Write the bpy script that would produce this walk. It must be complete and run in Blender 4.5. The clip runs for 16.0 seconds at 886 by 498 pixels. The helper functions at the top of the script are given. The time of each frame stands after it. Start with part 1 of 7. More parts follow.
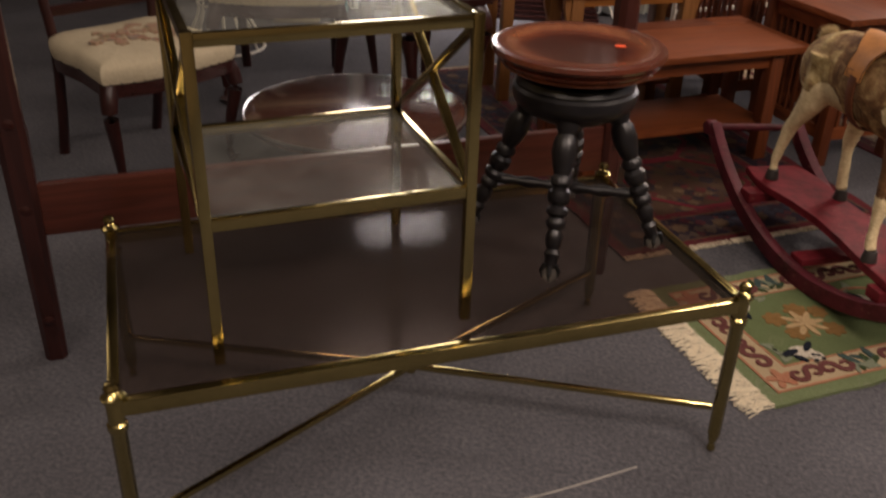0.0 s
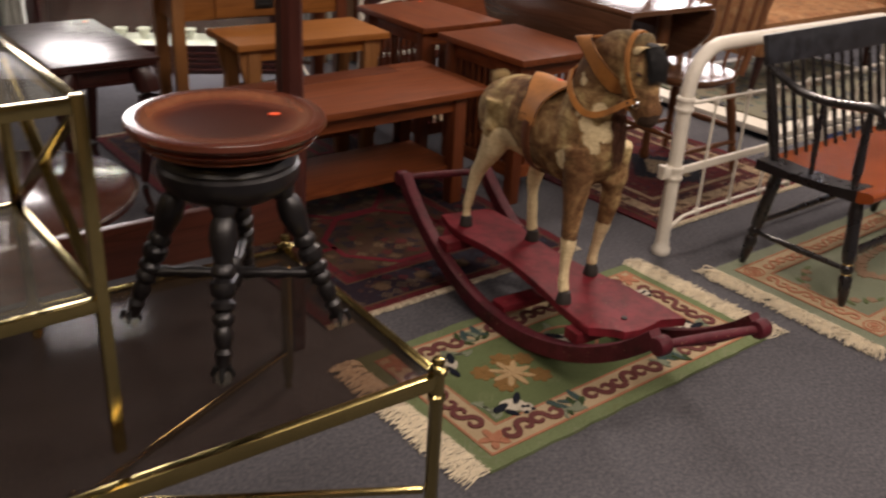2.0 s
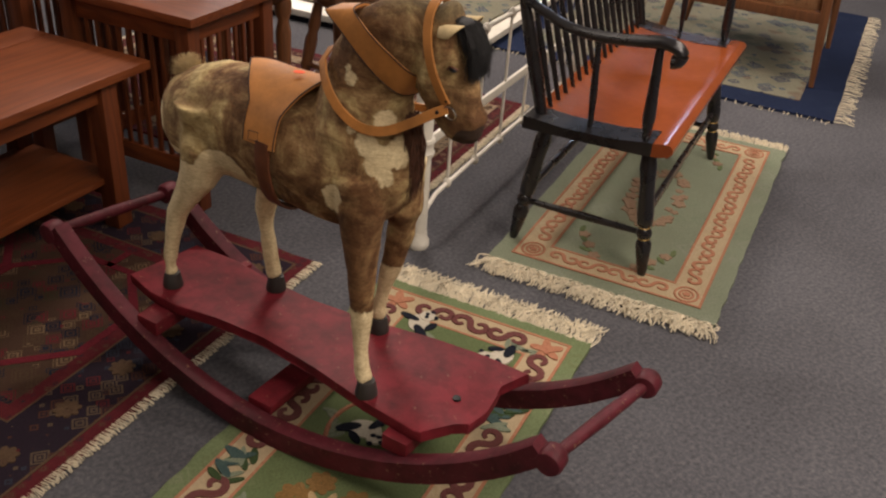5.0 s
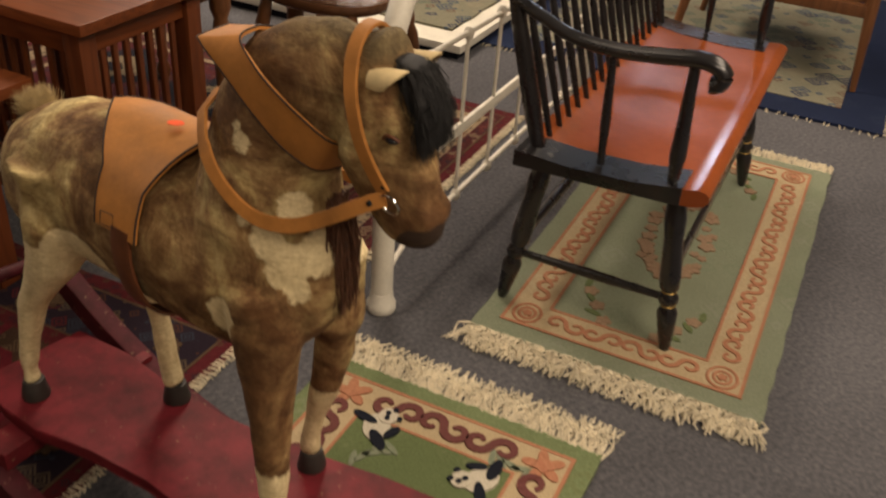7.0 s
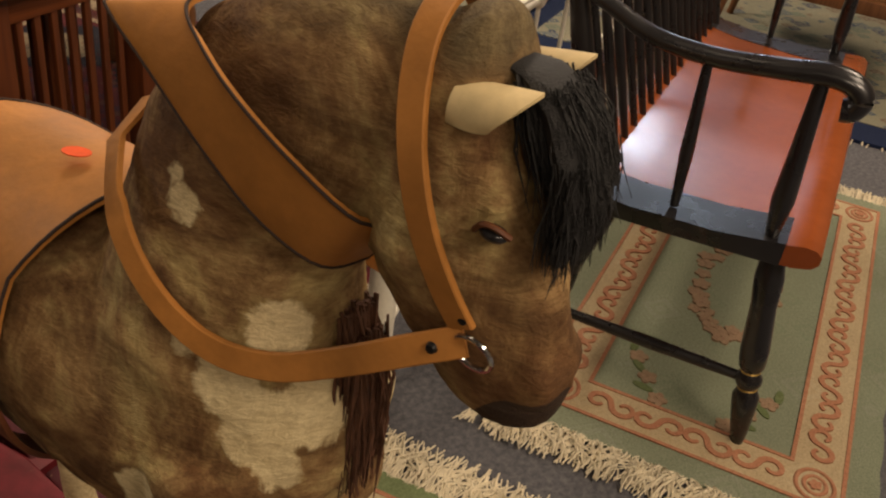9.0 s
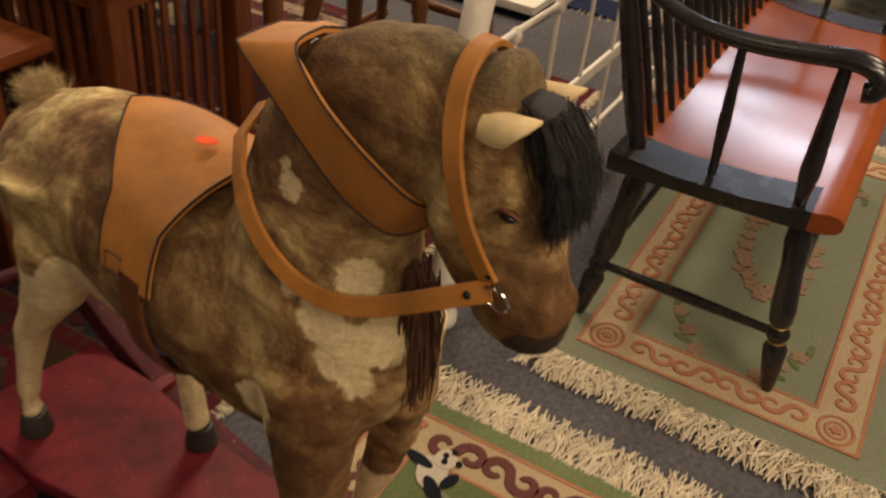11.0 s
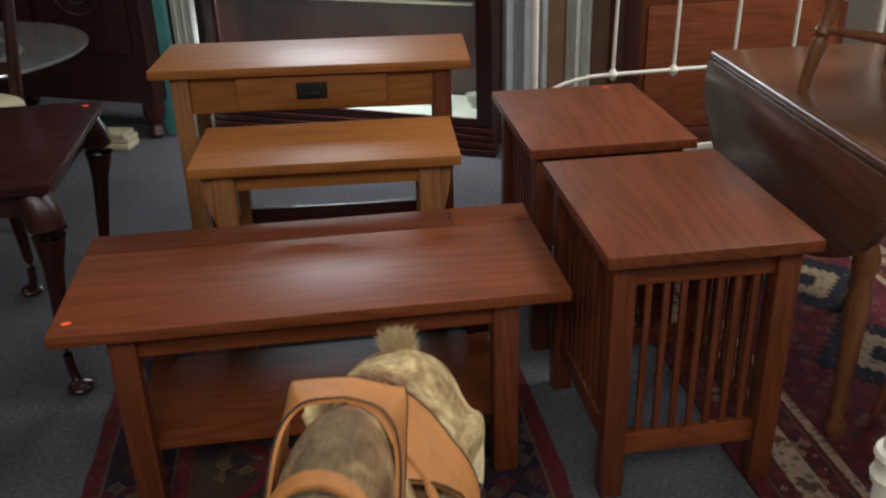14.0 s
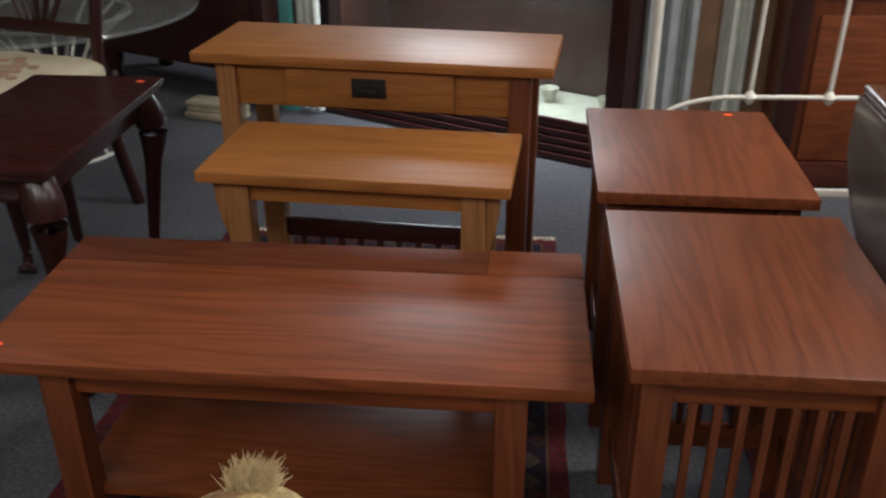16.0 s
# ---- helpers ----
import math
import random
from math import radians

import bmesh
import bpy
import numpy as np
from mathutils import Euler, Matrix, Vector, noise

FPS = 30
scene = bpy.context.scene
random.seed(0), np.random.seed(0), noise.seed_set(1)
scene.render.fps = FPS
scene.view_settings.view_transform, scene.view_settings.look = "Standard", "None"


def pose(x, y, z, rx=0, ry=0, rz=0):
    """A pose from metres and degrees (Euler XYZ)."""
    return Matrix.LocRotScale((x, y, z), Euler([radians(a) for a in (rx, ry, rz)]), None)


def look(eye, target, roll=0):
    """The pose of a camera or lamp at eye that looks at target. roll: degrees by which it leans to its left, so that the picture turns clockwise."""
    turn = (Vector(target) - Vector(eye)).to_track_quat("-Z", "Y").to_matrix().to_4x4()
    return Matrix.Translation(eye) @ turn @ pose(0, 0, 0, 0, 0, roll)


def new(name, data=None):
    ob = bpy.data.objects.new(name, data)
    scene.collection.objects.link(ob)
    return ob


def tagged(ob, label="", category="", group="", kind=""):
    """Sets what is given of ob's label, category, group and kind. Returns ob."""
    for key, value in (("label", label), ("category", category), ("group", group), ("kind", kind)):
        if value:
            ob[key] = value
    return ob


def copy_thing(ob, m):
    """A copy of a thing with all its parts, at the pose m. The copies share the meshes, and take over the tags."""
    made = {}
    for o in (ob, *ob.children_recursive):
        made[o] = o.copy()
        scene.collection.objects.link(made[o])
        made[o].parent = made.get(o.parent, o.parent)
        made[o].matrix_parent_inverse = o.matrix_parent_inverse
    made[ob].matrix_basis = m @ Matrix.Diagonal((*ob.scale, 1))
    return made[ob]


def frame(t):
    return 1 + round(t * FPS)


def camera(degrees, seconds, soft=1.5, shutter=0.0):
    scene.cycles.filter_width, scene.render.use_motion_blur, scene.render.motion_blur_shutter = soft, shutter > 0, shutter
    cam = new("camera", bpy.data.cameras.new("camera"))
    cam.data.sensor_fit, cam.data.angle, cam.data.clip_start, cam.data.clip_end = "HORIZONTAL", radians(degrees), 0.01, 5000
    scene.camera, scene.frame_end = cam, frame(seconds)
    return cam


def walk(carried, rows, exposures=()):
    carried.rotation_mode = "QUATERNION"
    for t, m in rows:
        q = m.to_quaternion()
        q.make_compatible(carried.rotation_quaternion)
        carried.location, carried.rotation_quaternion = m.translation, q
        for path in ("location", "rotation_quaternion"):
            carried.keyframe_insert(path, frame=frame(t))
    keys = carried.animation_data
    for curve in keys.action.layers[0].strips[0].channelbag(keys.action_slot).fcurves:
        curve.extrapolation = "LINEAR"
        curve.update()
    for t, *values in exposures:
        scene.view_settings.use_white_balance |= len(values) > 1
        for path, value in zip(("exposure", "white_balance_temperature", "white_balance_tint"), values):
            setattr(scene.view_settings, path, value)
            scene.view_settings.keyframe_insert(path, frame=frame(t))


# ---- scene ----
cam = camera(51.5, 16.0, soft=2.2, shutter=0.5)
PATH = [
    (0, (1.082, 0.688, 1.383), (0.84, 2.427, 0.426), 1.9),
    (0.5, (1.096, 0.679, 1.404), (0.799, 2.455, 0.535), 0.9),
    (1, (1.119, 0.681, 1.402), (0.827, 2.48, 0.578), 0.9),
    (1.5, (1.196, 0.746, 1.388), (1.17, 2.548, 0.521), 1.7),
    (2, (1.206, 0.918, 1.376), (1.527, 2.696, 0.518), 3.3),
    (2.5, (1.189, 1.087, 1.372), (1.594, 2.821, 0.461), 2.5),
    (3, (1.185, 1.223, 1.353), (1.593, 2.937, 0.407), 2.7),
    (3.5, (1.206, 1.443, 1.353), (1.798, 3.109, 0.418), 3.5),
    (4, (1.218, 1.626, 1.356), (2.062, 3.172, 0.409), 4.9),
    (4.5, (1.192, 1.783, 1.344), (2.221, 3.175, 0.342), 4.3),
    (7, (1.596, 2.311, 1.217), (2.618, 3.656, 0.146), 4.6),
    (7.5, (1.679, 2.538, 1.16), (2.726, 3.871, 0.098), 6.1),
    (8, (1.769, 2.68, 1.062), (2.846, 3.98, -0.009), 7.5),
    (10.3, (1.785, 2.718, 1.048), (2.854, 4.016, -0.036), 8.8),
    (10.5, (1.758, 2.686, 1.085), (2.813, 3.97, -0.027), 8.8),
    (11, (1.711, 2.585, 1.166), (2.63, 3.915, -0.012), 6.3),
    (11.5, (1.765, 2.396, 1.209), (2.474, 3.86, 0.046), 4.1),
    (12, (1.850, 2.325, 1.233), (2.208, 3.950, 0.124), 0.0),
    (12.5, (1.960, 2.413, 1.252), (1.907, 4.120, 0.211), -0.3),
    (13, (2.088, 2.506, 1.291), (1.788, 4.245, 0.350), -0.2),
    (13.5, (2.22, 2.557, 1.305), (1.671, 4.248, 0.389), 0.3),
    (14, (2.301, 2.631, 1.317), (1.642, 4.31, 0.452), -1.7),
    (14.5, (2.301, 2.797, 1.28), (1.603, 4.456, 0.408), 0.1),
    (15, (2.306, 2.933, 1.285), (1.577, 4.561, 0.38), 0.4),
    (15.5, (2.348, 3.033, 1.286), (1.514, 4.599, 0.363), -0.4),
    (16, (2.399, 3.129, 1.276), (1.405, 4.609, 0.371), -0.2),
]
EXPOSURES = [(0.0, 0.15, 6400, 23), (4.5, 0.3, 6050, 18), (7.0, 0.2, 6950, 15), (8.0, 0.05, 7300, 16), (10.5, 0.1, 7100, 15), (11.0, 0.1, 7600, 19), (11.5, 0.15, 7000, 34), (12.0, 0.17, 6300, 30), (12.5, 0.17, 5900, 20), (13.5, 0.1, 5400, 10), (16.0, 0.2, 5350, 9)]
walk(cam, [(t, look(eye, target, roll)) for t, eye, target, roll in PATH], EXPOSURES)


# ---- light ----
world = bpy.data.worlds.new("world")
scene.world = world
world.use_nodes = True
world.node_tree.nodes["Background"].inputs[0].default_value = (0.9, 0.85, 0.78, 1)
world.node_tree.nodes["Background"].inputs[1].default_value = 0.02


def area_lamp(name, eye, target, sx, sy, power, colour):
    data = bpy.data.lights.new(name, "AREA")
    data.shape, data.size, data.size_y, data.energy, data.color = "RECTANGLE", sx, sy, power, colour
    ob = new(name, data)
    ob.matrix_world = look(eye, target)
    return ob


WARM, COOL = (1.0, 0.86, 0.68), (0.80, 0.89, 1.0)
CEIL = 3.1
# added fill lamps above view, placed and powered to brighten the room: x, y, watts
FILL_LAMPS = [(0.2, 0.3, 40), (2.7, 0.6, 82), (-2.0, 2.3, 8), (3.9, 2.2, 36), (5.6, 3.6, 36), (3.1, 5.5, 58), (1.65, 4.0, 9), (4.2, 6.4, 34), (-2.9, 4.4, 8)]
for lx, ly, lp in FILL_LAMPS:
    wide = 0.45 if ly > 5 else 1.0
    area_lamp("ceiling_lamp_light", (lx, ly, CEIL - 0.09), (lx, ly + 0.001, 0), 1.6 * wide, 0.8 * wide, lp, WARM)
# daylight standing in the openings of the shop windows
area_lamp("east_window_light", (7.52, 6.80, 2.92), (3.0, 3.6, 0.3), 0.34, 0.22, 7, (0.62, 0.79, 1.0))
area_lamp("north_window_light", (-0.33, 7.58, 2.02), (0.9, 4.6, 0.3), 0.84, 1.20, 36, (1.0, 0.94, 0.83))
area_lamp("north_window_light", (4.05, 7.58, 1.65), (2.6, 4.4, 0.6), 1.0, 0.9, 20, (1.0, 0.95, 0.88))
# slim lamp under the shelf of the lit display cabinet
area_lamp("cabinet_lamp_light", (0.505, 6.178, 0.592), (0.505, 6.10, 0.20), 1.05, 0.03, 9, (1.0, 0.96, 0.88))


# ---- materials ----
def make(name, rough=0.6, metal=0.0, **kw):
    m = bpy.data.materials.new(name)
    m.use_nodes = True
    b = m.node_tree.nodes["Principled BSDF"]
    b.inputs["Roughness"].default_value = rough
    b.inputs["Metallic"].default_value = metal
    for k, v in kw.items():
        b.inputs[k.replace("_", " ")].default_value = v
    return m, m.node_tree, b


def rgba(c):
    return (c[0], c[1], c[2], 1)


def node(nt, kind, **props):
    n = nt.nodes.new(kind)
    for k, v in props.items():
        n.inputs[k].default_value = v
    return n


def coords(nt, scale=(1, 1, 1), turn=(0, 0, 0)):
    tc = nt.nodes.new("ShaderNodeTexCoord")
    mp = nt.nodes.new("ShaderNodeMapping")
    mp.inputs["Scale"].default_value = scale
    mp.inputs["Rotation"].default_value = [radians(a) for a in turn]
    nt.links.new(tc.outputs["Object"], mp.inputs["Vector"])
    return mp.outputs["Vector"]


def noise_tex(nt, vec, scale, detail=4, rough=0.55, dist=0.0):
    n = node(nt, "ShaderNodeTexNoise", Scale=scale, Detail=detail, Roughness=rough, Distortion=dist)
    nt.links.new(vec, n.inputs["Vector"])
    return n.outputs["Fac"]


def ramp(nt, fac, stops):
    r = nt.nodes.new("ShaderNodeValToRGB")
    e = r.color_ramp.elements
    while len(e) < len(stops):
        e.new(0.5)
    for el, (p, c) in zip(e, stops):
        el.position, el.color = p, rgba(c)
    nt.links.new(fac, r.inputs["Fac"])
    return r.outputs["Color"]


def mix(nt, a, b, fac, mode="MIX"):
    n = nt.nodes.new("ShaderNodeMix")
    n.data_type, n.blend_type = "RGBA", mode
    for sock, val in ((n.inputs[0], fac), (n.inputs[6], a), (n.inputs[7], b)):
        if isinstance(val, (int, float)):
            sock.default_value = val
        elif isinstance(val, tuple):
            sock.default_value = rgba(val)
        else:
            nt.links.new(val, sock)
    return n.outputs[2]


def maths(nt, op, a, b=0.0, clamp=False):
    n = nt.nodes.new("ShaderNodeMath")
    n.operation, n.use_clamp = op, clamp
    for sock, val in ((n.inputs[0], a), (n.inputs[1], b)):
        if isinstance(val, (int, float)):
            sock.default_value = val
        else:
            nt.links.new(val, sock)
    return n.outputs[0]


def bump(nt, b, height, strength=0.3, dist=0.002):
    n = node(nt, "ShaderNodeBump", Strength=strength, Distance=dist)
    nt.links.new(height, n.inputs["Height"])
    nt.links.new(n.outputs["Normal"], b.inputs["Normal"])


def tint(nt, colour, amount=0.25):
    """Vary a colour a little from object to object."""
    oi = nt.nodes.new("ShaderNodeObjectInfo")
    f = maths(nt, "MULTIPLY_ADD", oi.outputs["Random"], amount)
    f.node.inputs[2].default_value = 1 - amount / 2
    h = node(nt, "ShaderNodeHueSaturation")
    nt.links.new(f, h.inputs["Value"])
    nt.links.new(colour, h.inputs["Color"])
    return h.outputs["Color"]


def plain(name, colour, rough=0.6, metal=0.0, vary=0.2, scale=18, relief=0.15, **kw):
    m, nt, b = make(name, rough, metal, **kw)
    v = coords(nt)
    n1, n2 = noise_tex(nt, v, scale, 6), noise_tex(nt, v, scale * 9, 3)
    lo, hi = [tuple(min(1, c * f) for c in colour) for f in (1 - vary, 1 + vary)]
    c1 = ramp(nt, n1, [(0.3, lo), (0.7, hi)])
    c = mix(nt, c1, ramp(nt, n2, [(0.3, (0.8, 0.8, 0.8)), (0.7, (1, 1, 1))]), 0.5, "MULTIPLY")
    nt.links.new(c, b.inputs["Base Color"])
    r = maths(nt, "MULTIPLY_ADD", n1, 0.25)
    r.node.inputs[2].default_value = max(0.02, rough - 0.12)
    nt.links.new(r, b.inputs["Roughness"])
    bump(nt, b, n2, relief, 0.0015)
    return m


def wood(name, dark, light, rough=0.32, axis=0, coat=0.25, grain=1.0, relief=0.12):
    """Wood with long cathedral figure along one axis of the thing and fine pores."""
    m, nt, b = make(name, rough, Coat_Weight=coat, Coat_Roughness=0.25, Specular_IOR_Level=0.30)
    s = [5.5, 5.5, 5.5]
    s[axis] = 0.55
    v = coords(nt, [k * grain for k in s])
    big = noise_tex(nt, v, 1.0, 3, 0.5, 0.3)
    rings = maths(nt, "SINE", maths(nt, "MULTIPLY", big, 105.0))
    rings = maths(nt, "MULTIPLY_ADD", rings, 0.5)
    rings.node.inputs[2].default_value = 0.5
    sf = [190.0, 190.0, 190.0]
    sf[axis] = 9.0
    fine = noise_tex(nt, coords(nt, [k * grain for k in sf]), 1.0, 4, 0.6)
    mid = tuple((a * 0.45 + c * 0.55) for a, c in zip(dark, light))
    fig = ramp(nt, rings, [(0.0, dark), (0.30, mid), (1.0, light)])
    broad = ramp(nt, noise_tex(nt, coords(nt), 2.3, 3), [(0.3, (0.72, 0.70, 0.68)), (0.7, (1, 1, 1))])
    c = mix(nt, mix(nt, mid, fig, 0.34), ramp(nt, fine, [(0.35, (0.62, 0.56, 0.52)), (0.6, (1, 1, 1))]), 0.5, "MULTIPLY")
    c = mix(nt, c, broad, 0.7, "MULTIPLY")
    nt.links.new(tint(nt, c, 0.14), b.inputs["Base Color"])
    r = maths(nt, "MULTIPLY_ADD", fine, 0.18)
    r.node.inputs[2].default_value = rough - 0.06
    nt.links.new(r, b.inputs["Roughness"])
    bump(nt, b, fine, relief, 0.0008)
    return m


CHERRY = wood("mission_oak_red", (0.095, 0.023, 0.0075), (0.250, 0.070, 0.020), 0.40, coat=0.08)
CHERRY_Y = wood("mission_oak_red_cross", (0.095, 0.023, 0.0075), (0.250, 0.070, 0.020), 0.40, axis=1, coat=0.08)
# same oak for legs and slats, shade below the tops darkened into its colour
CHERRY_Z = wood("mission_oak_red_shaded_upright", (0.070, 0.0165, 0.006), (0.180, 0.051, 0.0165), 0.36, axis=2, coat=0.15)
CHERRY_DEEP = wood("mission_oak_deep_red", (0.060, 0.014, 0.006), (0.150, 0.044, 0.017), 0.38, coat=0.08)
OAK = wood("golden_oak", (0.22, 0.078, 0.015), (0.41, 0.165, 0.036), 0.42, coat=0.05)
OAK_Z = wood("golden_oak_upright", (0.20, 0.080, 0.024), (0.34, 0.160, 0.053), 0.35, axis=2)
MAHOG = wood("dark_mahogany", (0.018, 0.005, 0.004), (0.050, 0.012, 0.009), 0.26, coat=0.35)
MAHOG_Z = wood("dark_mahogany_upright", (0.016, 0.0045, 0.004), (0.045, 0.012, 0.009), 0.3, axis=2, coat=0.4)
BEDWOOD = wood("bed_mahogany", (0.040, 0.010, 0.006), (0.115, 0.030, 0.017), 0.34)
WALNUT = wood("brown_walnut", (0.090, 0.040, 0.020), (0.16, 0.075, 0.036), 0.2, axis=0, coat=0.6)
WINDSOR = wood("windsor_brown", (0.10, 0.038, 0.014), (0.24, 0.10, 0.04), 0.35, axis=2)
SEATWOOD = plain("bench_seat_varnish", (0.25, 0.060, 0.016), 0.16, vary=0.16, scale=5, relief=0.02, Coat_Weight=0.0, Specular_IOR_Level=0.38)
EBONY = plain("black_lacquer", (0.010, 0.009, 0.010), 0.28, vary=0.3, relief=0.05, Coat_Weight=0.4)
EBONISED = plain("ebonised_wood", (0.0075, 0.0065, 0.007), 0.34, vary=0.4, relief=0.15)
BRASS = plain("polished_brass", (0.43, 0.345, 0.135), 0.17, 1.0, vary=0.10, scale=7, relief=0.0)
CHROME = plain("chrome", (0.75, 0.75, 0.75), 0.18, 1.0, vary=0.06)
IRON = plain("black_iron", (0.02, 0.02, 0.02), 0.5, 0.6)
WHITE_PAINT = plain("white_bed_paint", (0.74, 0.70, 0.60), 0.45, vary=0.07, scale=14, relief=0.2)
def worn_paint(name, depth, chipped):
    m, nt, b = make(name, 0.55, Specular_IOR_Level=0.22)
    v = coords(nt)
    c = ramp(nt, noise_tex(nt, v, 11, 6, 0.6), [(0.3, (0.085 * depth, 0.009, 0.012)), (0.5, (0.150 * depth, 0.012, 0.018)), (0.7, (0.20 * depth, 0.017, 0.026))])
    chips = maths(nt, "GREATER_THAN", noise_tex(nt, v, 80, 6, 0.7), chipped)
    c = mix(nt, c, (0.26, 0.16, 0.10), maths(nt, "MULTIPLY", chips, 0.7))
    dirt = noise_tex(nt, v, 30, 5)
    c = mix(nt, c, ramp(nt, dirt, [(0.35, (0.5, 0.45, 0.42)), (0.55, (1, 1, 1))]), 0.6, "MULTIPLY")
    nt.links.new(c, b.inputs["Base Color"])
    bump(nt, b, dirt, 0.3, 0.0015)
    return m


RED_PAINT = worn_paint("worn_red_paint", 0.95, 0.66)
MAROON_PAINT = worn_paint("worn_maroon_paint", 0.55, 0.635)
LEATHER = plain("tan_leather", (0.43, 0.178, 0.042), 0.62, vary=0.26, scale=16, relief=0.3, Specular_IOR_Level=0.28)
LEATHER_DK = plain("dark_leather", (0.14, 0.045, 0.016), 0.55, vary=0.3, scale=30, relief=0.3)
STITCH = plain("dark_stitching", (0.03, 0.015, 0.01), 0.8)
STICKER = plain("orange_sticker", (0.95, 0.12, 0.03), 0.7, vary=0.05)
STICKER.node_tree.nodes["Principled BSDF"].inputs["Specular IOR Level"].default_value = 0.2
FRINGE = plain("cotton_fringe", (0.66, 0.58, 0.42), 0.95, vary=0.15, scale=40)
HOOF = plain("dark_hoof", (0.028, 0.024, 0.021), 0.6, vary=0.3)
BLACK_HAIR = plain("black_hair", (0.012, 0.011, 0.011), 0.6, vary=0.4, scale=120, relief=0.8)
CREAM_FUR = plain("cream_hair", (0.50, 0.37, 0.18), 0.85, vary=0.2, scale=120, relief=0.8)
CEILING_PAINT = plain("ceiling_paint", (0.14, 0.12, 0.10), 0.9, vary=0.06, scale=3)
WALL_PAINT = plain("wall_paint", (0.16, 0.13, 0.10), 0.85, vary=0.12, scale=2.5)
TEAL = plain("teal_paint", (0.10, 0.30, 0.28), 0.5, vary=0.15)
PALE = plain("pale_cloth", (0.55, 0.56, 0.50), 0.9, vary=0.12)
GREYCLOTH = plain("grey_blue_cloth", (0.36, 0.38, 0.38), 0.9, vary=0.15)
MAUVE = plain("mauve_cloth", (0.17, 0.13, 0.13), 0.9, vary=0.15)
BROWNBOARD = plain("brown_board", (0.17, 0.095, 0.05), 0.6, vary=0.2)


def glass(name, tint_by, haze, colour=(0.5, 0.5, 0.48), shine=0.8):
    """Thin sheet glass: tinted see-through, mirror gloss by Fresnel, and a film of dust."""
    m, nt, b = make(name, 0.6)
    b.inputs["Base Color"].default_value = rgba(colour)
    out = nt.nodes["Material Output"]
    v = coords(nt)
    clear = nt.nodes.new("ShaderNodeBsdfTransparent")
    clear.inputs["Color"].default_value = rgba(tint_by)
    gloss = node(nt, "ShaderNodeBsdfGlossy", Roughness=0.13)
    gloss.inputs["Color"].default_value = (0.9, 0.9, 0.9, 1)
    lw = node(nt, "ShaderNodeLayerWeight", Blend=0.5)
    fres = maths(nt, "MULTIPLY_ADD", maths(nt, "POWER", lw.outputs["Facing"], 5.0), shine)
    fres.node.inputs[2].default_value = 0.035 * shine
    dusty = nt.nodes.new("ShaderNodeMixShader")
    nt.links.new(maths(nt, "MULTIPLY", noise_tex(nt, v, 9, 6, 0.65), haze), dusty.inputs[0])
    nt.links.new(clear.outputs[0], dusty.inputs[1])
    nt.links.new(b.outputs[0], dusty.inputs[2])
    both = nt.nodes.new("ShaderNodeMixShader")
    nt.links.new(fres, both.inputs[0])
    nt.links.new(dusty.outputs[0], both.inputs[1])
    nt.links.new(gloss.outputs[0], both.inputs[2])
    nt.links.new(both.outputs[0], out.inputs["Surface"])
    return m


CLEAR = glass("clear_glass", (0.90, 0.91, 0.84), 0.13, shine=0.08)
SMOKED = glass("smoked_glass", (0.58, 0.49, 0.44), 0.02, shine=0.12)
FROSTY = glass("dusty_glass", (0.72, 0.75, 0.73), 0.42)


def carpet():
    m, nt, b = make("grey_carpet", 0.98)
    v = coords(nt)
    pile = noise_tex(nt, v, 420, 3, 0.7)
    fleck = noise_tex(nt, v, 95, 4, 0.7)
    stain = noise_tex(nt, v, 1.7, 6, 0.6)
    c = ramp(nt, fleck, [(0.3, (0.062, 0.062, 0.072)), (0.5, (0.10, 0.10, 0.112)), (0.72, (0.155, 0.153, 0.16))])
    c = mix(nt, c, ramp(nt, stain, [(0.35, (0.72, 0.70, 0.68)), (0.65, (1.1, 1.08, 1.05))]), 0.7, "MULTIPLY")
    nt.links.new(c, b.inputs["Base Color"])
    b.inputs["Specular IOR Level"].default_value = 0.1
    bump(nt, b, maths(nt, "ADD", pile, fleck), 0.7, 0.004)
    return m


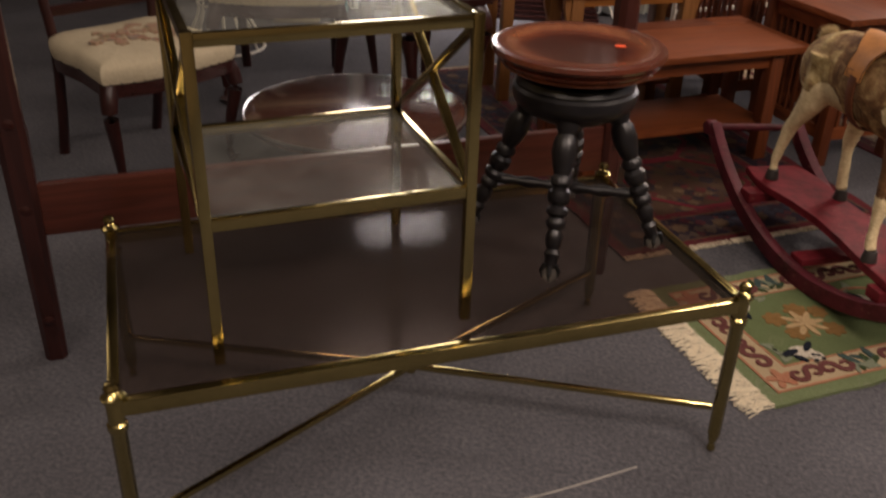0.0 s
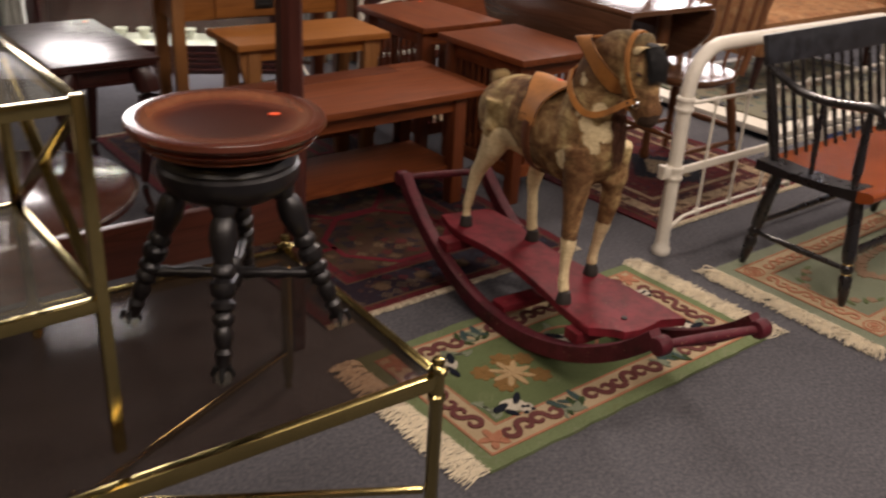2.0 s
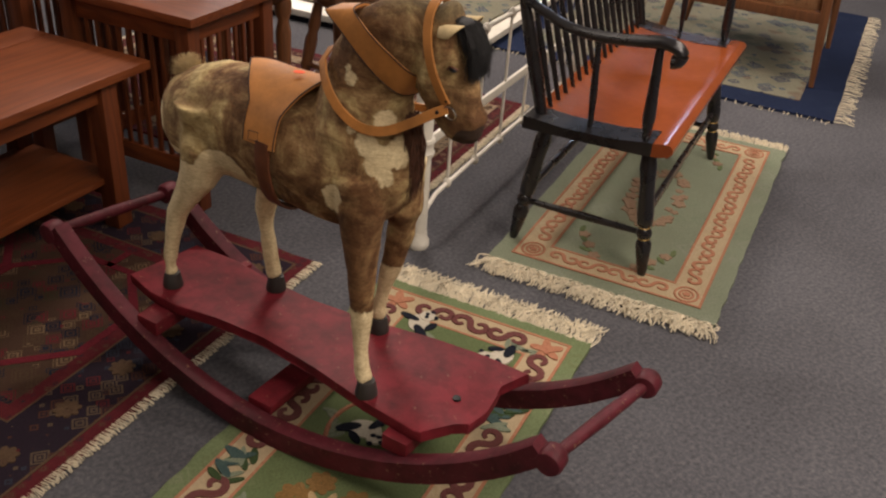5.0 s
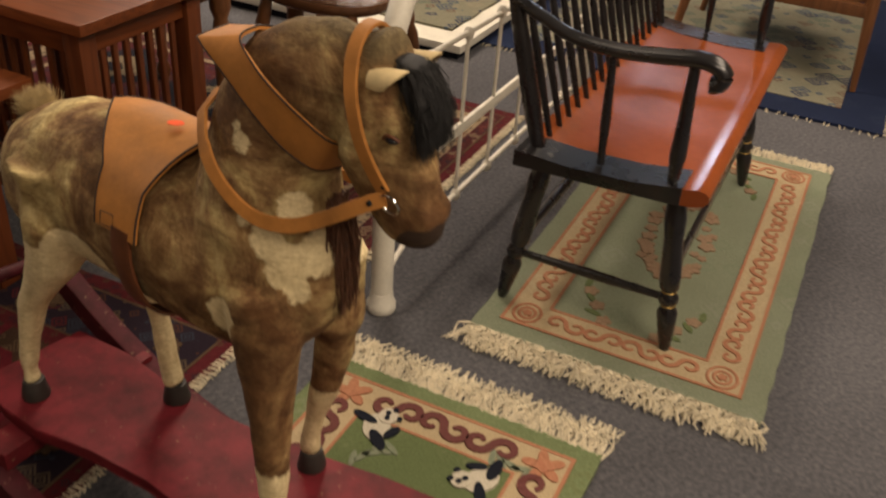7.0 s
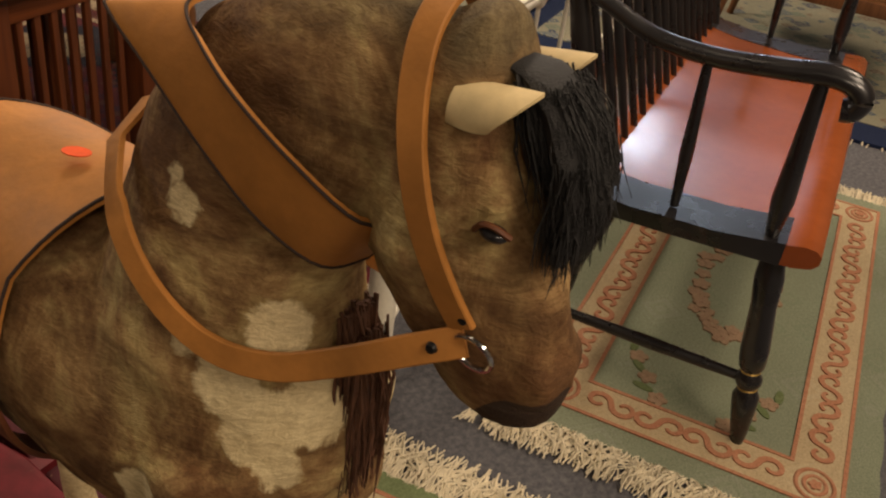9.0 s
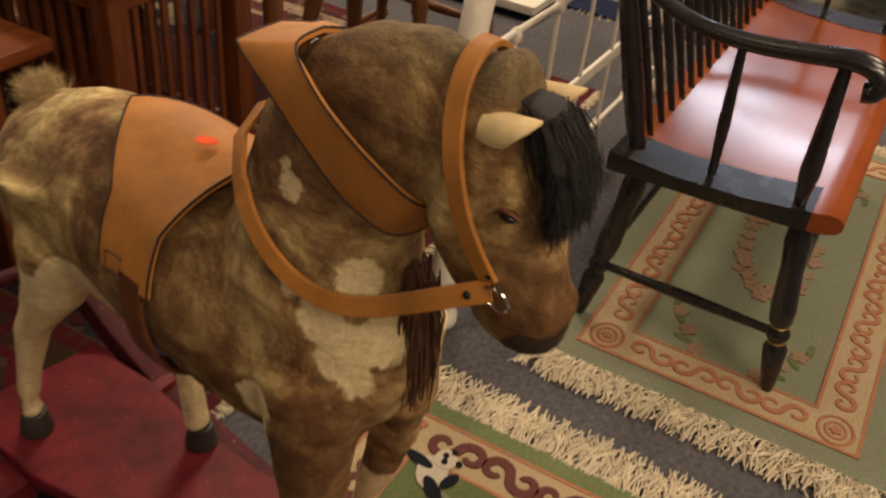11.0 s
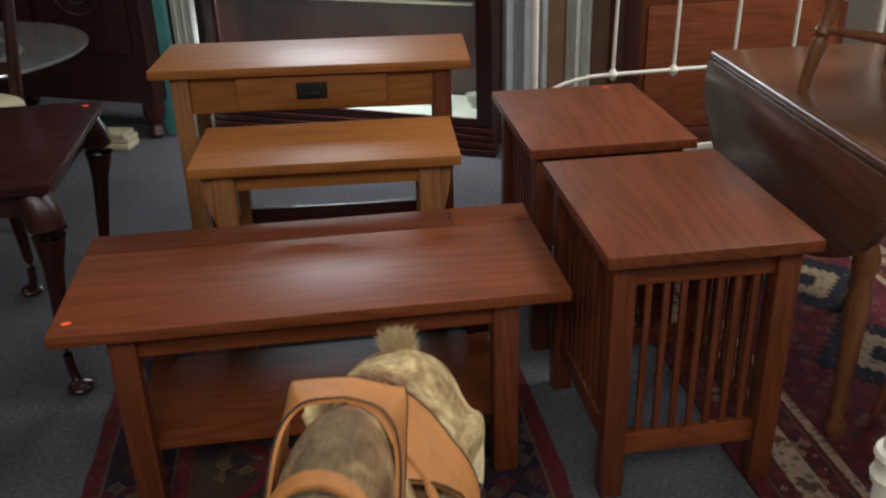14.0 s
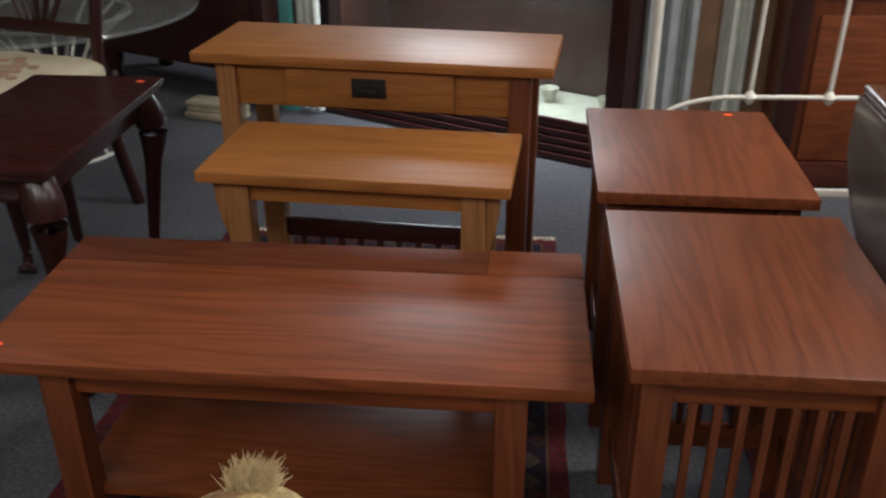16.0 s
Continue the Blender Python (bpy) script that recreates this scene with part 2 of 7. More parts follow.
def woven(name, ground, tones, scale, warp=0.6, cells=0.55):
    """Knotted pile: small ornament in several yarn colours on a ground."""
    m, nt, b = make(name, 0.95)
    b.inputs["Specular IOR Level"].default_value = 0.12
    v = coords(nt)
    vo = node(nt, "ShaderNodeTexVoronoi", Scale=scale, Randomness=warp)
    vo.distance = "MANHATTAN"
    nt.links.new(v, vo.inputs["Vector"])
    sep = nt.nodes.new("ShaderNodeSeparateColor")
    nt.links.new(vo.outputs["Color"], sep.inputs[0])
    pick = nt.nodes.new("ShaderNodeValToRGB")
    pick.color_ramp.interpolation = "CONSTANT"
    e = pick.color_ramp.elements
    while len(e) < len(tones):
        e.new(0.5)
    for i, (el, c) in enumerate(zip(e, tones)):
        el.position, el.color = i / len(tones), rgba(c)
    nt.links.new(sep.outputs[0], pick.inputs["Fac"])
    ring = maths(nt, "SINE", maths(nt, "MULTIPLY", vo.outputs["Distance"], 24.0))
    motif = maths(nt, "MULTIPLY", maths(nt, "LESS_THAN", vo.outputs["Distance"], cells), maths(nt, "GREATER_THAN", ring, -0.2))
    c = mix(nt, ground, pick.outputs["Color"], motif)
    fine = noise_tex(nt, v, 260, 3, 0.7)
    c = mix(nt, c, ramp(nt, fine, [(0.3, (0.55, 0.55, 0.55)), (0.65, (1.05, 1.05, 1.05))]), 0.75, "MULTIPLY")
    c = mix(nt, c, ramp(nt, noise_tex(nt, v, 3, 4), [(0.3, (0.7, 0.68, 0.66)), (0.7, (1, 1, 1))]), 0.6, "MULTIPLY")
    nt.links.new(c, b.inputs["Base Color"])
    bump(nt, b, fine, 0.5, 0.003)
    return m


CARPET = carpet()
P_FIELD = woven("persian_red_field", (0.062, 0.034, 0.022), [(0.014, 0.014, 0.026), (0.12, 0.016, 0.022), (0.15, 0.10, 0.055), (0.014, 0.018, 0.034), (0.075, 0.045, 0.026), (0.045, 0.040, 0.022)], 21, 1.0, 0.85)
P_DARK = woven("persian_dark_border", (0.022, 0.014, 0.022), [(0.09, 0.016, 0.018), (0.10, 0.07, 0.045), (0.03, 0.035, 0.05), (0.07, 0.03, 0.02)], 26, 0.9, 0.7)
P_RED = woven("persian_red_band", (0.095, 0.014, 0.018), [(0.11, 0.018, 0.02), (0.03, 0.02, 0.025), (0.09, 0.05, 0.03)], 40)
P2_FIELD = woven("crimson_field", (0.085, 0.016, 0.018), [(0.12, 0.022, 0.024), (0.025, 0.022, 0.04), (0.11, 0.07, 0.045), (0.05, 0.012, 0.016)], 34, 0.9, 0.7)
P2_EDGE = woven("crimson_border", (0.07, 0.018, 0.018), [(0.24, 0.17, 0.11), (0.025, 0.02, 0.026), (0.13, 0.035, 0.03)], 34, 0.8, 0.7)
GREEN_PILE = woven("green_pile", (0.165, 0.205, 0.10), [(0.16, 0.19, 0.09), (0.19, 0.22, 0.12)], 9)
DEEP_GREEN = woven("deep_green_pile", (0.125, 0.160, 0.070), [(0.115, 0.145, 0.062), (0.150, 0.180, 0.085)], 14, 1.0)
CREAM_PILE = woven("cream_pile", (0.46, 0.36, 0.22), [(0.44, 0.34, 0.2), (0.48, 0.39, 0.25)], 9)
ROSE_PILE = woven("rose_pile", (0.42, 0.19, 0.11), [(0.40, 0.17, 0.10), (0.45, 0.22, 0.13)], 9)
PLUM_PILE = woven("plum_pile", (0.15, 0.055, 0.050), [(0.13, 0.045, 0.04), (0.18, 0.07, 0.06)], 9)
SAGE_PILE = woven("sage_pile", (0.215, 0.24, 0.165), [(0.20, 0.23, 0.155), (0.235, 0.255, 0.185)], 9)
OCHRE_PILE = woven("ochre_pile", (0.22, 0.125, 0.042), [(0.20, 0.11, 0.035), (0.25, 0.15, 0.055)], 20)
INK_PILE = woven("ink_pile", (0.012, 0.014, 0.022), [(0.012, 0.014, 0.022), (0.02, 0.02, 0.03)], 9)
WHITE_PILE = woven("white_pile", (0.55, 0.50, 0.40), [(0.55, 0.5, 0.4), (0.5, 0.46, 0.37)], 9)
NAVY_PILE = woven("navy_pile", (0.014, 0.022, 0.055), [(0.014, 0.022, 0.055), (0.02, 0.03, 0.065)], 9)
FLORAL_PILE = woven("cream_floral_pile", (0.23, 0.22, 0.16), [(0.06, 0.09, 0.13), (0.12, 0.15, 0.12), (0.27, 0.24, 0.17), (0.03, 0.04, 0.08), (0.16, 0.10, 0.07)], 13, 0.9, 0.7)
NEEDLE = woven("needlepoint", (0.60, 0.52, 0.36), [(0.62, 0.54, 0.38), (0.60, 0.52, 0.37)], 30)
NEEDLE_FLOWER = woven("needlepoint_flowers", (0.44, 0.31, 0.20), [(0.36, 0.12, 0.10), (0.22, 0.22, 0.12), (0.46, 0.24, 0.18), (0.26, 0.24, 0.22)], 44, 1.0, 0.8)
UPHOLSTERY = woven("patterned_upholstery", (0.33, 0.17, 0.08), [(0.22, 0.09, 0.04), (0.42, 0.26, 0.13), (0.16, 0.1, 0.06)], 16)


# ---- building helpers ----
def thing(name, x, y, z, rz, label, category, group="", kind=""):
    ob = new(name)
    ob.empty_display_size = 0.05
    ob.matrix_world = pose(x, y, z, 0, 0, rz)
    return tagged(ob, label, category, group, kind)


def part(name, bm, material, parent=None, label="", smooth=True, kind=""):
    me = bpy.data.meshes.new(name)
    bm.normal_update()
    bm.to_mesh(me)
    bm.free()
    me.materials.append(material)
    if smooth:
        me.set_sharp_from_angle(angle=radians(38))
        for p in me.polygons:
            p.use_smooth = True
    ob = new(name, me)
    ob.parent = parent
    return tagged(ob, label, kind=kind)


def box(bm, c, s, bevel=0.003, turn=(0, 0, 0)):
    made = bmesh.ops.create_cube(bm, size=1.0)
    vs = made["verts"]
    m = pose(*c, *turn) @ Matrix.Diagonal((*s, 1))
    bmesh.ops.transform(bm, matrix=m, verts=vs)
    if bevel:
        es = {e for v in vs for e in v.link_edges}
        bmesh.ops.bevel(bm, geom=list(es), offset=min(bevel, min(s) * 0.4), segments=2, affect="EDGES", profile=0.6)
    return bm


def boxes(*items):
    bm = bmesh.new()
    for it in items:
        box(bm, *it)
    return bm


def lathe(bm, profile, m=None, segs=20):
    """Turn a profile of (radius, height) about z, then move it by m."""
    m = m or Matrix()
    rings = []
    for r, z in profile:
        rings.append([bm.verts.new(m @ Vector((max(r, 1e-4) * math.cos(a), max(r, 1e-4) * math.sin(a), z)))
                      for a in (2 * math.pi * i / segs for i in range(segs))])
    for a, b in zip(rings, rings[1:]):
        for i in range(segs):
            bm.faces.new((a[i], a[(i + 1) % segs], b[(i + 1) % segs], b[i]))
    bm.faces.new(rings[0][::-1]), bm.faces.new(rings[-1])
    return bm


def between(a, b):
    a, b = Vector(a), Vector(b)
    return Matrix.Translation(a) @ (b - a).to_track_quat("Z", "Y").to_matrix().to_4x4(), (b - a).length


def turned(bm, a, b, profile, segs=16):
    """A turned bar from a to b; profile of (radius, share of the length)."""
    m, n = between(a, b)
    return lathe(bm, [(r, s * n) for r, s in profile], m, segs)


def tube(bm, pts, radii, segs=12, flat=1.0, up=(0, 0, 1)):
    """A closed tube through pts; flat squeezes it across."""
    pts = [Vector(p) for p in pts]
    if isinstance(radii, (int, float)):
        radii = [radii] * len(pts)
    rings = []
    for i, (p, r) in enumerate(zip(pts, radii)):
        d = (pts[min(i + 1, len(pts) - 1)] - pts[max(i - 1, 0)]).normalized()
        side = d.cross(Vector(up))
        side = side.normalized() if side.length > 1e-3 else d.orthogonal().normalized()
        top = side.cross(d).normalized()
        rings.append([bm.verts.new(p + side * (r * math.cos(a)) + top * (r * flat * math.sin(a)))
                      for a in (2 * math.pi * k / segs for k in range(segs))])
    for a, b in zip(rings, rings[1:]):
        for k in range(segs):
            bm.faces.new((a[k], a[(k + 1) % segs], b[(k + 1) % segs], b[k]))
    bm.faces.new(rings[0][::-1]), bm.faces.new(rings[-1])
    return bm


def ribbon(bm, pts, width, thick, normals):
    """A strap of given width and thickness through pts; normals point away from what it lies on."""
    pts, normals = [Vector(p) for p in pts], [Vector(n).normalized() for n in normals]
    rings = []
    for i, (p, n) in enumerate(zip(pts, normals)):
        d = (pts[min(i + 1, len(pts) - 1)] - pts[max(i - 1, 0)]).normalized()
        s = d.cross(n).normalized()
        w = width[i] if isinstance(width, (list, tuple)) else width
        rings.append([bm.verts.new(p + s * (w / 2 * a) + n * (thick * b)) for a, b in ((-1, 0), (1, 0), (1, 1), (0.9, 1.2), (-0.9, 1.2), (-1, 1))])
    for a, b in zip(rings, rings[1:]):
        for k in range(6):
            bm.faces.new((a[k], a[(k + 1) % 6], b[(k + 1) % 6], b[k]))
    bm.faces.new(rings[0][::-1]), bm.faces.new(rings[-1])
    return bm


def slab(bm, outline, z0, z1, bevel=0.0, segs=2):
    """A flat board with a free outline."""
    lo = [bm.verts.new((x, y, z0)) for x, y in outline]
    hi = [bm.verts.new((x, y, z1)) for x, y in outline]
    n = len(outline)
    top = bm.faces.new(hi)
    bot = bm.faces.new(lo[::-1])
    for i in range(n):
        bm.faces.new((lo[i], lo[(i + 1) % n], hi[(i + 1) % n], hi[i]))
    if bevel:
        bmesh.ops.bevel(bm, geom=list(top.edges) + list(bot.edges), offset=bevel, segments=segs, affect="EDGES", profile=0.6)
    return bm


def ellipse(rx, ry, n=40, a0=0.0, a1=360.0):
    return [(rx * math.cos(radians(a0 + (a1 - a0) * i / n)), ry * math.sin(radians(a0 + (a1 - a0) * i / n))) for i in range(n if a1 - a0 >= 360 else n + 1)]


def smooth_path(pts, n=8):
    """Catmull-Rom through pts."""
    pts = [Vector(p) for p in pts]
    out = []
    for i in range(len(pts) - 1):
        p0, p1, p2, p3 = pts[max(i - 1, 0)], pts[i], pts[i + 1], pts[min(i + 2, len(pts) - 1)]
        for k in range(n):
            t = k / n
            out.append(0.5 * (2 * p1 + (p2 - p0) * t + (2 * p0 - 5 * p1 + 4 * p2 - p3) * t * t + (3 * p1 - p0 - 3 * p2 + p3) * t ** 3))
    out.append(pts[-1])
    return out


def sticker(parent, x, y, z, rz=0, s=0.019):
    """A small orange price dot stuck on a thing."""
    bm = slab(bmesh.new(), [(s / 2 * a, s / 2 * b * 0.7) for a, b in ellipse(1.1, 1.0, 14)], 0, 0.0008)
    bmesh.ops.transform(bm, matrix=pose(x, y, z, 0, 0, rz), verts=bm.verts)
    return part("price_sticker", bm, STICKER, parent, "small orange price sticker", smooth=False)


# ---- the room ----
def wall(name, c, s):
    ob = part(name, boxes((c, s, 0.0)), WALL_PAINT, smooth=False)
    return tagged(ob, "dim painted shop wall behind the furniture", "wall", kind="structure")


X0, X1, Y0, Y1 = -3.4, 7.6, -1.6, 7.6
floor = part("floor", boxes((((X0 + X1) / 2, (Y0 + Y1) / 2, -0.05), (X1 - X0, Y1 - Y0, 0.1), 0.0)), CARPET, smooth=False)
tagged(floor, "worn blue-grey commercial carpet across the shop", "floor", kind="structure")
ceil = part("ceiling", boxes((((X0 + X1) / 2, (Y0 + Y1) / 2, CEIL + 0.05), (X1 - X0, Y1 - Y0, 0.1), 0.0)), CEILING_PAINT, smooth=False)
tagged(ceil, "plain off-white shop ceiling with added fill lamps", "ceiling", kind="structure")
wall("wall_south", ((X0 + X1) / 2, Y0 - 0.06, CEIL / 2), (X1 - X0 + 0.24, 0.12, CEIL))
wall("wall_west", (X0 - 0.06, (Y0 + Y1) / 2, CEIL / 2), (0.12, Y1 - Y0, CEIL))


def window(name, side, o0, o1, z0, z1, glow, strength):
    win = thing(name, (o0 + o1) / 2 if side == "n" else X1 + 0.06, Y1 + 0.06 if side == "n" else (o0 + o1) / 2, (z0 + z1) / 2, 0 if side == "n" else 90, "white framed shop window in the wall", "window", kind="structure")
    w, h = o1 - o0, z1 - z0
    part("window_frame", boxes(((-w / 2 + 0.02, 0, 0), (0.04, 0.06, h), 0.002), ((w / 2 - 0.02, 0, 0), (0.04, 0.06, h), 0.002), ((0, 0, h / 2 - 0.02), (w - 0.08, 0.06, 0.04), 0.002), ((0, 0, -h / 2 + 0.02), (w - 0.08, 0.06, 0.04), 0.002)), WHITE_PAINT, win)
    m, nt, b = make("daylight_beyond_" + name, 1.0)
    b.inputs["Emission Color"].default_value = rgba(glow)
    b.inputs["Emission Strength"].default_value = strength
    at = ((o0 + o1) / 2, Y1 + 0.5) if side == "n" else (X1 + 0.5, (o0 + o1) / 2)
    size = (w + 0.5, 0.02) if side == "n" else (0.02, w + 0.5)
    sky = part("backdrop", boxes(((*at, (z0 + z1) / 2), (*size, h + 0.5), 0.0)), m, smooth=False)
    tagged(sky, "plain daylight beyond the shop window", "backdrop", kind="structure")


def pierced(name, side, a0, a1, holes):
    """A wall with window openings; side 'n' or 'e', from a0 to a1 along it, holes of (from, to, sill, head)."""
    bm = bmesh.new()
    spans, at = [], a0
    for o0, o1, z0, z1 in holes:
        spans += [(at, o0, 0, CEIL), (o0, o1, 0, z0), (o0, o1, z1, CEIL)]
        at = o1
    for lo, hi, b, t in spans + [(at, a1, 0, CEIL)]:
        c = ((lo + hi) / 2, Y1 + 0.06) if side == "n" else (X1 + 0.06, (lo + hi) / 2)
        s = (hi - lo, 0.12) if side == "n" else (0.12, hi - lo)
        box(bm, (*c, (b + t) / 2), (*s, t - b), 0.0)
    tagged(part(name, bm, WALL_PAINT, smooth=False), "dim painted shop wall with window openings", "wall", kind="structure")


pierced("wall_north", "n", X0 - 0.12, X1 + 0.12, [(-0.80, 0.14, 1.36, 2.70), (3.45, 4.65, 1.10, 2.20)])
pierced("wall_east", "e", Y0, Y1, [(6.05, 7.15, 2.28, 3.04)])
window("window_1", "n", -0.80, 0.14, 1.36, 2.70, (1.0, 0.95, 0.86), 1.6)
window("window_2", "n", 3.45, 4.65, 1.10, 2.20, (1.0, 0.95, 0.88), 4.0)
window("window_3", "e", 6.05, 7.15, 2.28, 3.04, (0.58, 0.70, 1.0), 1.05)

seam = part("carpet_seam", tube(bmesh.new(), smooth_path([(0.95, 2.10, 0.001), (1.10, 2.165, 0.001), (1.307, 2.294, 0.001)], 6), 0.0025, 6, 0.5), plain("pale_seam_thread", (0.30, 0.28, 0.25), 0.9))
tagged(seam, "pale frayed seam thread in the carpet", "trim", kind="structure")
# a plain housing over each added fill lamp
for lx, ly, lp in FILL_LAMPS:
    lamp = thing("ceiling_light", lx, ly, CEIL, 0, "added white panel housing of an unseen ceiling fill lamp", "ceiling light", "panel lights")
    part("housing", boxes(((0, 0, -0.035), (1.70, 0.90, 0.07), 0.006)), WHITE_PAINT, lamp)


# ---- rugs ----
def strip_frame(bm, w, d, inset, band, z0, z1):
    """A rectangular band lying inset from the edge of a w by d sheet."""
    x0, y0 = w / 2 - inset, d / 2 - inset
    for cx, cy, sx, sy in ((0, y0 - band / 2, 2 * x0, band), (0, -y0 + band / 2, 2 * x0, band),
                           (x0 - band / 2, 0, band, 2 * y0 - 2 * band), (-x0 + band / 2, 0, band, 2 * y0 - 2 * band)):
        box(bm, (cx, cy, (z0 + z1) / 2), (sx, sy, z1 - z0), 0.0)
    return bm


def sheet(w, d, z0, z1, wave=0.0, n=26, seed=0):
    """A thin pile sheet with a slightly uneven edge."""
    rnd = random.Random(seed)
    out = []
    for ax, ay, bx, by in ((-1, -1, 1, -1), (1, -1, 1, 1), (1, 1, -1, 1), (-1, 1, -1, -1)):
        for i in range(n):
            t = i / n
            x, y = (ax + (bx - ax) * t) * w / 2, (ay + (by - ay) * t) * d / 2
            j = 0 if i == 0 else rnd.uniform(-wave, wave)
            out.append((x + (j if ax == bx else 0), y + (j if ay == by else 0)))
    return slab(bmesh.new(), out, z0, z1, 0.0)


def fringe(length, count, reach, seed, lift=0.012, tangle=0.5):
    """Loose cotton tassels along x, hanging out towards -y."""
    rnd = random.Random(seed)
    bm = bmesh.new()
    for i in range(count):
        x = -length / 2 + length * (i + rnd.random() * 0.8) / count
        r = reach * rnd.uniform(0.65, 1.1)
        k = rnd.uniform(-1, 1) * tangle * reach * 0.55
        b = rnd.uniform(-1, 1) * tangle * reach * 0.35
        pts = [(x, 0.012, 0.006), (x + b, -r * 0.35, 0.006 + rnd.random() * lift), (x + k * 0.7, -r * 0.72, 0.004 + rnd.random() * lift), (x + k, -r, 0.003 + rnd.random() * lift * 0.6)]
        tube(bm, smooth_path(pts, 2), rnd.uniform(0.0009, 0.0019), 4)
    return bm


def scroll(bm, x, y, size, turn, flip, z0, z1, width):
    """A carved S-scroll of pile."""
    pts, c = [], size * 0.27
    for i in range(25):
        t = i / 12 - 1
        k = 1 if t >= 0 else -1
        a, r = radians(-90 + abs(t) * 330), c * (1 - 0.62 * abs(t) ** 0.9)
        pts.append((k * r * math.cos(a), k * (c + r * math.sin(a)), 0))
    m = pose(x, y, 0, 0, 0, turn) @ Matrix.Diagonal((flip, 1, 1, 1))
    pts = [m @ Vector(p) for p in pts]
    hi, lo = [], []
    for i, p in enumerate(pts):
        d = (pts[min(i + 1, 24)] - pts[max(i - 1, 0)]).normalized()
        s = Vector((-d.y, d.x, 0)) * width * (0.55 + 0.5 * math.sin(math.pi * i / 24))
        hi.append(p + s), lo.append(p - s)
    ring = hi + lo[::-1]
    vs = [bm.verts.new((p.x, p.y, z1)) for p in ring]
    n = 25
    for i in range(n - 1):
        bm.faces.new((vs[i], vs[i + 1], vs[2 * n - 2 - i], vs[2 * n - 1 - i]))
    vb = [bm.verts.new((p.x, p.y, z0)) for p in ring]
    for i in range(2 * n):
        j = (i + 1) % (2 * n)
        bm.faces.new((vb[i], vb[j], vs[j], vs[i]))


def petals(bm, x, y, r, count, z0, z1, spin=0, fat=0.42):
    for k in range(count):
        a = radians(spin) + 2 * math.pi * k / count
        m = pose(x + r * 0.55 * math.cos(a), y + r * 0.55 * math.sin(a), 0) @ Matrix.Rotation(a, 4, "Z")
        ring = [m @ Vector((r * 0.5 * math.cos(b), r * fat * math.sin(b), 0)) for b in (2 * math.pi * i / 10 for i in range(10))]
        top = [bm.verts.new((p.x, p.y, z1 + 0.00014 * k)) for p in ring]
        bot = [bm.verts.new((p.x, p.y, z0)) for p in ring]
        bm.faces.new(top)
        for i in range(10):
            bm.faces.new((bot[i], bot[(i + 1) % 10], top[(i + 1) % 10], top[i]))


def blob(bm, x, y, rx, ry, turn, z0, z1, n=14):
    m = pose(x, y, 0, 0, 0, turn)
    ring = [m @ Vector((rx * a, ry * b, 0)) for a, b in ellipse(1, 1, n)]
    top = [bm.verts.new((p.x, p.y, z1)) for p in ring]
    bot = [bm.verts.new((p.x, p.y, z0)) for p in ring]
    bm.faces.new(top)
    for i in range(n):
        bm.faces.new((bot[i], bot[(i + 1) % n], top[(i + 1) % n], top[i]))


def scroll_border(w, d, inset, step, size, width, z0, z1, gaps=()):
    bm = bmesh.new()
    for side in (-1, 1):
        n = max(1, round((w - 2 * inset - step) / step))
        for i in range(n):
            if any(abs((i - (n - 1) / 2) * step - g) < 0.055 for g in gaps):
                continue
            scroll(bm, (i - (n - 1) / 2) * step, side * (d / 2 - inset), size, 90, 1 if i % 2 else -1, z0, z1, width)
        n = max(1, round((d - 2 * inset - step) / step))
        for i in range(n):
            scroll(bm, side * (w / 2 - inset), (i - (n - 1) / 2) * step, size, 0, 1 if i % 2 else -1, z0, z1, width)
    return bm


LOTUS_PILE = woven("lotus_pile", (0.44, 0.31, 0.16), [(0.46, 0.34, 0.19), (0.40, 0.26, 0.12)], 40)
LEAF_PILE = woven("leaf_pile", (0.045, 0.070, 0.028), [(0.04, 0.06, 0.025), (0.06, 0.09, 0.035)], 40)
TEAL_PILE = woven("teal_pile", (0.055, 0.090, 0.085), [(0.05, 0.08, 0.08), (0.07, 0.11, 0.095)], 40)


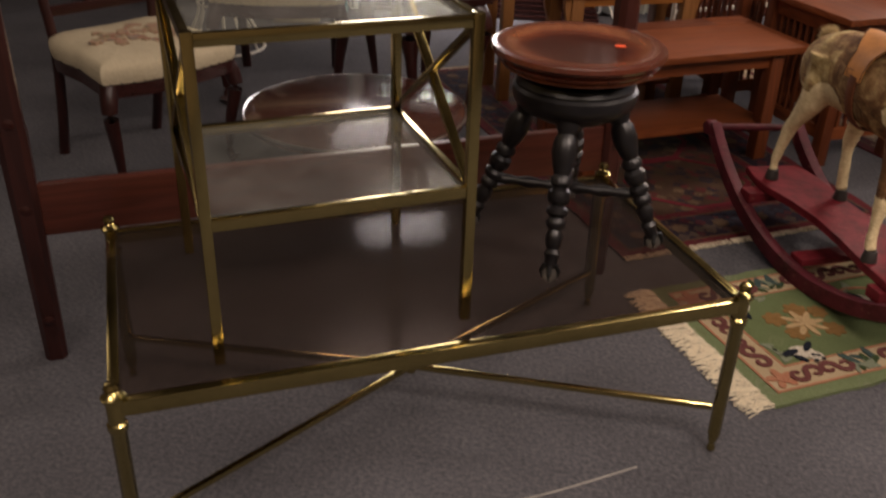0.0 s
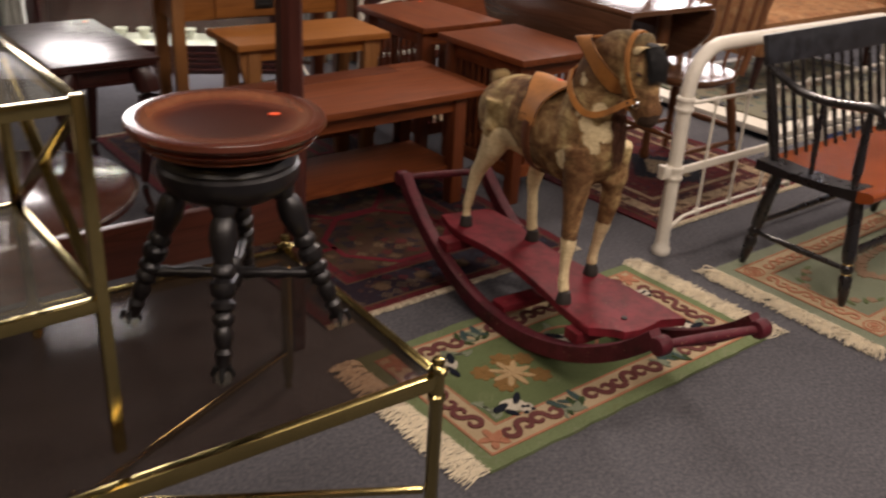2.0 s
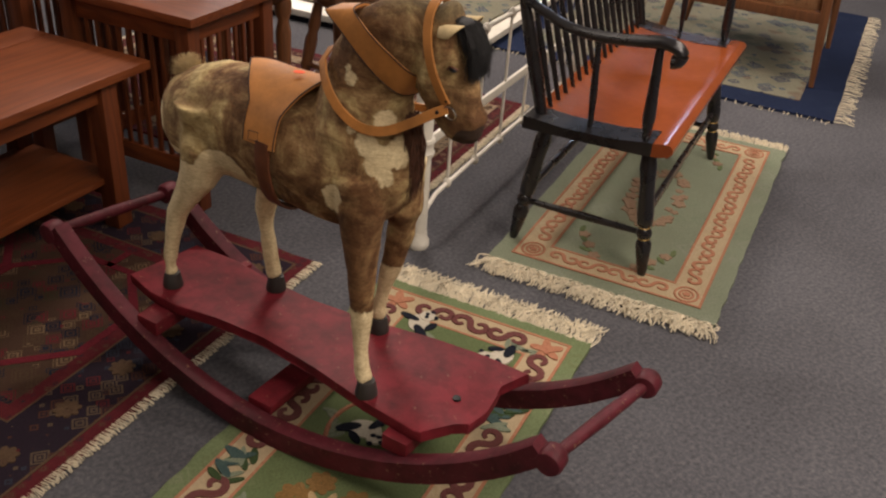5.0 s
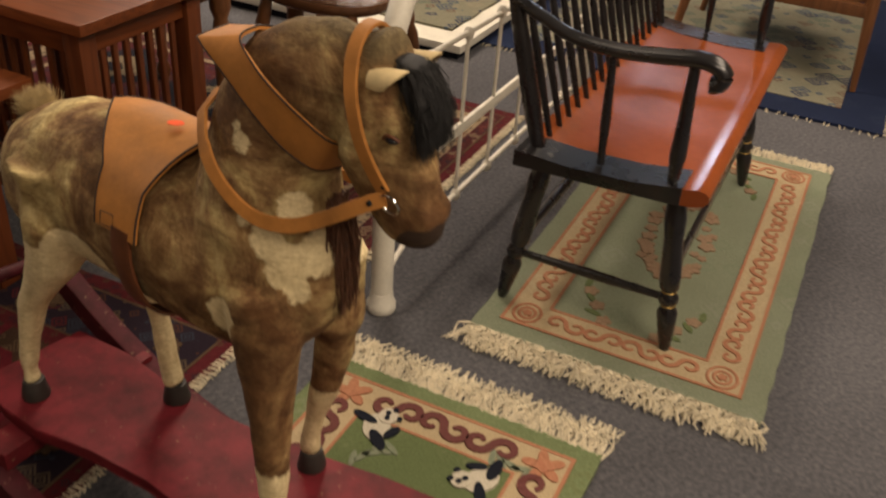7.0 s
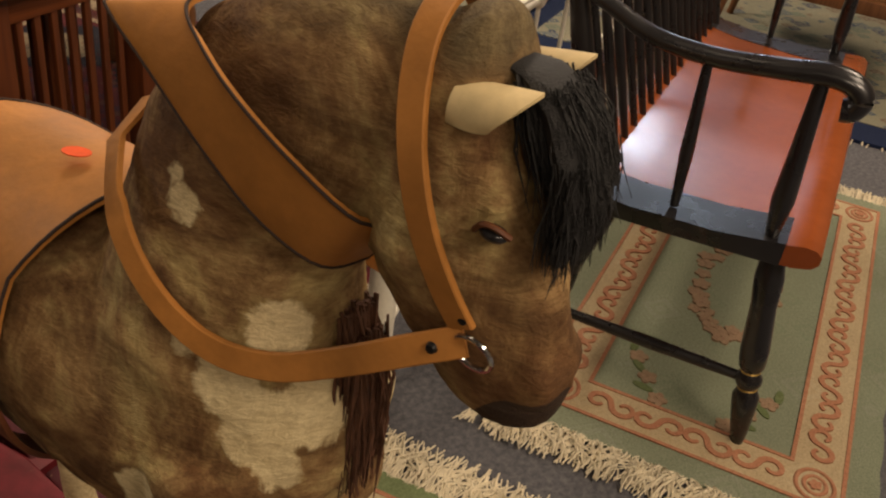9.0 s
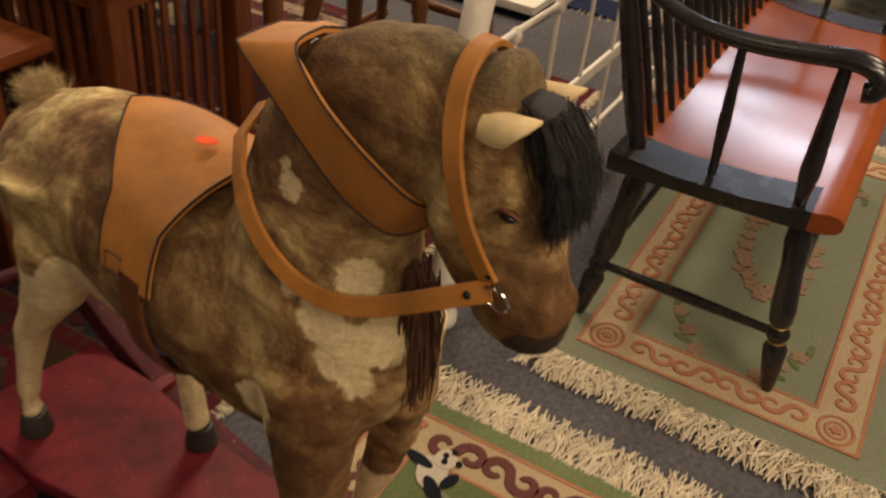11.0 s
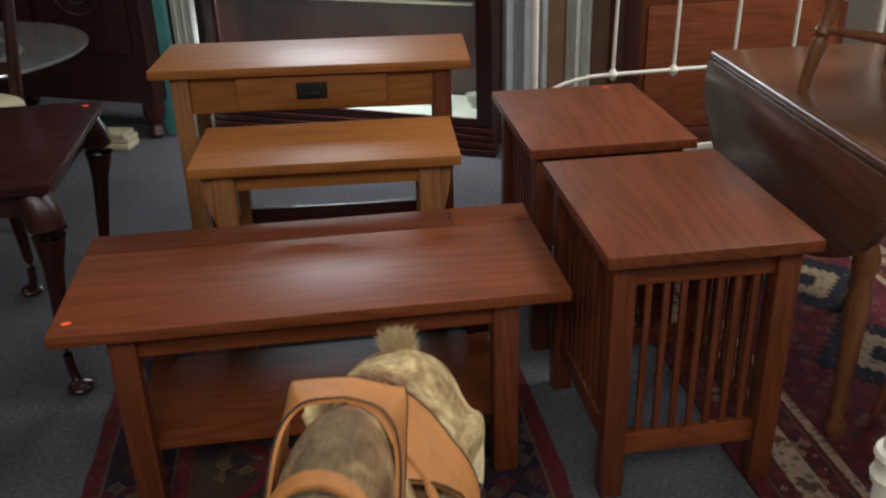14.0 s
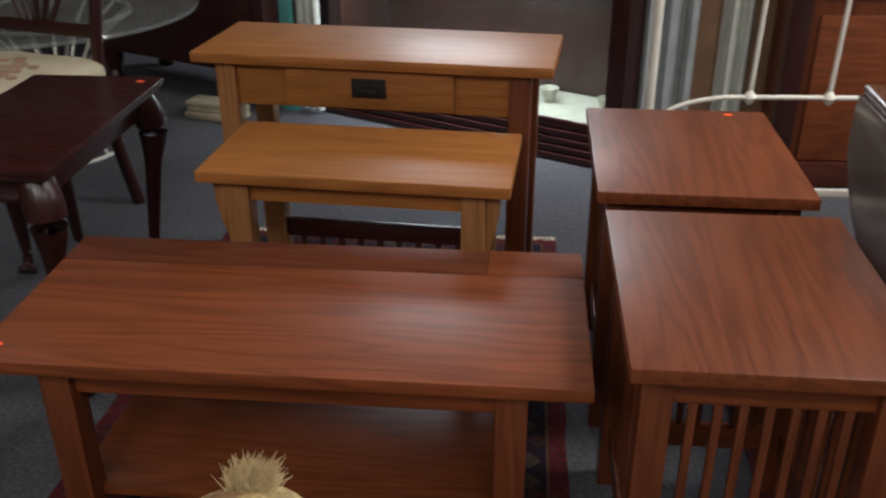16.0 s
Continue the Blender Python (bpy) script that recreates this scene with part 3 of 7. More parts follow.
def panda_rug():
    w, d = 1.10, 0.57
    r = thing("animal_rug", 1.985, 3.082, 0.0, 29.3, "small green carved pile rug with scroll border and white fringe", "rug")
    part("base_sheet", sheet(w, d, 0.001, 0.010, 0.003, seed=3), GREEN_PILE, r)
    part("border", strip_frame(bmesh.new(), w, d, 0.042, 0.085, 0.010, 0.0115), CREAM_PILE, r, "cream border")
    part("border_line", strip_frame(bmesh.new(), w, d, 0.038, 0.007, 0.011, 0.0128), ROSE_PILE, r, "rose border line")
    part("border_line", strip_frame(bmesh.new(), w, d, 0.124, 0.006, 0.011, 0.0128), ROSE_PILE, r, "rose border line")
    part("field", boxes(((0, 0, 0.0108), (w - 0.26, d - 0.26, 0.002), 0.0)), DEEP_GREEN, r, "deep green field")
    part("scrollwork", scroll_border(w, d, 0.084, 0.097, 0.098, 0.0082, 0.011, 0.0150, (-0.20, 0.20)), PLUM_PILE, r, "plum carved scrolls", kind="stuff")
    for sx in (-1, 1):
        for sy in (-1, 1):
            bm = bmesh.new()
            petals(bm, sx * (w / 2 - 0.085), sy * (d / 2 - 0.085), 0.040, 5, 0.011, 0.0140, 20, 0.26)
            petals(bm, sx * (w / 2 - 0.085), sy * (d / 2 - 0.085), 0.018, 5, 0.0148, 0.0160, 50)
            part("corner_flower", bm, ROSE_PILE, r, "rose corner flower")
    bm = bmesh.new()
    for fx, fy, fr in ((-0.30, 0.035, 0.035), (-0.285, -0.040, 0.034), (-0.215, 0.055, 0.036), (-0.175, -0.055, 0.034), (-0.16, 0.03, 0.030)):
        petals(bm, fx, fy, fr, 7, 0.0115, 0.0132, fx * 900, 0.34)
    part("flower_sprays", bm, OCHRE_PILE, r, "ochre sprays round the flower", kind="stuff")
    bm = bmesh.new()
    petals(bm, -0.235, -0.009, 0.062, 8, 0.0115, 0.0140, 0, 0.15)
    petals(bm, -0.235, -0.009, 0.034, 6, 0.0150, 0.0165, 15, 0.2)
    part("lotus_flower", bm, LOTUS_PILE, r, "cream lotus flower")
    bm = bmesh.new()
    tube(bm, [(0.012 + 0.098 * math.cos(a), 0.030 + 0.078 * math.sin(a), 0.0120) for a in (2 * math.pi * k / 40 for k in range(41))], 0.0055, 6, 0.6)
    part("medallion_ring", bm, ROSE_PILE, r, "rose ring round the middle animal")
    rnd = random.Random(77)
    for cx in (-0.20, 0.20):
        for cy in (-0.2, 0.2):
            for material, label in ((LEAF_PILE, "deep green leaf spray"), (TEAL_PILE, "teal leaf spray"), (SAGE_PILE, "pale green leaf spray")):
                bm = bmesh.new()
                for j in range(5):
                    blob(bm, cx + rnd.uniform(-0.045, 0.045), cy + rnd.uniform(-0.022, 0.022), rnd.uniform(0.020, 0.032), rnd.uniform(0.006, 0.010), rnd.uniform(20, 150), 0.0115, 0.0140 + rnd.uniform(0, 0.0012), 10)
                part("leaf_spray", bm, material, r, label)
    ink, white, leaf = bmesh.new(), bmesh.new(), bmesh.new()
    for k, (x, y, a) in enumerate(((-0.358, 0.117, 30), (-0.336, -0.151 + 0.03, 160), (0.404, 0.110, 200), (0.379, -0.115, 330), (0.012, 0.034, 100))):
        m = pose(x, y, 0, 0, 0, a)
        def put(bm, dx, dy, rx, ry, t, z0, z1):
            p = m @ Vector((dx, dy, 0))
            blob(bm, p.x, p.y, rx, ry, a + t, z0, z1)
        put(white, 0, 0, 0.036, 0.026, 0, 0.0115, 0.0150)
        put(ink, 0.034, 0.006, 0.028, 0.012, 30, 0.0115, 0.0155)
        put(ink, -0.022, -0.025, 0.028, 0.010, 60, 0.0115, 0.0155)
        put(ink, 0.012, 0.030, 0.020, 0.009, -40, 0.0115, 0.0155)
        put(white, -0.030, 0.018, 0.021, 0.019, 0, 0.0115, 0.0165)
        for dx, dy in ((-0.046, 0.030), (-0.024, 0.040), (-0.037, 0.017), (-0.024, 0.016)):
            put(ink, dx, dy, 0.0065, 0.0055, 0, 0.0150, 0.0172)
        for j in range(5):
            put(leaf, 0.05 + 0.009 * j, 0.035 - 0.016 * j, 0.020, 0.006, 40 + 34 * j, 0.0115, 0.014)
    part("dark_patches", ink, INK_PILE, r, "black pile patches", kind="stuff")
    part("white_patches", white, WHITE_PILE, r, "white pile patches", kind="stuff")
    part("leaves", leaf, SAGE_PILE, r, "pale green leaves", kind="stuff")
    for s, tangle in ((1, 0.9), (-1, 0.35)):
        ob = part("fringe", fringe(d, 420, 0.085, 5 + s, tangle=tangle), FRINGE, r, "white cotton fringe", kind="stuff")
        ob.matrix_local = pose(s * w / 2, 0, 0, 0, 0, 90 * s)
    return r


FADED_PILE = woven("faded_rose_pile", (0.30, 0.20, 0.13), [(0.27, 0.15, 0.10), (0.33, 0.26, 0.16)], 60)


def bench_rug():
    w, d = 1.24, 0.63
    r = thing("floral_rug", 3.322, 3.580, 0.0, 29.3, "sage green carved rug with floral border and white fringe", "rug")
    part("base_sheet", sheet(w, d, 0.001, 0.011, 0.003, seed=8), SAGE_PILE, r)
    part("border", strip_frame(bmesh.new(), w, d, 0.055, 0.085, 0.011, 0.0125), CREAM_PILE, r, "cream border")
    for i in (0.050, 0.135):
        part("border_line", strip_frame(bmesh.new(), w, d, i, 0.007, 0.012, 0.0140), ROSE_PILE, r, "rose border line")
    part("scrollwork", scroll_border(w, d, 0.0975, 0.084, 0.086, 0.0052, 0.012, 0.0150), ROSE_PILE, r, "rose carved scrolls", kind="stuff")
    for sx in (-1, 1):
        for sy in (-1, 1):
            bm = bmesh.new()
            cx, cy = sx * (w / 2 - 0.0975), sy * (d / 2 - 0.0975)
            for rr in (0.036, 0.021):
                ring = [(cx + rr * math.cos(a), cy + rr * 0.85 * math.sin(a), 0.0135) for a in (2 * math.pi * k / 24 for k in range(25))]
                tube(bm, ring, 0.0038, 6, 0.6)
            petals(bm, cx, cy, 0.011, 5, 0.012, 0.0152, 20)
            part("corner_rose", bm, ROSE_PILE, r, "rose medallion in the corner")
    rnd = random.Random(4)
    rose, leaf = bmesh.new(), bmesh.new()
    for k in range(40):
        a = 2 * math.pi * k / 40
        petals(rose, 0.19 * math.cos(a) + rnd.uniform(-0.02, 0.02), 0.075 * math.sin(a) + rnd.uniform(-0.015, 0.015), rnd.uniform(0.012, 0.022), 5, 0.011, 0.0132 + 0.0008 * (k % 3), rnd.uniform(0, 90))
    for sx in (-1, 1):
        for sy in (-1, 1):
            for k in range(3):
                petals(rose, sx * (0.36 + 0.05 * k), sy * (0.12 - 0.03 * k), 0.018, 5, 0.011, 0.0132, 30 * k)
                blob(leaf, sx * (0.33 + 0.055 * k), sy * (0.135 - 0.022 * k), 0.020, 0.008, 40 * k, 0.011, 0.0130)
    part("centre_wreath", rose, FADED_PILE, r, "wreath of small rose flowers", kind="stuff")
    part("leaves", leaf, DEEP_GREEN, r, "green leaves", kind="stuff")
    for s, tangle in ((-1, 1.0), (1, 0.3)):
        ob = part("fringe", fringe(d, 460, 0.075 if s < 0 else 0.05, 9 + s, 0.018, tangle), FRINGE, r, "white cotton fringe", kind="stuff")
        ob.matrix_local = pose(s * w / 2, 0, 0, 0, 0, 90 * s)
    return r


P_ROSETTE = woven("faded_rosette", (0.10, 0.062, 0.036), [(0.11, 0.07, 0.04), (0.08, 0.045, 0.03)], 40)


def oriental(name, x, y, rz, w, d, label, field, border, band, spots, seed):
    r = thing(name, x, y, 0.0, rz, label, "rug")
    part("base_sheet", sheet(w, d, 0.001, 0.007, 0.004, seed=seed), band, r)
    part("border", strip_frame(bmesh.new(), w, d, 0.045, 0.15, 0.007, 0.0082), border, r, "patterned border")
    part("guard_stripe", strip_frame(bmesh.new(), w, d, 0.195, 0.035, 0.007, 0.0084), band, r, "red guard stripe")
    part("guard_line", strip_frame(bmesh.new(), w, d, 0.04, 0.006, 0.0075, 0.0086), P_ROSETTE, r, "ochre line")
    part("guard_line", strip_frame(bmesh.new(), w, d, 0.19, 0.005, 0.0078, 0.0088), P_ROSETTE, r, "ochre line")
    part("field", boxes(((0, 0, 0.0076), (w - 0.46, d - 0.46, 0.0012), 0.0)), field, r, "patterned field")
    bm = bmesh.new()
    n = int(w / 0.16)
    for sy in (-1, 1):
        for i in range(n):
            petals(bm, (i - (n - 1) / 2) * (w - 0.24) / (n - 1), sy * (d / 2 - 0.12), 0.028, 8, 0.008, 0.0095, 0, 0.3)
    n = int(d / 0.16)
    for sx in (-1, 1):
        for i in range(1, n - 1):
            petals(bm, sx * (w / 2 - 0.12), (i - (n - 1) / 2) * (d - 0.24) / (n - 1), 0.028, 8, 0.008, 0.0095, 0, 0.3)
    part("rosette_border", bm, spots, r, "woven rosettes in the border", kind="stuff")
    for s in (1, -1):
        ob = part("fringe", fringe(w, 300, 0.016, seed + s, 0.004, 0.4), FRINGE, r, "short worn fringe", kind="stuff")
        ob.matrix_local = pose(0, s * d / 2, 0, 0, 0, 180 if s > 0 else 0)
    return r


U, V = Vector((0.8746, 0.4848, 0)), Vector((-0.4848, 0.8746, 0))
panda_rug()
bench_rug()
c = Vector((1.295, 3.245, 0)) + U * 0.52 + V * 0.975
red_rug = oriental("oriental_rug", c.x, c.y, 29, 1.04, 1.95, "dark red oriental rug with navy border under the tables", P_FIELD, P_DARK, P_RED, P_ROSETTE, 21)
# bold red strapwork woven into the field
STRAP_PILE = woven("crimson_strap_pile", (0.13, 0.014, 0.022), [(0.15, 0.016, 0.024), (0.09, 0.013, 0.018)], 60)
def strapwork(corners):
    for k, ((x0, y0), (x1, y1)) in enumerate(zip(corners, corners[1:])):
        n = math.hypot(x1 - x0, y1 - y0)
        part("strapwork", boxes((((x0 + x1) / 2, (y0 + y1) / 2, 0.0086 + 0.0004 * (k % 2)), (n + 0.012, 0.021, 0.0012), 0, (0, 0, math.degrees(math.atan2(y1 - y0, x1 - x0))))), STRAP_PILE, red_rug, "crimson woven strap")


for cy in (-0.535, -0.115, 0.305):
    strapwork([(-0.09, cy - 0.20), (0.09, cy - 0.20), (0.22, cy - 0.07), (0.22, cy + 0.07), (0.09, cy + 0.20), (-0.09, cy + 0.20), (-0.22, cy + 0.07), (-0.22, cy - 0.07), (-0.09, cy - 0.20)])
    for sx in (-1, 1):
        strapwork([(sx * 0.22, cy), (sx * 0.285, cy)])
c = Vector((2.56, 3.885, 0)) + U * 0.50 + V * 0.85
crimson_rug = oriental("oriental_rug", c.x, c.y, 29, 1.0, 1.7, "crimson oriental rug with pale figured border under a chair", P2_FIELD, P2_EDGE, P_RED, P_ROSETTE, 31)
FIGURED = woven("cream_figured_band", (0.30, 0.22, 0.14), [(0.030, 0.020, 0.024), (0.34, 0.27, 0.18), (0.10, 0.022, 0.022), (0.025, 0.022, 0.030)], 46, 0.35, 0.62)
RUG_CREAM = woven("medallion_cream", (0.21, 0.16, 0.10), [(0.07, 0.03, 0.028), (0.24, 0.18, 0.11), (0.03, 0.025, 0.03), (0.16, 0.07, 0.05)], 52, 0.6, 0.6)
MED_DARK = woven("medallion_dark", (0.014, 0.014, 0.020), [(0.014, 0.014, 0.02), (0.06, 0.014, 0.016), (0.02, 0.02, 0.03), (0.10, 0.075, 0.05)], 44, 0.6, 0.4)
part("figured_band", strip_frame(bmesh.new(), 1.0, 1.7, 0.085, 0.062, 0.0085, 0.0098), FIGURED, crimson_rug, "cream band of dark figures")
part("figured_band", strip_frame(bmesh.new(), 1.0, 1.7, 0.205, 0.022, 0.0085, 0.0100), FIGURED, crimson_rug, "narrow cream figured line")


def stepped_diamond(x, y, rx, ry, steps):
    """Outline of a lozenge whose sides run in small stairs, as knotted ones do."""
    quarter = []
    for k in range(steps):
        quarter += [(rx * (1 - k / steps), ry * k / steps), (rx * (1 - k / steps), ry * (k + 1) / steps)]
    out = quarter + [(-a, b) for a, b in quarter[::-1]] + [(-a, -b) for a, b in quarter] + [(a, -b) for a, b in quarter[::-1]]
    kept = [p for k, p in enumerate(out) if abs(p[0] - out[k - 1][0]) + abs(p[1] - out[k - 1][1]) > 1e-6]
    return [(x + a, y + b) for a, b in kept]


for my in (-0.42, 0.02, 0.46):
    med = part("medallion", slab(bmesh.new(), stepped_diamond(0.06, my, 0.190, 0.205, 8), 0.0085, 0.0094), MED_DARK, crimson_rug, "dark woven stepped medallion")
    part("medallion_heart", slab(bmesh.new(), stepped_diamond(0.06, my, 0.110, 0.120, 6), 0.0090, 0.0102), RUG_CREAM, med, "figured cream heart of the medallion")
    part("centre_lozenge", slab(bmesh.new(), stepped_diamond(0.06, my, 0.040, 0.046, 3), 0.0098, 0.0110), MED_DARK, med)
c = Vector((4.43, 3.70, 0)) + U * 0.85 + V * 0.75
nr = thing("navy_rug", c.x, c.y, 0, 29, "navy blue rug with cream floral field and white fringe", "rug")
part("base_sheet", sheet(1.7, 1.5, 0.001, 0.011, 0.003, seed=12), NAVY_PILE, nr)
part("field", boxes(((0.0, 0.0, 0.012), (1.40, 1.20, 0.003), 0.0)), FLORAL_PILE, nr, "cream floral field")
ob = part("fringe", fringe(1.7, 150, 0.07, 17, 0.006, 0.5), FRINGE, nr, "white fringe", kind="stuff")
ob.matrix_local = pose(0, -0.75, 0, 0, 0, 0)
ob = part("fringe", fringe(1.5, 60, 0.03, 18, 0.006, 0.5), FRINGE, nr, "white fringe", kind="stuff")
ob.matrix_local = pose(-0.85, 0, 0, 0, 0, -90)


# ---- mission tables ----
def mission_coffee_table():
    w, d, h = 1.00, 0.455, 0.457
    c = Vector((1.100 + 1.941 + 0.865 + 1.723, 3.731 + 4.212 + 4.110 + 4.587, 0)) / 4
    t = thing("coffee_table", c.x, c.y, 0.009, 28.8, "low reddish oak mission coffee table with lower shelf", "table")
    h -= 0.009
    top = part("tabletop", boxes(((0, -0.11 * d, h - 0.0125), (w, 0.78 * d, 0.025), 0.004)), CHERRY, t)
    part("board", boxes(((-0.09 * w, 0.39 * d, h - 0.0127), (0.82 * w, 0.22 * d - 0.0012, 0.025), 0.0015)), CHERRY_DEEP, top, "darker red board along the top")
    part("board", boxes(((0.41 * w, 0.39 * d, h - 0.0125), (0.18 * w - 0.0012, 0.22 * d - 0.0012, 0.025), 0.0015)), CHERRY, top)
    for sx in (-1, 1):
        for sy in (-1, 1):
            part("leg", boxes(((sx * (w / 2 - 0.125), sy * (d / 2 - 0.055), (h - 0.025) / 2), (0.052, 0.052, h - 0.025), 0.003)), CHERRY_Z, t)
    for sy in (-1, 1):
        part("apron", boxes(((0, sy * (d / 2 - 0.055), h - 0.055), (w - 0.30, 0.018, 0.060), 0.002)), CHERRY, t)
    for sx in (-1, 1):
        part("apron", boxes(((sx * (w / 2 - 0.125), 0, h - 0.055), (0.018, d - 0.16, 0.060), 0.002)), CHERRY_Y, t)
        part("shelf_rail", boxes(((sx * (w / 2 - 0.125), 0, 0.105), (0.02, d - 0.16, 0.045), 0.002)), CHERRY_Y, t)
    part("shelf", boxes(((0, 0, 0.137), (w - 0.20, d - 0.125, 0.020), 0.003)), CHERRY, t)
    sticker(t, -w / 2 + 0.03, -d / 2 + 0.05, h + 0.0005, 8)
    return t


def mission_end_table(x, y, rz, group):
    w, d, h = 0.415, 0.515, 0.580
    t = thing("end_table", x, y, 0, rz, "reddish oak mission end table with slatted sides", "end table", group)
    part("tabletop", boxes(((0, 0, h - 0.0125), (w, d, 0.025), 0.004)), CHERRY_Y, t)
    lx, ly = w / 2 - 0.045, d / 2 - 0.055
    for sx in (-1, 1):
        for sy in (-1, 1):
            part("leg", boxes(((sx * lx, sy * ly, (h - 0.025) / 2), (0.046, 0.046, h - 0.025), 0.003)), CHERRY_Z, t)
    for s in (-1, 1):
        part("apron", boxes(((0, s * ly, h - 0.055), (2 * lx - 0.046, 0.018, 0.060), 0.002)), CHERRY, t)
        part("lower_rail", boxes(((0, s * ly, 0.125), (2 * lx - 0.046, 0.018, 0.050), 0.002)), CHERRY, t)
        part("apron", boxes(((s * lx, 0, h - 0.055), (0.018, 2 * ly - 0.046, 0.060), 0.002)), CHERRY_Y, t)
        part("lower_rail", boxes(((s * lx, 0, 0.125), (0.018, 2 * ly - 0.046, 0.050), 0.002)), CHERRY_Y, t)
        z0, z1 = 0.148, h - 0.083
        for k in range(7):
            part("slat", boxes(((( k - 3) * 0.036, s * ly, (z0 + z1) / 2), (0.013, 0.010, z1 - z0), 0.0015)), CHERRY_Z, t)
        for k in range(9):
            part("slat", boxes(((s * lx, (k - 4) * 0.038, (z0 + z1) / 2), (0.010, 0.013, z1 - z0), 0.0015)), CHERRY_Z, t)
    return t


def small_oak_table():
    w, d, h = 0.640, 0.315, 0.580
    c = Vector((1.036 + 1.602 + 0.880 + 1.459, 4.288 + 4.561 + 4.555 + 4.822, 0)) / 4
    t = thing("side_table", c.x, c.y, 0.0, 25.4, "golden oak narrow table with corbelled legs", "table")
    part("tabletop", boxes(((0, 0, h - 0.0125), (w, d, 0.025), 0.004)), OAK, t)
    lx, ly = w / 2 - 0.075, d / 2 - 0.05
    for sx in (-1, 1):
        for sy in (-1, 1):
            leg = part("leg", boxes(((sx * lx, sy * ly, (h - 0.025) / 2), (0.050, 0.046, h - 0.025), 0.003)), OAK_Z, t)
            out = [(0, 0), (0.028, 0), (0.026, -0.05), (0.016, -0.10), (0, -0.15)]
            bm = slab(bmesh.new(), out[::-1] if sx * 1 > 0 else out, -0.012, 0.012, 0.001)
            bmesh.ops.transform(bm, matrix=pose(sx * (lx + 0.0255), sy * ly, h - 0.026, 90, 0, 0) @ Matrix.Diagonal((sx, 1, 1, 1)), verts=bm.verts)
            bmesh.ops.recalc_face_normals(bm, faces=bm.faces)
            part("corbel", bm, OAK_Z, leg)
    for s in (-1, 1):
        part("apron", boxes(((0, s * ly, h - 0.05), (2 * lx - 0.05, 0.018, 0.05), 0.002)), OAK, t)
        part("apron", boxes(((s * lx, 0, h - 0.05), (0.018, 2 * ly - 0.046, 0.05), 0.002)), OAK, t)
    part("shelf", boxes(((0, 0, 0.17), (2 * lx + 0.03, d - 0.11, 0.02), 0.003)), CHERRY, t, "darker lower shelf")
    part("back_rail", boxes(((0, ly, 0.342), (2 * lx - 0.05, 0.016, 0.045), 0.002)), MAHOG, t, "dark back rail")
    for k in range(9):
        part("slat", boxes((((k - 4) * 0.046, ly, 0.250), (0.016, 0.010, 0.140), 0.0015)), MAHOG_Z, t, "dark back slat")
    return t


def console_table():
    w, d, h = 0.85, 0.315, 0.718
    c = Vector((0.744 + 1.519 + 0.592 + 1.355, 4.564 + 4.893 + 4.834 + 5.200, 0)) / 4
    t = thing("console_table", c.x, c.y, 0.0, 23.5, "golden oak console table with one drawer", "table")
    part("tabletop", boxes(((0, 0, h - 0.0125), (w, d, 0.025), 0.004)), OAK, t)
    lx, ly = w / 2 - 0.075, d / 2 - 0.045
    for sx in (-1, 1):
        for sy in (-1, 1):
            part("leg", boxes(((sx * lx, sy * ly, (h - 0.025) / 2), (0.048, 0.048, h - 0.025), 0.003)), CHERRY_Z if sx > 0 else OAK_Z, t)
    for s in (-1, 1):
        part("apron", boxes(((0, s * ly, h - 0.077), (2 * lx - 0.048, 0.020, 0.105), 0.002)), OAK, t)
        part("apron", boxes(((s * lx, 0, h - 0.077), (0.020, 2 * ly - 0.048, 0.105), 0.002)), OAK, t)
    dr = part("drawer", boxes(((0, -ly - 0.016, h - 0.077), (0.40, 0.018, 0.092), 0.003)), OAK, t)
    bm = boxes(((0, -ly - 0.027, h - 0.072), (0.082, 0.005, 0.045), 0.002), ((0, -ly - 0.034, h - 0.078), (0.050, 0.010, 0.014), 0.004))
    part("drawer_pull", bm, IRON, dr, "square black iron pull")
    return t


mission_coffee_table()
c1 = Vector((2.040 + 2.395 + 1.800 + 2.157, 4.118 + 4.319 + 4.560 + 4.755, 0)) / 4
e1 = mission_end_table(c1.x, c1.y, 28.6, "pair of mission end tables")
c2 = Vector((1.755 + 2.109 + 1.502 + 1.864, 4.623 + 4.829 + 5.092 + 5.276, 0)) / 4
e2 = copy_thing(e1, pose(c2.x, c2.y, 0, 0, 0, 28.3))
sticker(e2, 0.12, 0.225, 0.5805)
small_oak_table()
console_table()


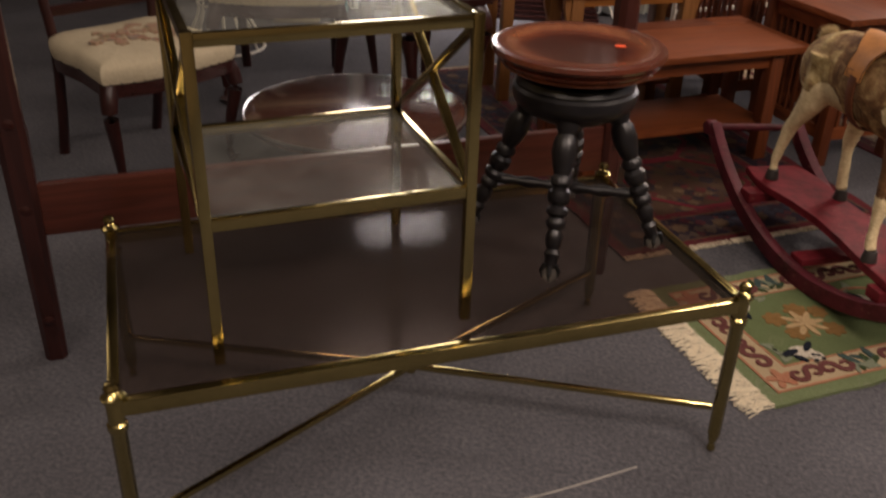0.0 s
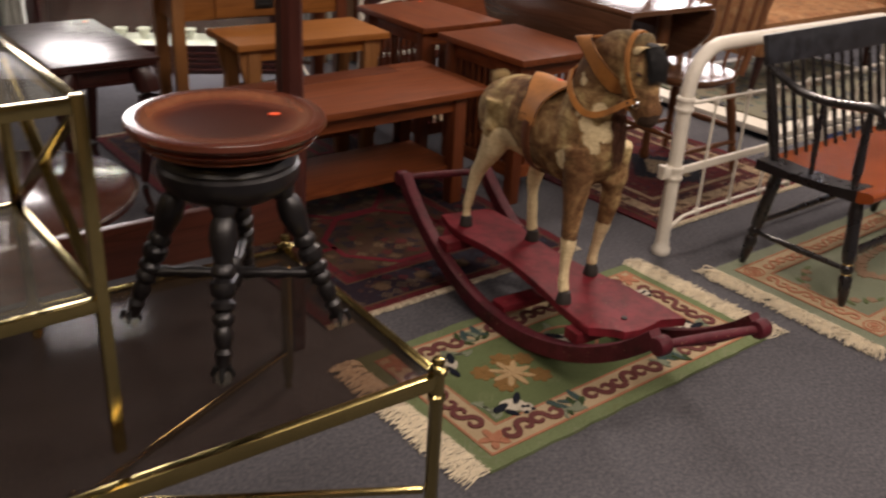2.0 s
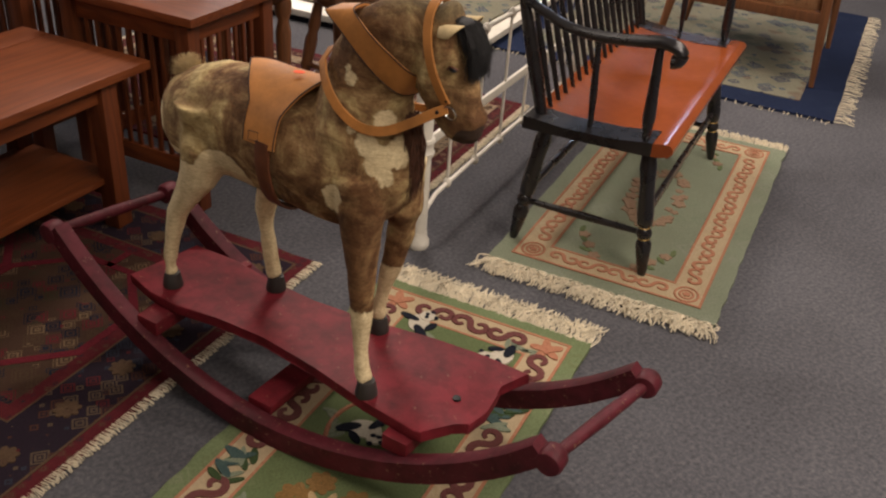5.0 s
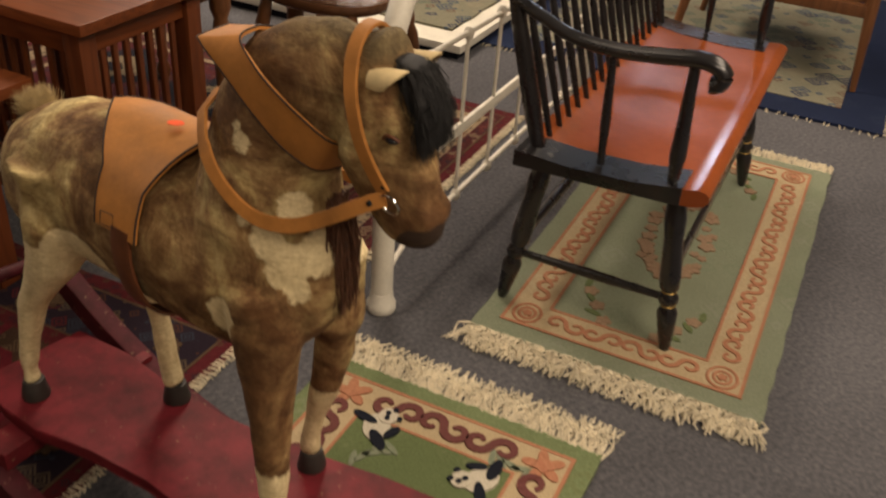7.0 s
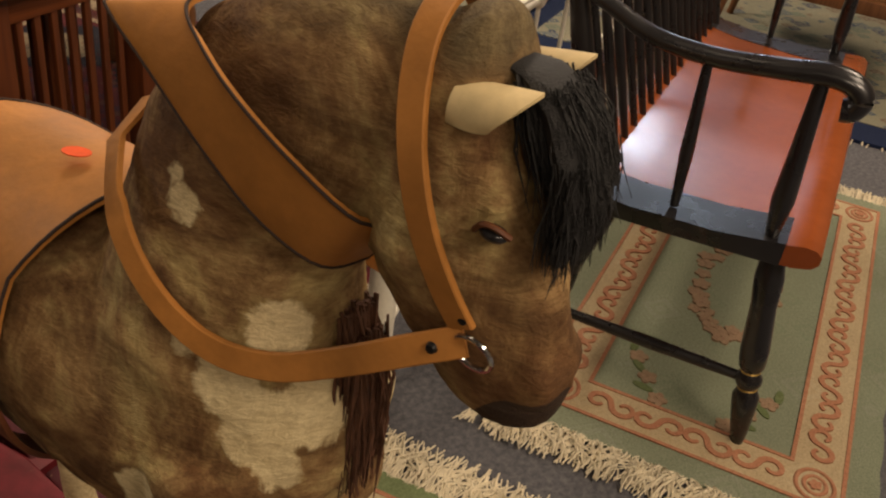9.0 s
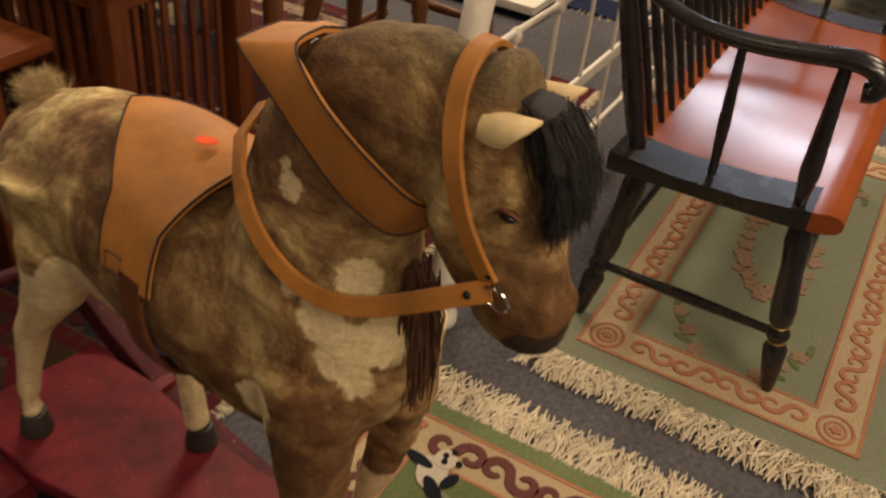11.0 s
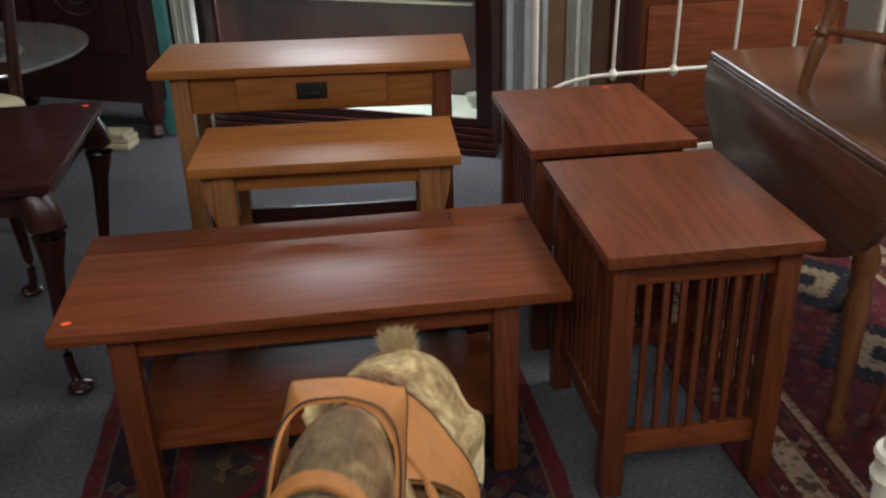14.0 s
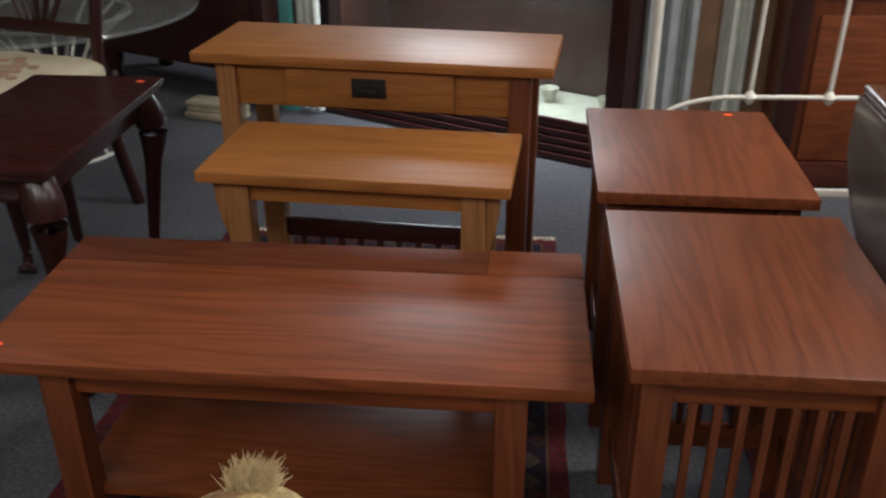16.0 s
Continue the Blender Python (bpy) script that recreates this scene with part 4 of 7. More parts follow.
# ---- brass and glass ----
def brass_coffee_table():
    w, d, h = 1.235, 0.640, 0.405
    t = thing("brass_coffee_table", 0.779, 2.391, 0, 26.8, "polished brass coffee table with smoked glass top", "table")
    for sy in (-1, 1):
        part("top_rail", boxes(((0, sy * d / 2, h - 0.016), (w - 0.02, 0.020, 0.032), 0.003)), BRASS, t)
    for sx in (-1, 1):
        part("top_rail", boxes(((sx * w / 2, 0, h - 0.016), (0.020, d - 0.02, 0.032), 0.003)), BRASS, t)
    part("glass_top", boxes(((0, 0, h - 0.007), (w - 0.022, d - 0.022, 0.008), 0.001)), SMOKED, t, "smoked glass top").visible_shadow = False
    prof = [(0.006, 0), (0.010, 0.006), (0.008, 0.016), (0.006, 0.022), (0.011, 0.032), (0.011, 0.040), (0.0145, 0.048), (0.0145, 0.34), (0.018, 0.345), (0.018, 0.356), (0.0145, 0.360), (0.0145, h - 0.002), (0.019, h), (0.021, h + 0.008), (0.014, h + 0.012), (0.009, h + 0.018), (0.014, h + 0.026), (0.010, h + 0.034), (0.0, h + 0.036)]
    for sx in (-1, 1):
        for sy in (-1, 1):
            part("leg", lathe(bmesh.new(), prof, pose(sx * w / 2, sy * d / 2, 0), 18), BRASS, t)
            a, b = Vector((sx * (w / 2 - 0.012), sy * (d / 2 - 0.012), 0.118)), Vector((0, 0, 0.132))
            m, n = between(a, b)
            bm = bmesh.new()
            box(bm, (0, 0, n / 2), (0.014, 0.012, n), 0.002)
            bmesh.ops.transform(bm, matrix=m, verts=bm.verts)
            part("stretcher", bm, BRASS, t)
    part("finial", lathe(bmesh.new(), [(0.012, 0.118), (0.014, 0.135), (0.008, 0.146), (0.012, 0.154), (0.007, 0.163), (0, 0.165)], Matrix(), 16), BRASS, t)
    return t


def etagere():
    w, d, z1, zs = 0.472, 0.432, 0.600, 0.275
    t = thing("brass_side_table", 0.606, 2.270, 0.4035, 29.5, "brass two-tier side table with glass shelves on the coffee table", "side table")
    for sx in (-1, 1):
        for sy in (-1, 1):
            part("leg", boxes(((sx * w / 2, sy * d / 2, z1 / 2), (0.019, 0.019, z1), 0.0015)), BRASS, t)
    for z in (zs, z1 - 0.014):
        for s in (-1, 1):
            part("shelf_rail", boxes(((0, s * d / 2, z), (w - 0.019, 0.014, 0.022), 0.0015)), BRASS, t)
            part("shelf_rail", boxes(((s * w / 2, 0, z), (0.014, d - 0.019, 0.022), 0.0015)), BRASS, t)
        part("glass_shelf", boxes(((0, 0, z + 0.006), (w - 0.02, d - 0.02, 0.007), 0.001)), CLEAR, t, "clear glass shelf").visible_shadow = False
    for sx in (-1, 1):
        for k in (-1, 1):
            m, n = between((sx * (w / 2 + 0.001 * k), -k * (d / 2 - 0.011), zs + 0.014), (sx * (w / 2 + 0.001 * k), k * (d / 2 - 0.011), z1 - 0.028))
            bm = bmesh.new()
            box(bm, (0, 0, n / 2), (0.018, 0.010, n), 0.0015)
            bmesh.ops.transform(bm, matrix=m, verts=bm.verts)
            part("cross_brace", bm, BRASS, t)
    return t


def piano_stool():
    t = thing("piano_stool", 1.089, 2.582, 0.4055, 20, "antique round piano stool with dark turned legs on the glass table", "stool")
    h = 0.452
    seat = [(0.0, h - 0.052), (0.130, h - 0.052), (0.150, h - 0.050), (0.158, h - 0.045), (0.152, h - 0.039), (0.166, h - 0.035), (0.170, h - 0.029), (0.163, h - 0.023), (0.177, h - 0.020), (0.183, h - 0.012), (0.180, h - 0.003), (0.170, h), (0.150, h - 0.003), (0.135, h - 0.008), (0.10, h - 0.012), (0.05, h - 0.014), (0.0, h - 0.0145)]
    s = part("seat", lathe(bmesh.new(), seat, Matrix(), 56), STOOL_SEAT, t, "dished reddish seat with worn pale rim")
    sticker(t, 0.093, 0.005, h - 0.0118, -15, 0.022)
    part("screw", lathe(bmesh.new(), [(0.016 + (0.003 if i % 2 else 0), 0.33 + 0.004 * i) for i in range(18)], Matrix(), 16), IRON, t)
    hub = [(0.0, 0.270), (0.05, 0.270), (0.085, 0.284), (0.112, 0.300), (0.128, 0.316), (0.132, 0.330), (0.132, 0.346), (0.126, 0.352), (0.128, 0.358), (0.122, 0.370), (0.10, 0.376), (0.03, 0.380), (0.0, 0.380)]
    part("hub", lathe(bmesh.new(), [(r, z + 0.014) for r, z in hub], Matrix(), 40), EBONISED, t)
    turn = [(0.012, 0.0), (0.014, 0.07), (0.017, 0.10), (0.012, 0.13), (0.016, 0.16), (0.018, 0.22), (0.013, 0.26), (0.020, 0.29), (0.020, 0.32), (0.014, 0.345), (0.022, 0.37), (0.022, 0.40), (0.014, 0.425), (0.022, 0.45), (0.024, 0.49), (0.023, 0.52), (0.015, 0.545), (0.022, 0.57), (0.022, 0.60), (0.016, 0.63), (0.021, 0.68), (0.027, 0.78), (0.024, 0.86), (0.018, 0.90), (0.024, 0.94), (0.026, 1.0)]
    for k in range(4):
        a = math.pi / 2 * k + radians(-24)
        foot = Vector((0.205 * math.cos(a), 0.205 * math.sin(a), 0.028))
        top = Vector((0.092 * math.cos(a), 0.092 * math.sin(a), 0.318))
        leg = part("leg", turned(bmesh.new(), foot, top, [(r * 1.02, q) for r, q in turn], 18), EBONISED, t)
        bm = bmesh.new()
        bmesh.ops.create_uvsphere(bm, u_segments=14, v_segments=10, radius=0.017, matrix=Matrix.Translation(foot + Vector((0.004 * math.cos(a), 0.004 * math.sin(a), -0.0115))))
        part("glass_ball_foot", bm, CLEAR, leg, "glass ball foot")
        bm = bmesh.new()
        for j in range(4):
            b = a + math.pi / 2 * j
            c = foot + Vector((0.004 * math.cos(a), 0.004 * math.sin(a), -0.010))
            tube(bm, [c + Vector((0.011 * math.cos(b), 0.011 * math.sin(b), 0.022)), c + Vector((0.019 * math.cos(b), 0.019 * math.sin(b), 0.005)), c + Vector((0.016 * math.cos(b), 0.016 * math.sin(b), -0.012))], [0.005, 0.0045, 0.002], 8)
        part("claw", bm, IRON, leg, "cast metal claw")
        part("stretcher", turned(bmesh.new(), (0, 0, 0.125), foot.lerp(top, 0.34), [(0.009, 0), (0.013, 0.15), (0.009, 0.3), (0.014, 0.5), (0.009, 0.66), (0.013, 0.8), (0.008, 1.0)], 14), EBONISED, t)
    part("boss", lathe(bmesh.new(), [(0.0, 0.09), (0.012, 0.095), (0.022, 0.125), (0.012, 0.155), (0, 0.165)], Matrix(), 16), EBONISED, t)
    return t


def stool_seat_material():
    m, nt, b = make("worn_stool_seat", 0.24, Coat_Weight=0.7, Coat_Roughness=0.10)
    v = coords(nt)
    sep = nt.nodes.new("ShaderNodeVectorMath")
    sep.operation = "LENGTH"
    flat = coords(nt, (1, 1, 0))
    nt.links.new(flat, sep.inputs[0])
    r = maths(nt, "ADD", sep.outputs["Value"], maths(nt, "MULTIPLY", noise_tex(nt, v, 18, 4), 0.03))
    c = ramp(nt, maths(nt, "MULTIPLY", r, 4.6), [(0.0, (0.070, 0.016, 0.008)), (0.5, (0.085, 0.018, 0.009)), (0.64, (0.21, 0.055, 0.022)), (0.72, (0.30, 0.11, 0.045)), (0.84, (0.14, 0.032, 0.014)), (1.0, (0.05, 0.013, 0.008))])
    grain = noise_tex(nt, coords(nt, (160, 8, 160)), 1.0, 4)
    c = mix(nt, c, ramp(nt, grain, [(0.3, (0.6, 0.55, 0.5)), (0.65, (1, 1, 1))]), 0.6, "MULTIPLY")
    c = mix(nt, c, ramp(nt, noise_tex(nt, v, 7, 4), [(0.35, (0.55, 0.5, 0.5)), (0.65, (1.1, 1.1, 1.1))]), 0.7, "MULTIPLY")
    nt.links.new(c, b.inputs["Base Color"])
    bump(nt, b, grain, 0.12, 0.001)
    return m


STOOL_SEAT = stool_seat_material()
brass_coffee_table()
etagere()
piano_stool()


def bed_end():
    """Low end of a post bed: two tall posts and one rail."""
    a, b = Vector((-0.144, 2.445, 0)), Vector((1.205, 3.160, 0))
    n = (b - a).length
    t = thing("bed_frame", a.x, a.y, 0, math.degrees(math.atan2((b - a).y, (b - a).x)), "dark mahogany post bed frame end with one plain rail", "bed frame")
    for x in (0, n):
        bm = bmesh.new()
        segs = [(0.0, 0.052), (0.30, 0.058), (0.60, 0.066), (0.62, 0.060), (1.35, 0.052)]
        rings = []
        for z, s in segs:
            q = s / 2
            k = q * 0.55
            rings.append([bm.verts.new((x + px, py, z)) for px, py in ((q, -k), (q, k), (k, q), (-k, q), (-q, k), (-q, -k), (-k, -q), (k, -q))])
        for r0, r1 in zip(rings, rings[1:]):
            for i in range(8):
                bm.faces.new((r0[i], r0[(i + 1) % 8], r1[(i + 1) % 8], r1[i]))
        bm.faces.new(rings[0][::-1]), bm.faces.new(rings[-1])
        post = part("post", bm, MAHOG_Z if x == 0 else BEDPOST, t)
        for z in (0.12, 0.42, 0.63):
            part("bolt_cover", lathe(bmesh.new(), [(0.0, 0), (0.013, 0), (0.013, 0.002), (0.006, 0.005), (0, 0.006)], pose(x, -0.029, z, 90, 0, 0), 14), MAHOG, post)
    part("rail", boxes(((n / 2, 0, 0.408), (n - 0.055, 0.026, 0.130), 0.004)), BEDWOOD, t)
    return t


BEDPOST = wood("bedpost_red", (0.030, 0.007, 0.005), (0.075, 0.019, 0.012), 0.3, axis=2, coat=0.4)
bed_end()


# ---- rocking horse ----
def loft(bm, rings):
    vs = [[bm.verts.new(p) for p in r] for r in rings]
    n = len(rings[0])
    for a, b in zip(vs, vs[1:]):
        for k in range(n):
            bm.faces.new((a[k], a[(k + 1) % n], b[(k + 1) % n], b[k]))
    bm.faces.new(vs[0][::-1]), bm.faces.new(vs[-1])


def oval(c, ra, rb, da, db, n=20):
    c, da, db = Vector(c), Vector(da), Vector(db)
    return [c + da * (ra * math.cos(2 * math.pi * i / n)) + db * (rb * math.sin(2 * math.pi * i / n)) for i in range(n)]


# barrel: (x, height, half height, half width); neck and head: (centre, half width, half depth)
BODY = [(-0.432, 0.548, 0.028, 0.026), (-0.418, 0.550, 0.070, 0.060), (-0.372, 0.554, 0.094, 0.086), (-0.30, 0.567, 0.110, 0.099), (-0.20, 0.577, 0.116, 0.100), (-0.10, 0.578, 0.118, 0.103),
        (-0.02, 0.576, 0.120, 0.106), (0.05, 0.578, 0.122, 0.102), (0.10, 0.585, 0.118, 0.089), (0.145, 0.596, 0.098, 0.068), (0.174, 0.605, 0.068, 0.046), (0.188, 0.610, 0.030, 0.022)]
NECK = [((0.070, 0, 0.650), 0.088, 0.106), ((0.080, 0, 0.715), 0.064, 0.094), ((0.090, 0, 0.763), 0.051, 0.088), ((0.117, 0, 0.806), 0.046, 0.082), ((0.158, 0, 0.834), 0.043, 0.074), ((0.195, 0, 0.850), 0.040, 0.063), ((0.226, 0, 0.856), 0.034, 0.048)]
HEAD = [((0.243, 0, 0.914), 0.018, 0.010), ((0.236, 0, 0.888), 0.034, 0.031), ((0.233, 0, 0.850), 0.042, 0.045), ((0.235, 0, 0.811), 0.044, 0.055), ((0.244, 0, 0.780), 0.041, 0.058), ((0.259, 0, 0.755), 0.034, 0.053), ((0.273, 0, 0.733), 0.029, 0.046), ((0.286, 0, 0.714), 0.029, 0.038), ((0.292, 0, 0.701), 0.023, 0.025), ((0.294, 0, 0.694), 0.012, 0.012)]
LEGS = [  # front near, front far, back near, back far: (place, radius)
    [((0.105, -0.050, 0.60), 0.055), ((0.120, -0.062, 0.50), 0.040), ((0.132, -0.070, 0.44), 0.030), ((0.142, -0.078, 0.375), 0.0235), ((0.146, -0.080, 0.345), 0.0225), ((0.150, -0.083, 0.29), 0.0155), ((0.156, -0.086, 0.245), 0.0155), ((0.168, -0.087, 0.212), 0.0175)],
    [((0.120, 0.050, 0.60), 0.055), ((0.130, 0.062, 0.50), 0.040), ((0.122, 0.072, 0.44), 0.030), ((0.106, 0.080, 0.375), 0.0235), ((0.098, 0.083, 0.345), 0.0225), ((0.082, 0.089, 0.29), 0.0155), ((0.073, 0.093, 0.245), 0.0155), ((0.071, 0.095, 0.212), 0.0175)],
    [((-0.285, -0.045, 0.62), 0.075), ((-0.280, -0.056, 0.54), 0.060), ((-0.300, -0.055, 0.47), 0.043), ((-0.338, -0.050, 0.41), 0.029), ((-0.366, -0.046, 0.365), 0.0245), ((-0.380, -0.042, 0.30), 0.0175), ((-0.388, -0.038, 0.25), 0.017), ((-0.384, -0.036, 0.212), 0.019)],
    [((-0.250, 0.045, 0.62), 0.075), ((-0.215, 0.058, 0.54), 0.060), ((-0.205, 0.066, 0.47), 0.043), ((-0.220, 0.074, 0.41), 0.029), ((-0.232, 0.080, 0.365), 0.0245), ((-0.222, 0.084, 0.30), 0.0175), ((-0.210, 0.086, 0.25), 0.017), ((-0.198, 0.087, 0.212), 0.019)],
]


def coat():
    """Pinto hide: mouse-brown and buff with white patches, white stockings and dark muzzle."""
    m, nt, b = make("pinto_hide", 0.8)
    b.inputs["Specular IOR Level"].default_value = 0.25
    b.inputs["Sheen Weight"].default_value = 0.0
    v = coords(nt)
    hair = noise_tex(nt, coords(nt, (90, 90, 260), (0, 50, 0)), 1.0, 5, 0.7, 0.8)
    hair2 = noise_tex(nt, coords(nt, (30, 60, 30), (0, 35, 0)), 1.0, 5, 0.7, 1.2)
    mott = noise_tex(nt, coords(nt, (1, 1, 0.7), (0, 30, 0)), 10, 7, 0.68, 0.6)
    # the croup is paler and more mottled than the shoulder, the head plainer
    place = nt.nodes.new("ShaderNodeSeparateXYZ")
    nt.links.new(v, place.inputs[0])
    pale = maths(nt, "MULTIPLY", maths(nt, "SUBTRACT", -0.10, place.outputs["X"]), 0.26, True)
    plainer = maths(nt, "MULTIPLY", maths(nt, "SUBTRACT", place.outputs["X"], 0.20), 1.6, True)
    mott = maths(nt, "SUBTRACT", maths(nt, "ADD", mott, pale), maths(nt, "MULTIPLY", plainer, 0.35))
    streak = noise_tex(nt, coords(nt, (9, 22, 26), (0, 40, 0)), 1.0, 6, 0.65, 0.9)
    brown = ramp(nt, mott, [(0.40, (0.125, 0.062, 0.026)), (0.47, (0.205, 0.120, 0.054)), (0.52, (0.300, 0.195, 0.092)), (0.58, (0.42, 0.320, 0.150)), (0.65, (0.56, 0.46, 0.235))])
    brown = mix(nt, brown, ramp(nt, streak, [(0.40, (0.62, 0.56, 0.50)), (0.60, (1.22, 1.19, 1.12))]), 0.9, "MULTIPLY")
    white = ramp(nt, hair2, [(0.3, (0.60, 0.48, 0.27)), (0.7, (0.82, 0.70, 0.43))])
    white = mix(nt, white, (0.42, 0.32, 0.18), ramp(nt, mott, [(0.36, (0.55, 0.55, 0.55)), (0.46, (0.0, 0.0, 0.0))]))
    wob = nt.nodes.new("ShaderNodeVectorMath")
    wob.operation = "MULTIPLY_ADD"
    nz = node(nt, "ShaderNodeTexNoise", Scale=14.0, Detail=7.0, Roughness=0.62)
    nt.links.new(v, nz.inputs["Vector"])
    nt.links.new(nz.outputs["Color"], wob.inputs[0])
    wob.inputs[1].default_value = (0.034, 0.034, 0.034)
    nt.links.new(v, wob.inputs[2])
    total = None
    spots = [(0.146, -0.034, 0.634, 0.026), (0.154, -0.026, 0.606, 0.019), (0.126, -0.046, 0.658, 0.019), (0.102, -0.056, 0.685, 0.014), (0.080, -0.058, 0.706, 0.011), (0.168, -0.008, 0.645, 0.026),
             (0.150, -0.022, 0.704, 0.017), (0.078, -0.018, 0.758, 0.012), (0.068, -0.022, 0.775, 0.008), (0.079, -0.075, 0.560, 0.020), (0.075, -0.074, 0.540, 0.017),
             (-0.205, -0.050, 0.485, 0.056), (-0.425, 0.020, 0.545, 0.034), (-0.05, 0.14, 0.62, 0.05), (0.15, 0.085, 0.64, 0.05), (-0.22, 0.15, 0.52, 0.06)]
    for x, y, z, r in spots:
        d = nt.nodes.new("ShaderNodeVectorMath")
        d.operation = "DISTANCE"
        nt.links.new(wob.outputs[0], d.inputs[0])
        d.inputs[1].default_value = (x + 0.017, y + 0.017, z + 0.017)
        k = maths(nt, "MULTIPLY_ADD", d.outputs["Value"], -1.0)
        k.node.inputs[2].default_value = r * 1.22
        total = k if total is None else maths(nt, "MAXIMUM", total, k)
    sep = nt.nodes.new("ShaderNodeSeparateXYZ")
    nt.links.new(wob.outputs[0], sep.inputs[0])
    # stockings: white up to the hock behind, up to the knee in front
    lim = maths(nt, "MULTIPLY_ADD", maths(nt, "LESS_THAN", sep.outputs["X"], -0.12), 0.155)
    lim.node.inputs[2].default_value = 0.37
    total = maths(nt, "MAXIMUM", total, maths(nt, "SUBTRACT", lim, sep.outputs["Z"]))
    fray = maths(nt, "MULTIPLY_ADD", hair2, 0.016)
    fray.node.inputs[2].default_value = -0.008
    mask = maths(nt, "MULTIPLY", maths(nt, "ADD", total, fray), 260.0, True)
    c = mix(nt, brown, white, mask)
    # muzzle and underside of the head are darker
    dist = nt.nodes.new("ShaderNodeVectorMath")
    dist.operation = "DISTANCE"
    nt.links.new(v, dist.inputs[0])
    dist.inputs[1].default_value = (0.302, 0.004, 0.700)
    muzzle = maths(nt, "LESS_THAN", maths(nt, "ADD", dist.outputs["Value"], maths(nt, "MULTIPLY", mott, 0.012)), 0.040)
    c = mix(nt, c, (0.035, 0.025, 0.020), maths(nt, "MULTIPLY", muzzle, 0.85))
    # the crest of the neck is greyish
    sep2 = nt.nodes.new("ShaderNodeSeparateXYZ")
    nt.links.new(v, sep2.inputs[0])
    edge = maths(nt, "MULTIPLY_ADD", mott, 0.06)
    edge.node.inputs[2].default_value = 0.850
    crest = maths(nt, "MULTIPLY", maths(nt, "SUBTRACT", sep2.outputs["Z"], edge), 40.0, True)
    c = mix(nt, c, ramp(nt, hair2, [(0.3, (0.075, 0.052, 0.026)), (0.7, (0.20, 0.15, 0.075))]), crest)
    c = mix(nt, c, ramp(nt, hair, [(0.32, (0.62, 0.54, 0.47)), (0.60, (1.10, 1.08, 1.05))]), 0.65, "MULTIPLY")
    nt.links.new(c, b.inputs["Base Color"])
    bump(nt, b, maths(nt, "ADD", hair, hair2), 0.55, 0.004)
    return m


EAR_HIDE = plain("pale_ear_hide", (0.60, 0.46, 0.24), 0.8, vary=0.3)
CHEST_HAIR = plain("brown_hair", (0.115, 0.046, 0.022), 0.75, vary=0.35, scale=90, relief=0.6)


def girdle(x, a0, a1, out, n=18):
    """Points round the barrel at x from angle a0 to a1 (0 is the spine), and their normals."""
    i = max(k for k in range(len(BODY) - 1) if BODY[k][0] <= x)
    f = (x - BODY[i][0]) / (BODY[i + 1][0] - BODY[i][0])
    z, hh, hw = [BODY[i][k] * (1 - f) + BODY[i + 1][k] * f for k in (1, 2, 3)]
    pts, nor = [], []
    for k in range(n + 1):
        a = radians(a0 + (a1 - a0) * k / n)
        nv = Vector((0, math.sin(a) / hw, math.cos(a) / hh)).normalized()
        pts.append(Vector((x, hw * math.sin(a), z + hh * math.cos(a))) + nv * out)
        nor.append(nv)
    return pts, nor


def shell(bm, grid, thick):
    """A sheet of leather from a grid of points with a rolled thickness."""
    rows, cols = len(grid), len(grid[0])
    nor = [[None] * cols for _ in range(rows)]
    for i in range(rows):
        for j in range(cols):
            u = grid[min(i + 1, rows - 1)][j] - grid[max(i - 1, 0)][j]
            w = grid[i][min(j + 1, cols - 1)] - grid[i][max(j - 1, 0)]
            nor[i][j] = u.cross(w).normalized()
    lo = [[bm.verts.new(p) for p in r] for r in grid]
    hi = [[bm.verts.new(p + nor[i][j] * thick) for j, p in enumerate(r)] for i, r in enumerate(grid)]
    for i in range(rows - 1):
        for j in range(cols - 1):
            bm.faces.new((hi[i][j], hi[i + 1][j], hi[i + 1][j + 1], hi[i][j + 1]))
            bm.faces.new((lo[i][j], lo[i][j + 1], lo[i + 1][j + 1], lo[i + 1][j]))
    edge = [(i, 0) for i in range(rows)] + [(rows - 1, j) for j in range(1, cols)] + [(i, cols - 1) for i in range(rows - 2, -1, -1)] + [(0, j) for j in range(cols - 2, 0, -1)]
    for (a, b), (c, d) in zip(edge, edge[1:] + edge[:1]):
        bm.faces.new((lo[a][b], lo[c][d], hi[c][d], hi[a][b]))
    bmesh.ops.recalc_face_normals(bm, faces=bm.faces)
    return bm


def hairs(bm, root, spread, way, length, count, seed, r=0.0012, bend=0.4):
    rnd = random.Random(seed)
    for _ in range(count):
        p = Vector(root) + Vector([rnd.uniform(-s, s) for s in spread])
        d = (Vector(way) + Vector([rnd.uniform(-bend, bend) for _ in range(3)])).normalized()
        n = length * rnd.uniform(0.6, 1.1)
        q = p + d * n * 0.5 + Vector([rnd.uniform(-0.1, 0.1) * n for _ in range(3)])
        tube(bm, [p, q, p + d * n + Vector((0, 0, -0.18 * n))], [r, r, r * 0.3], 4)
    return bm


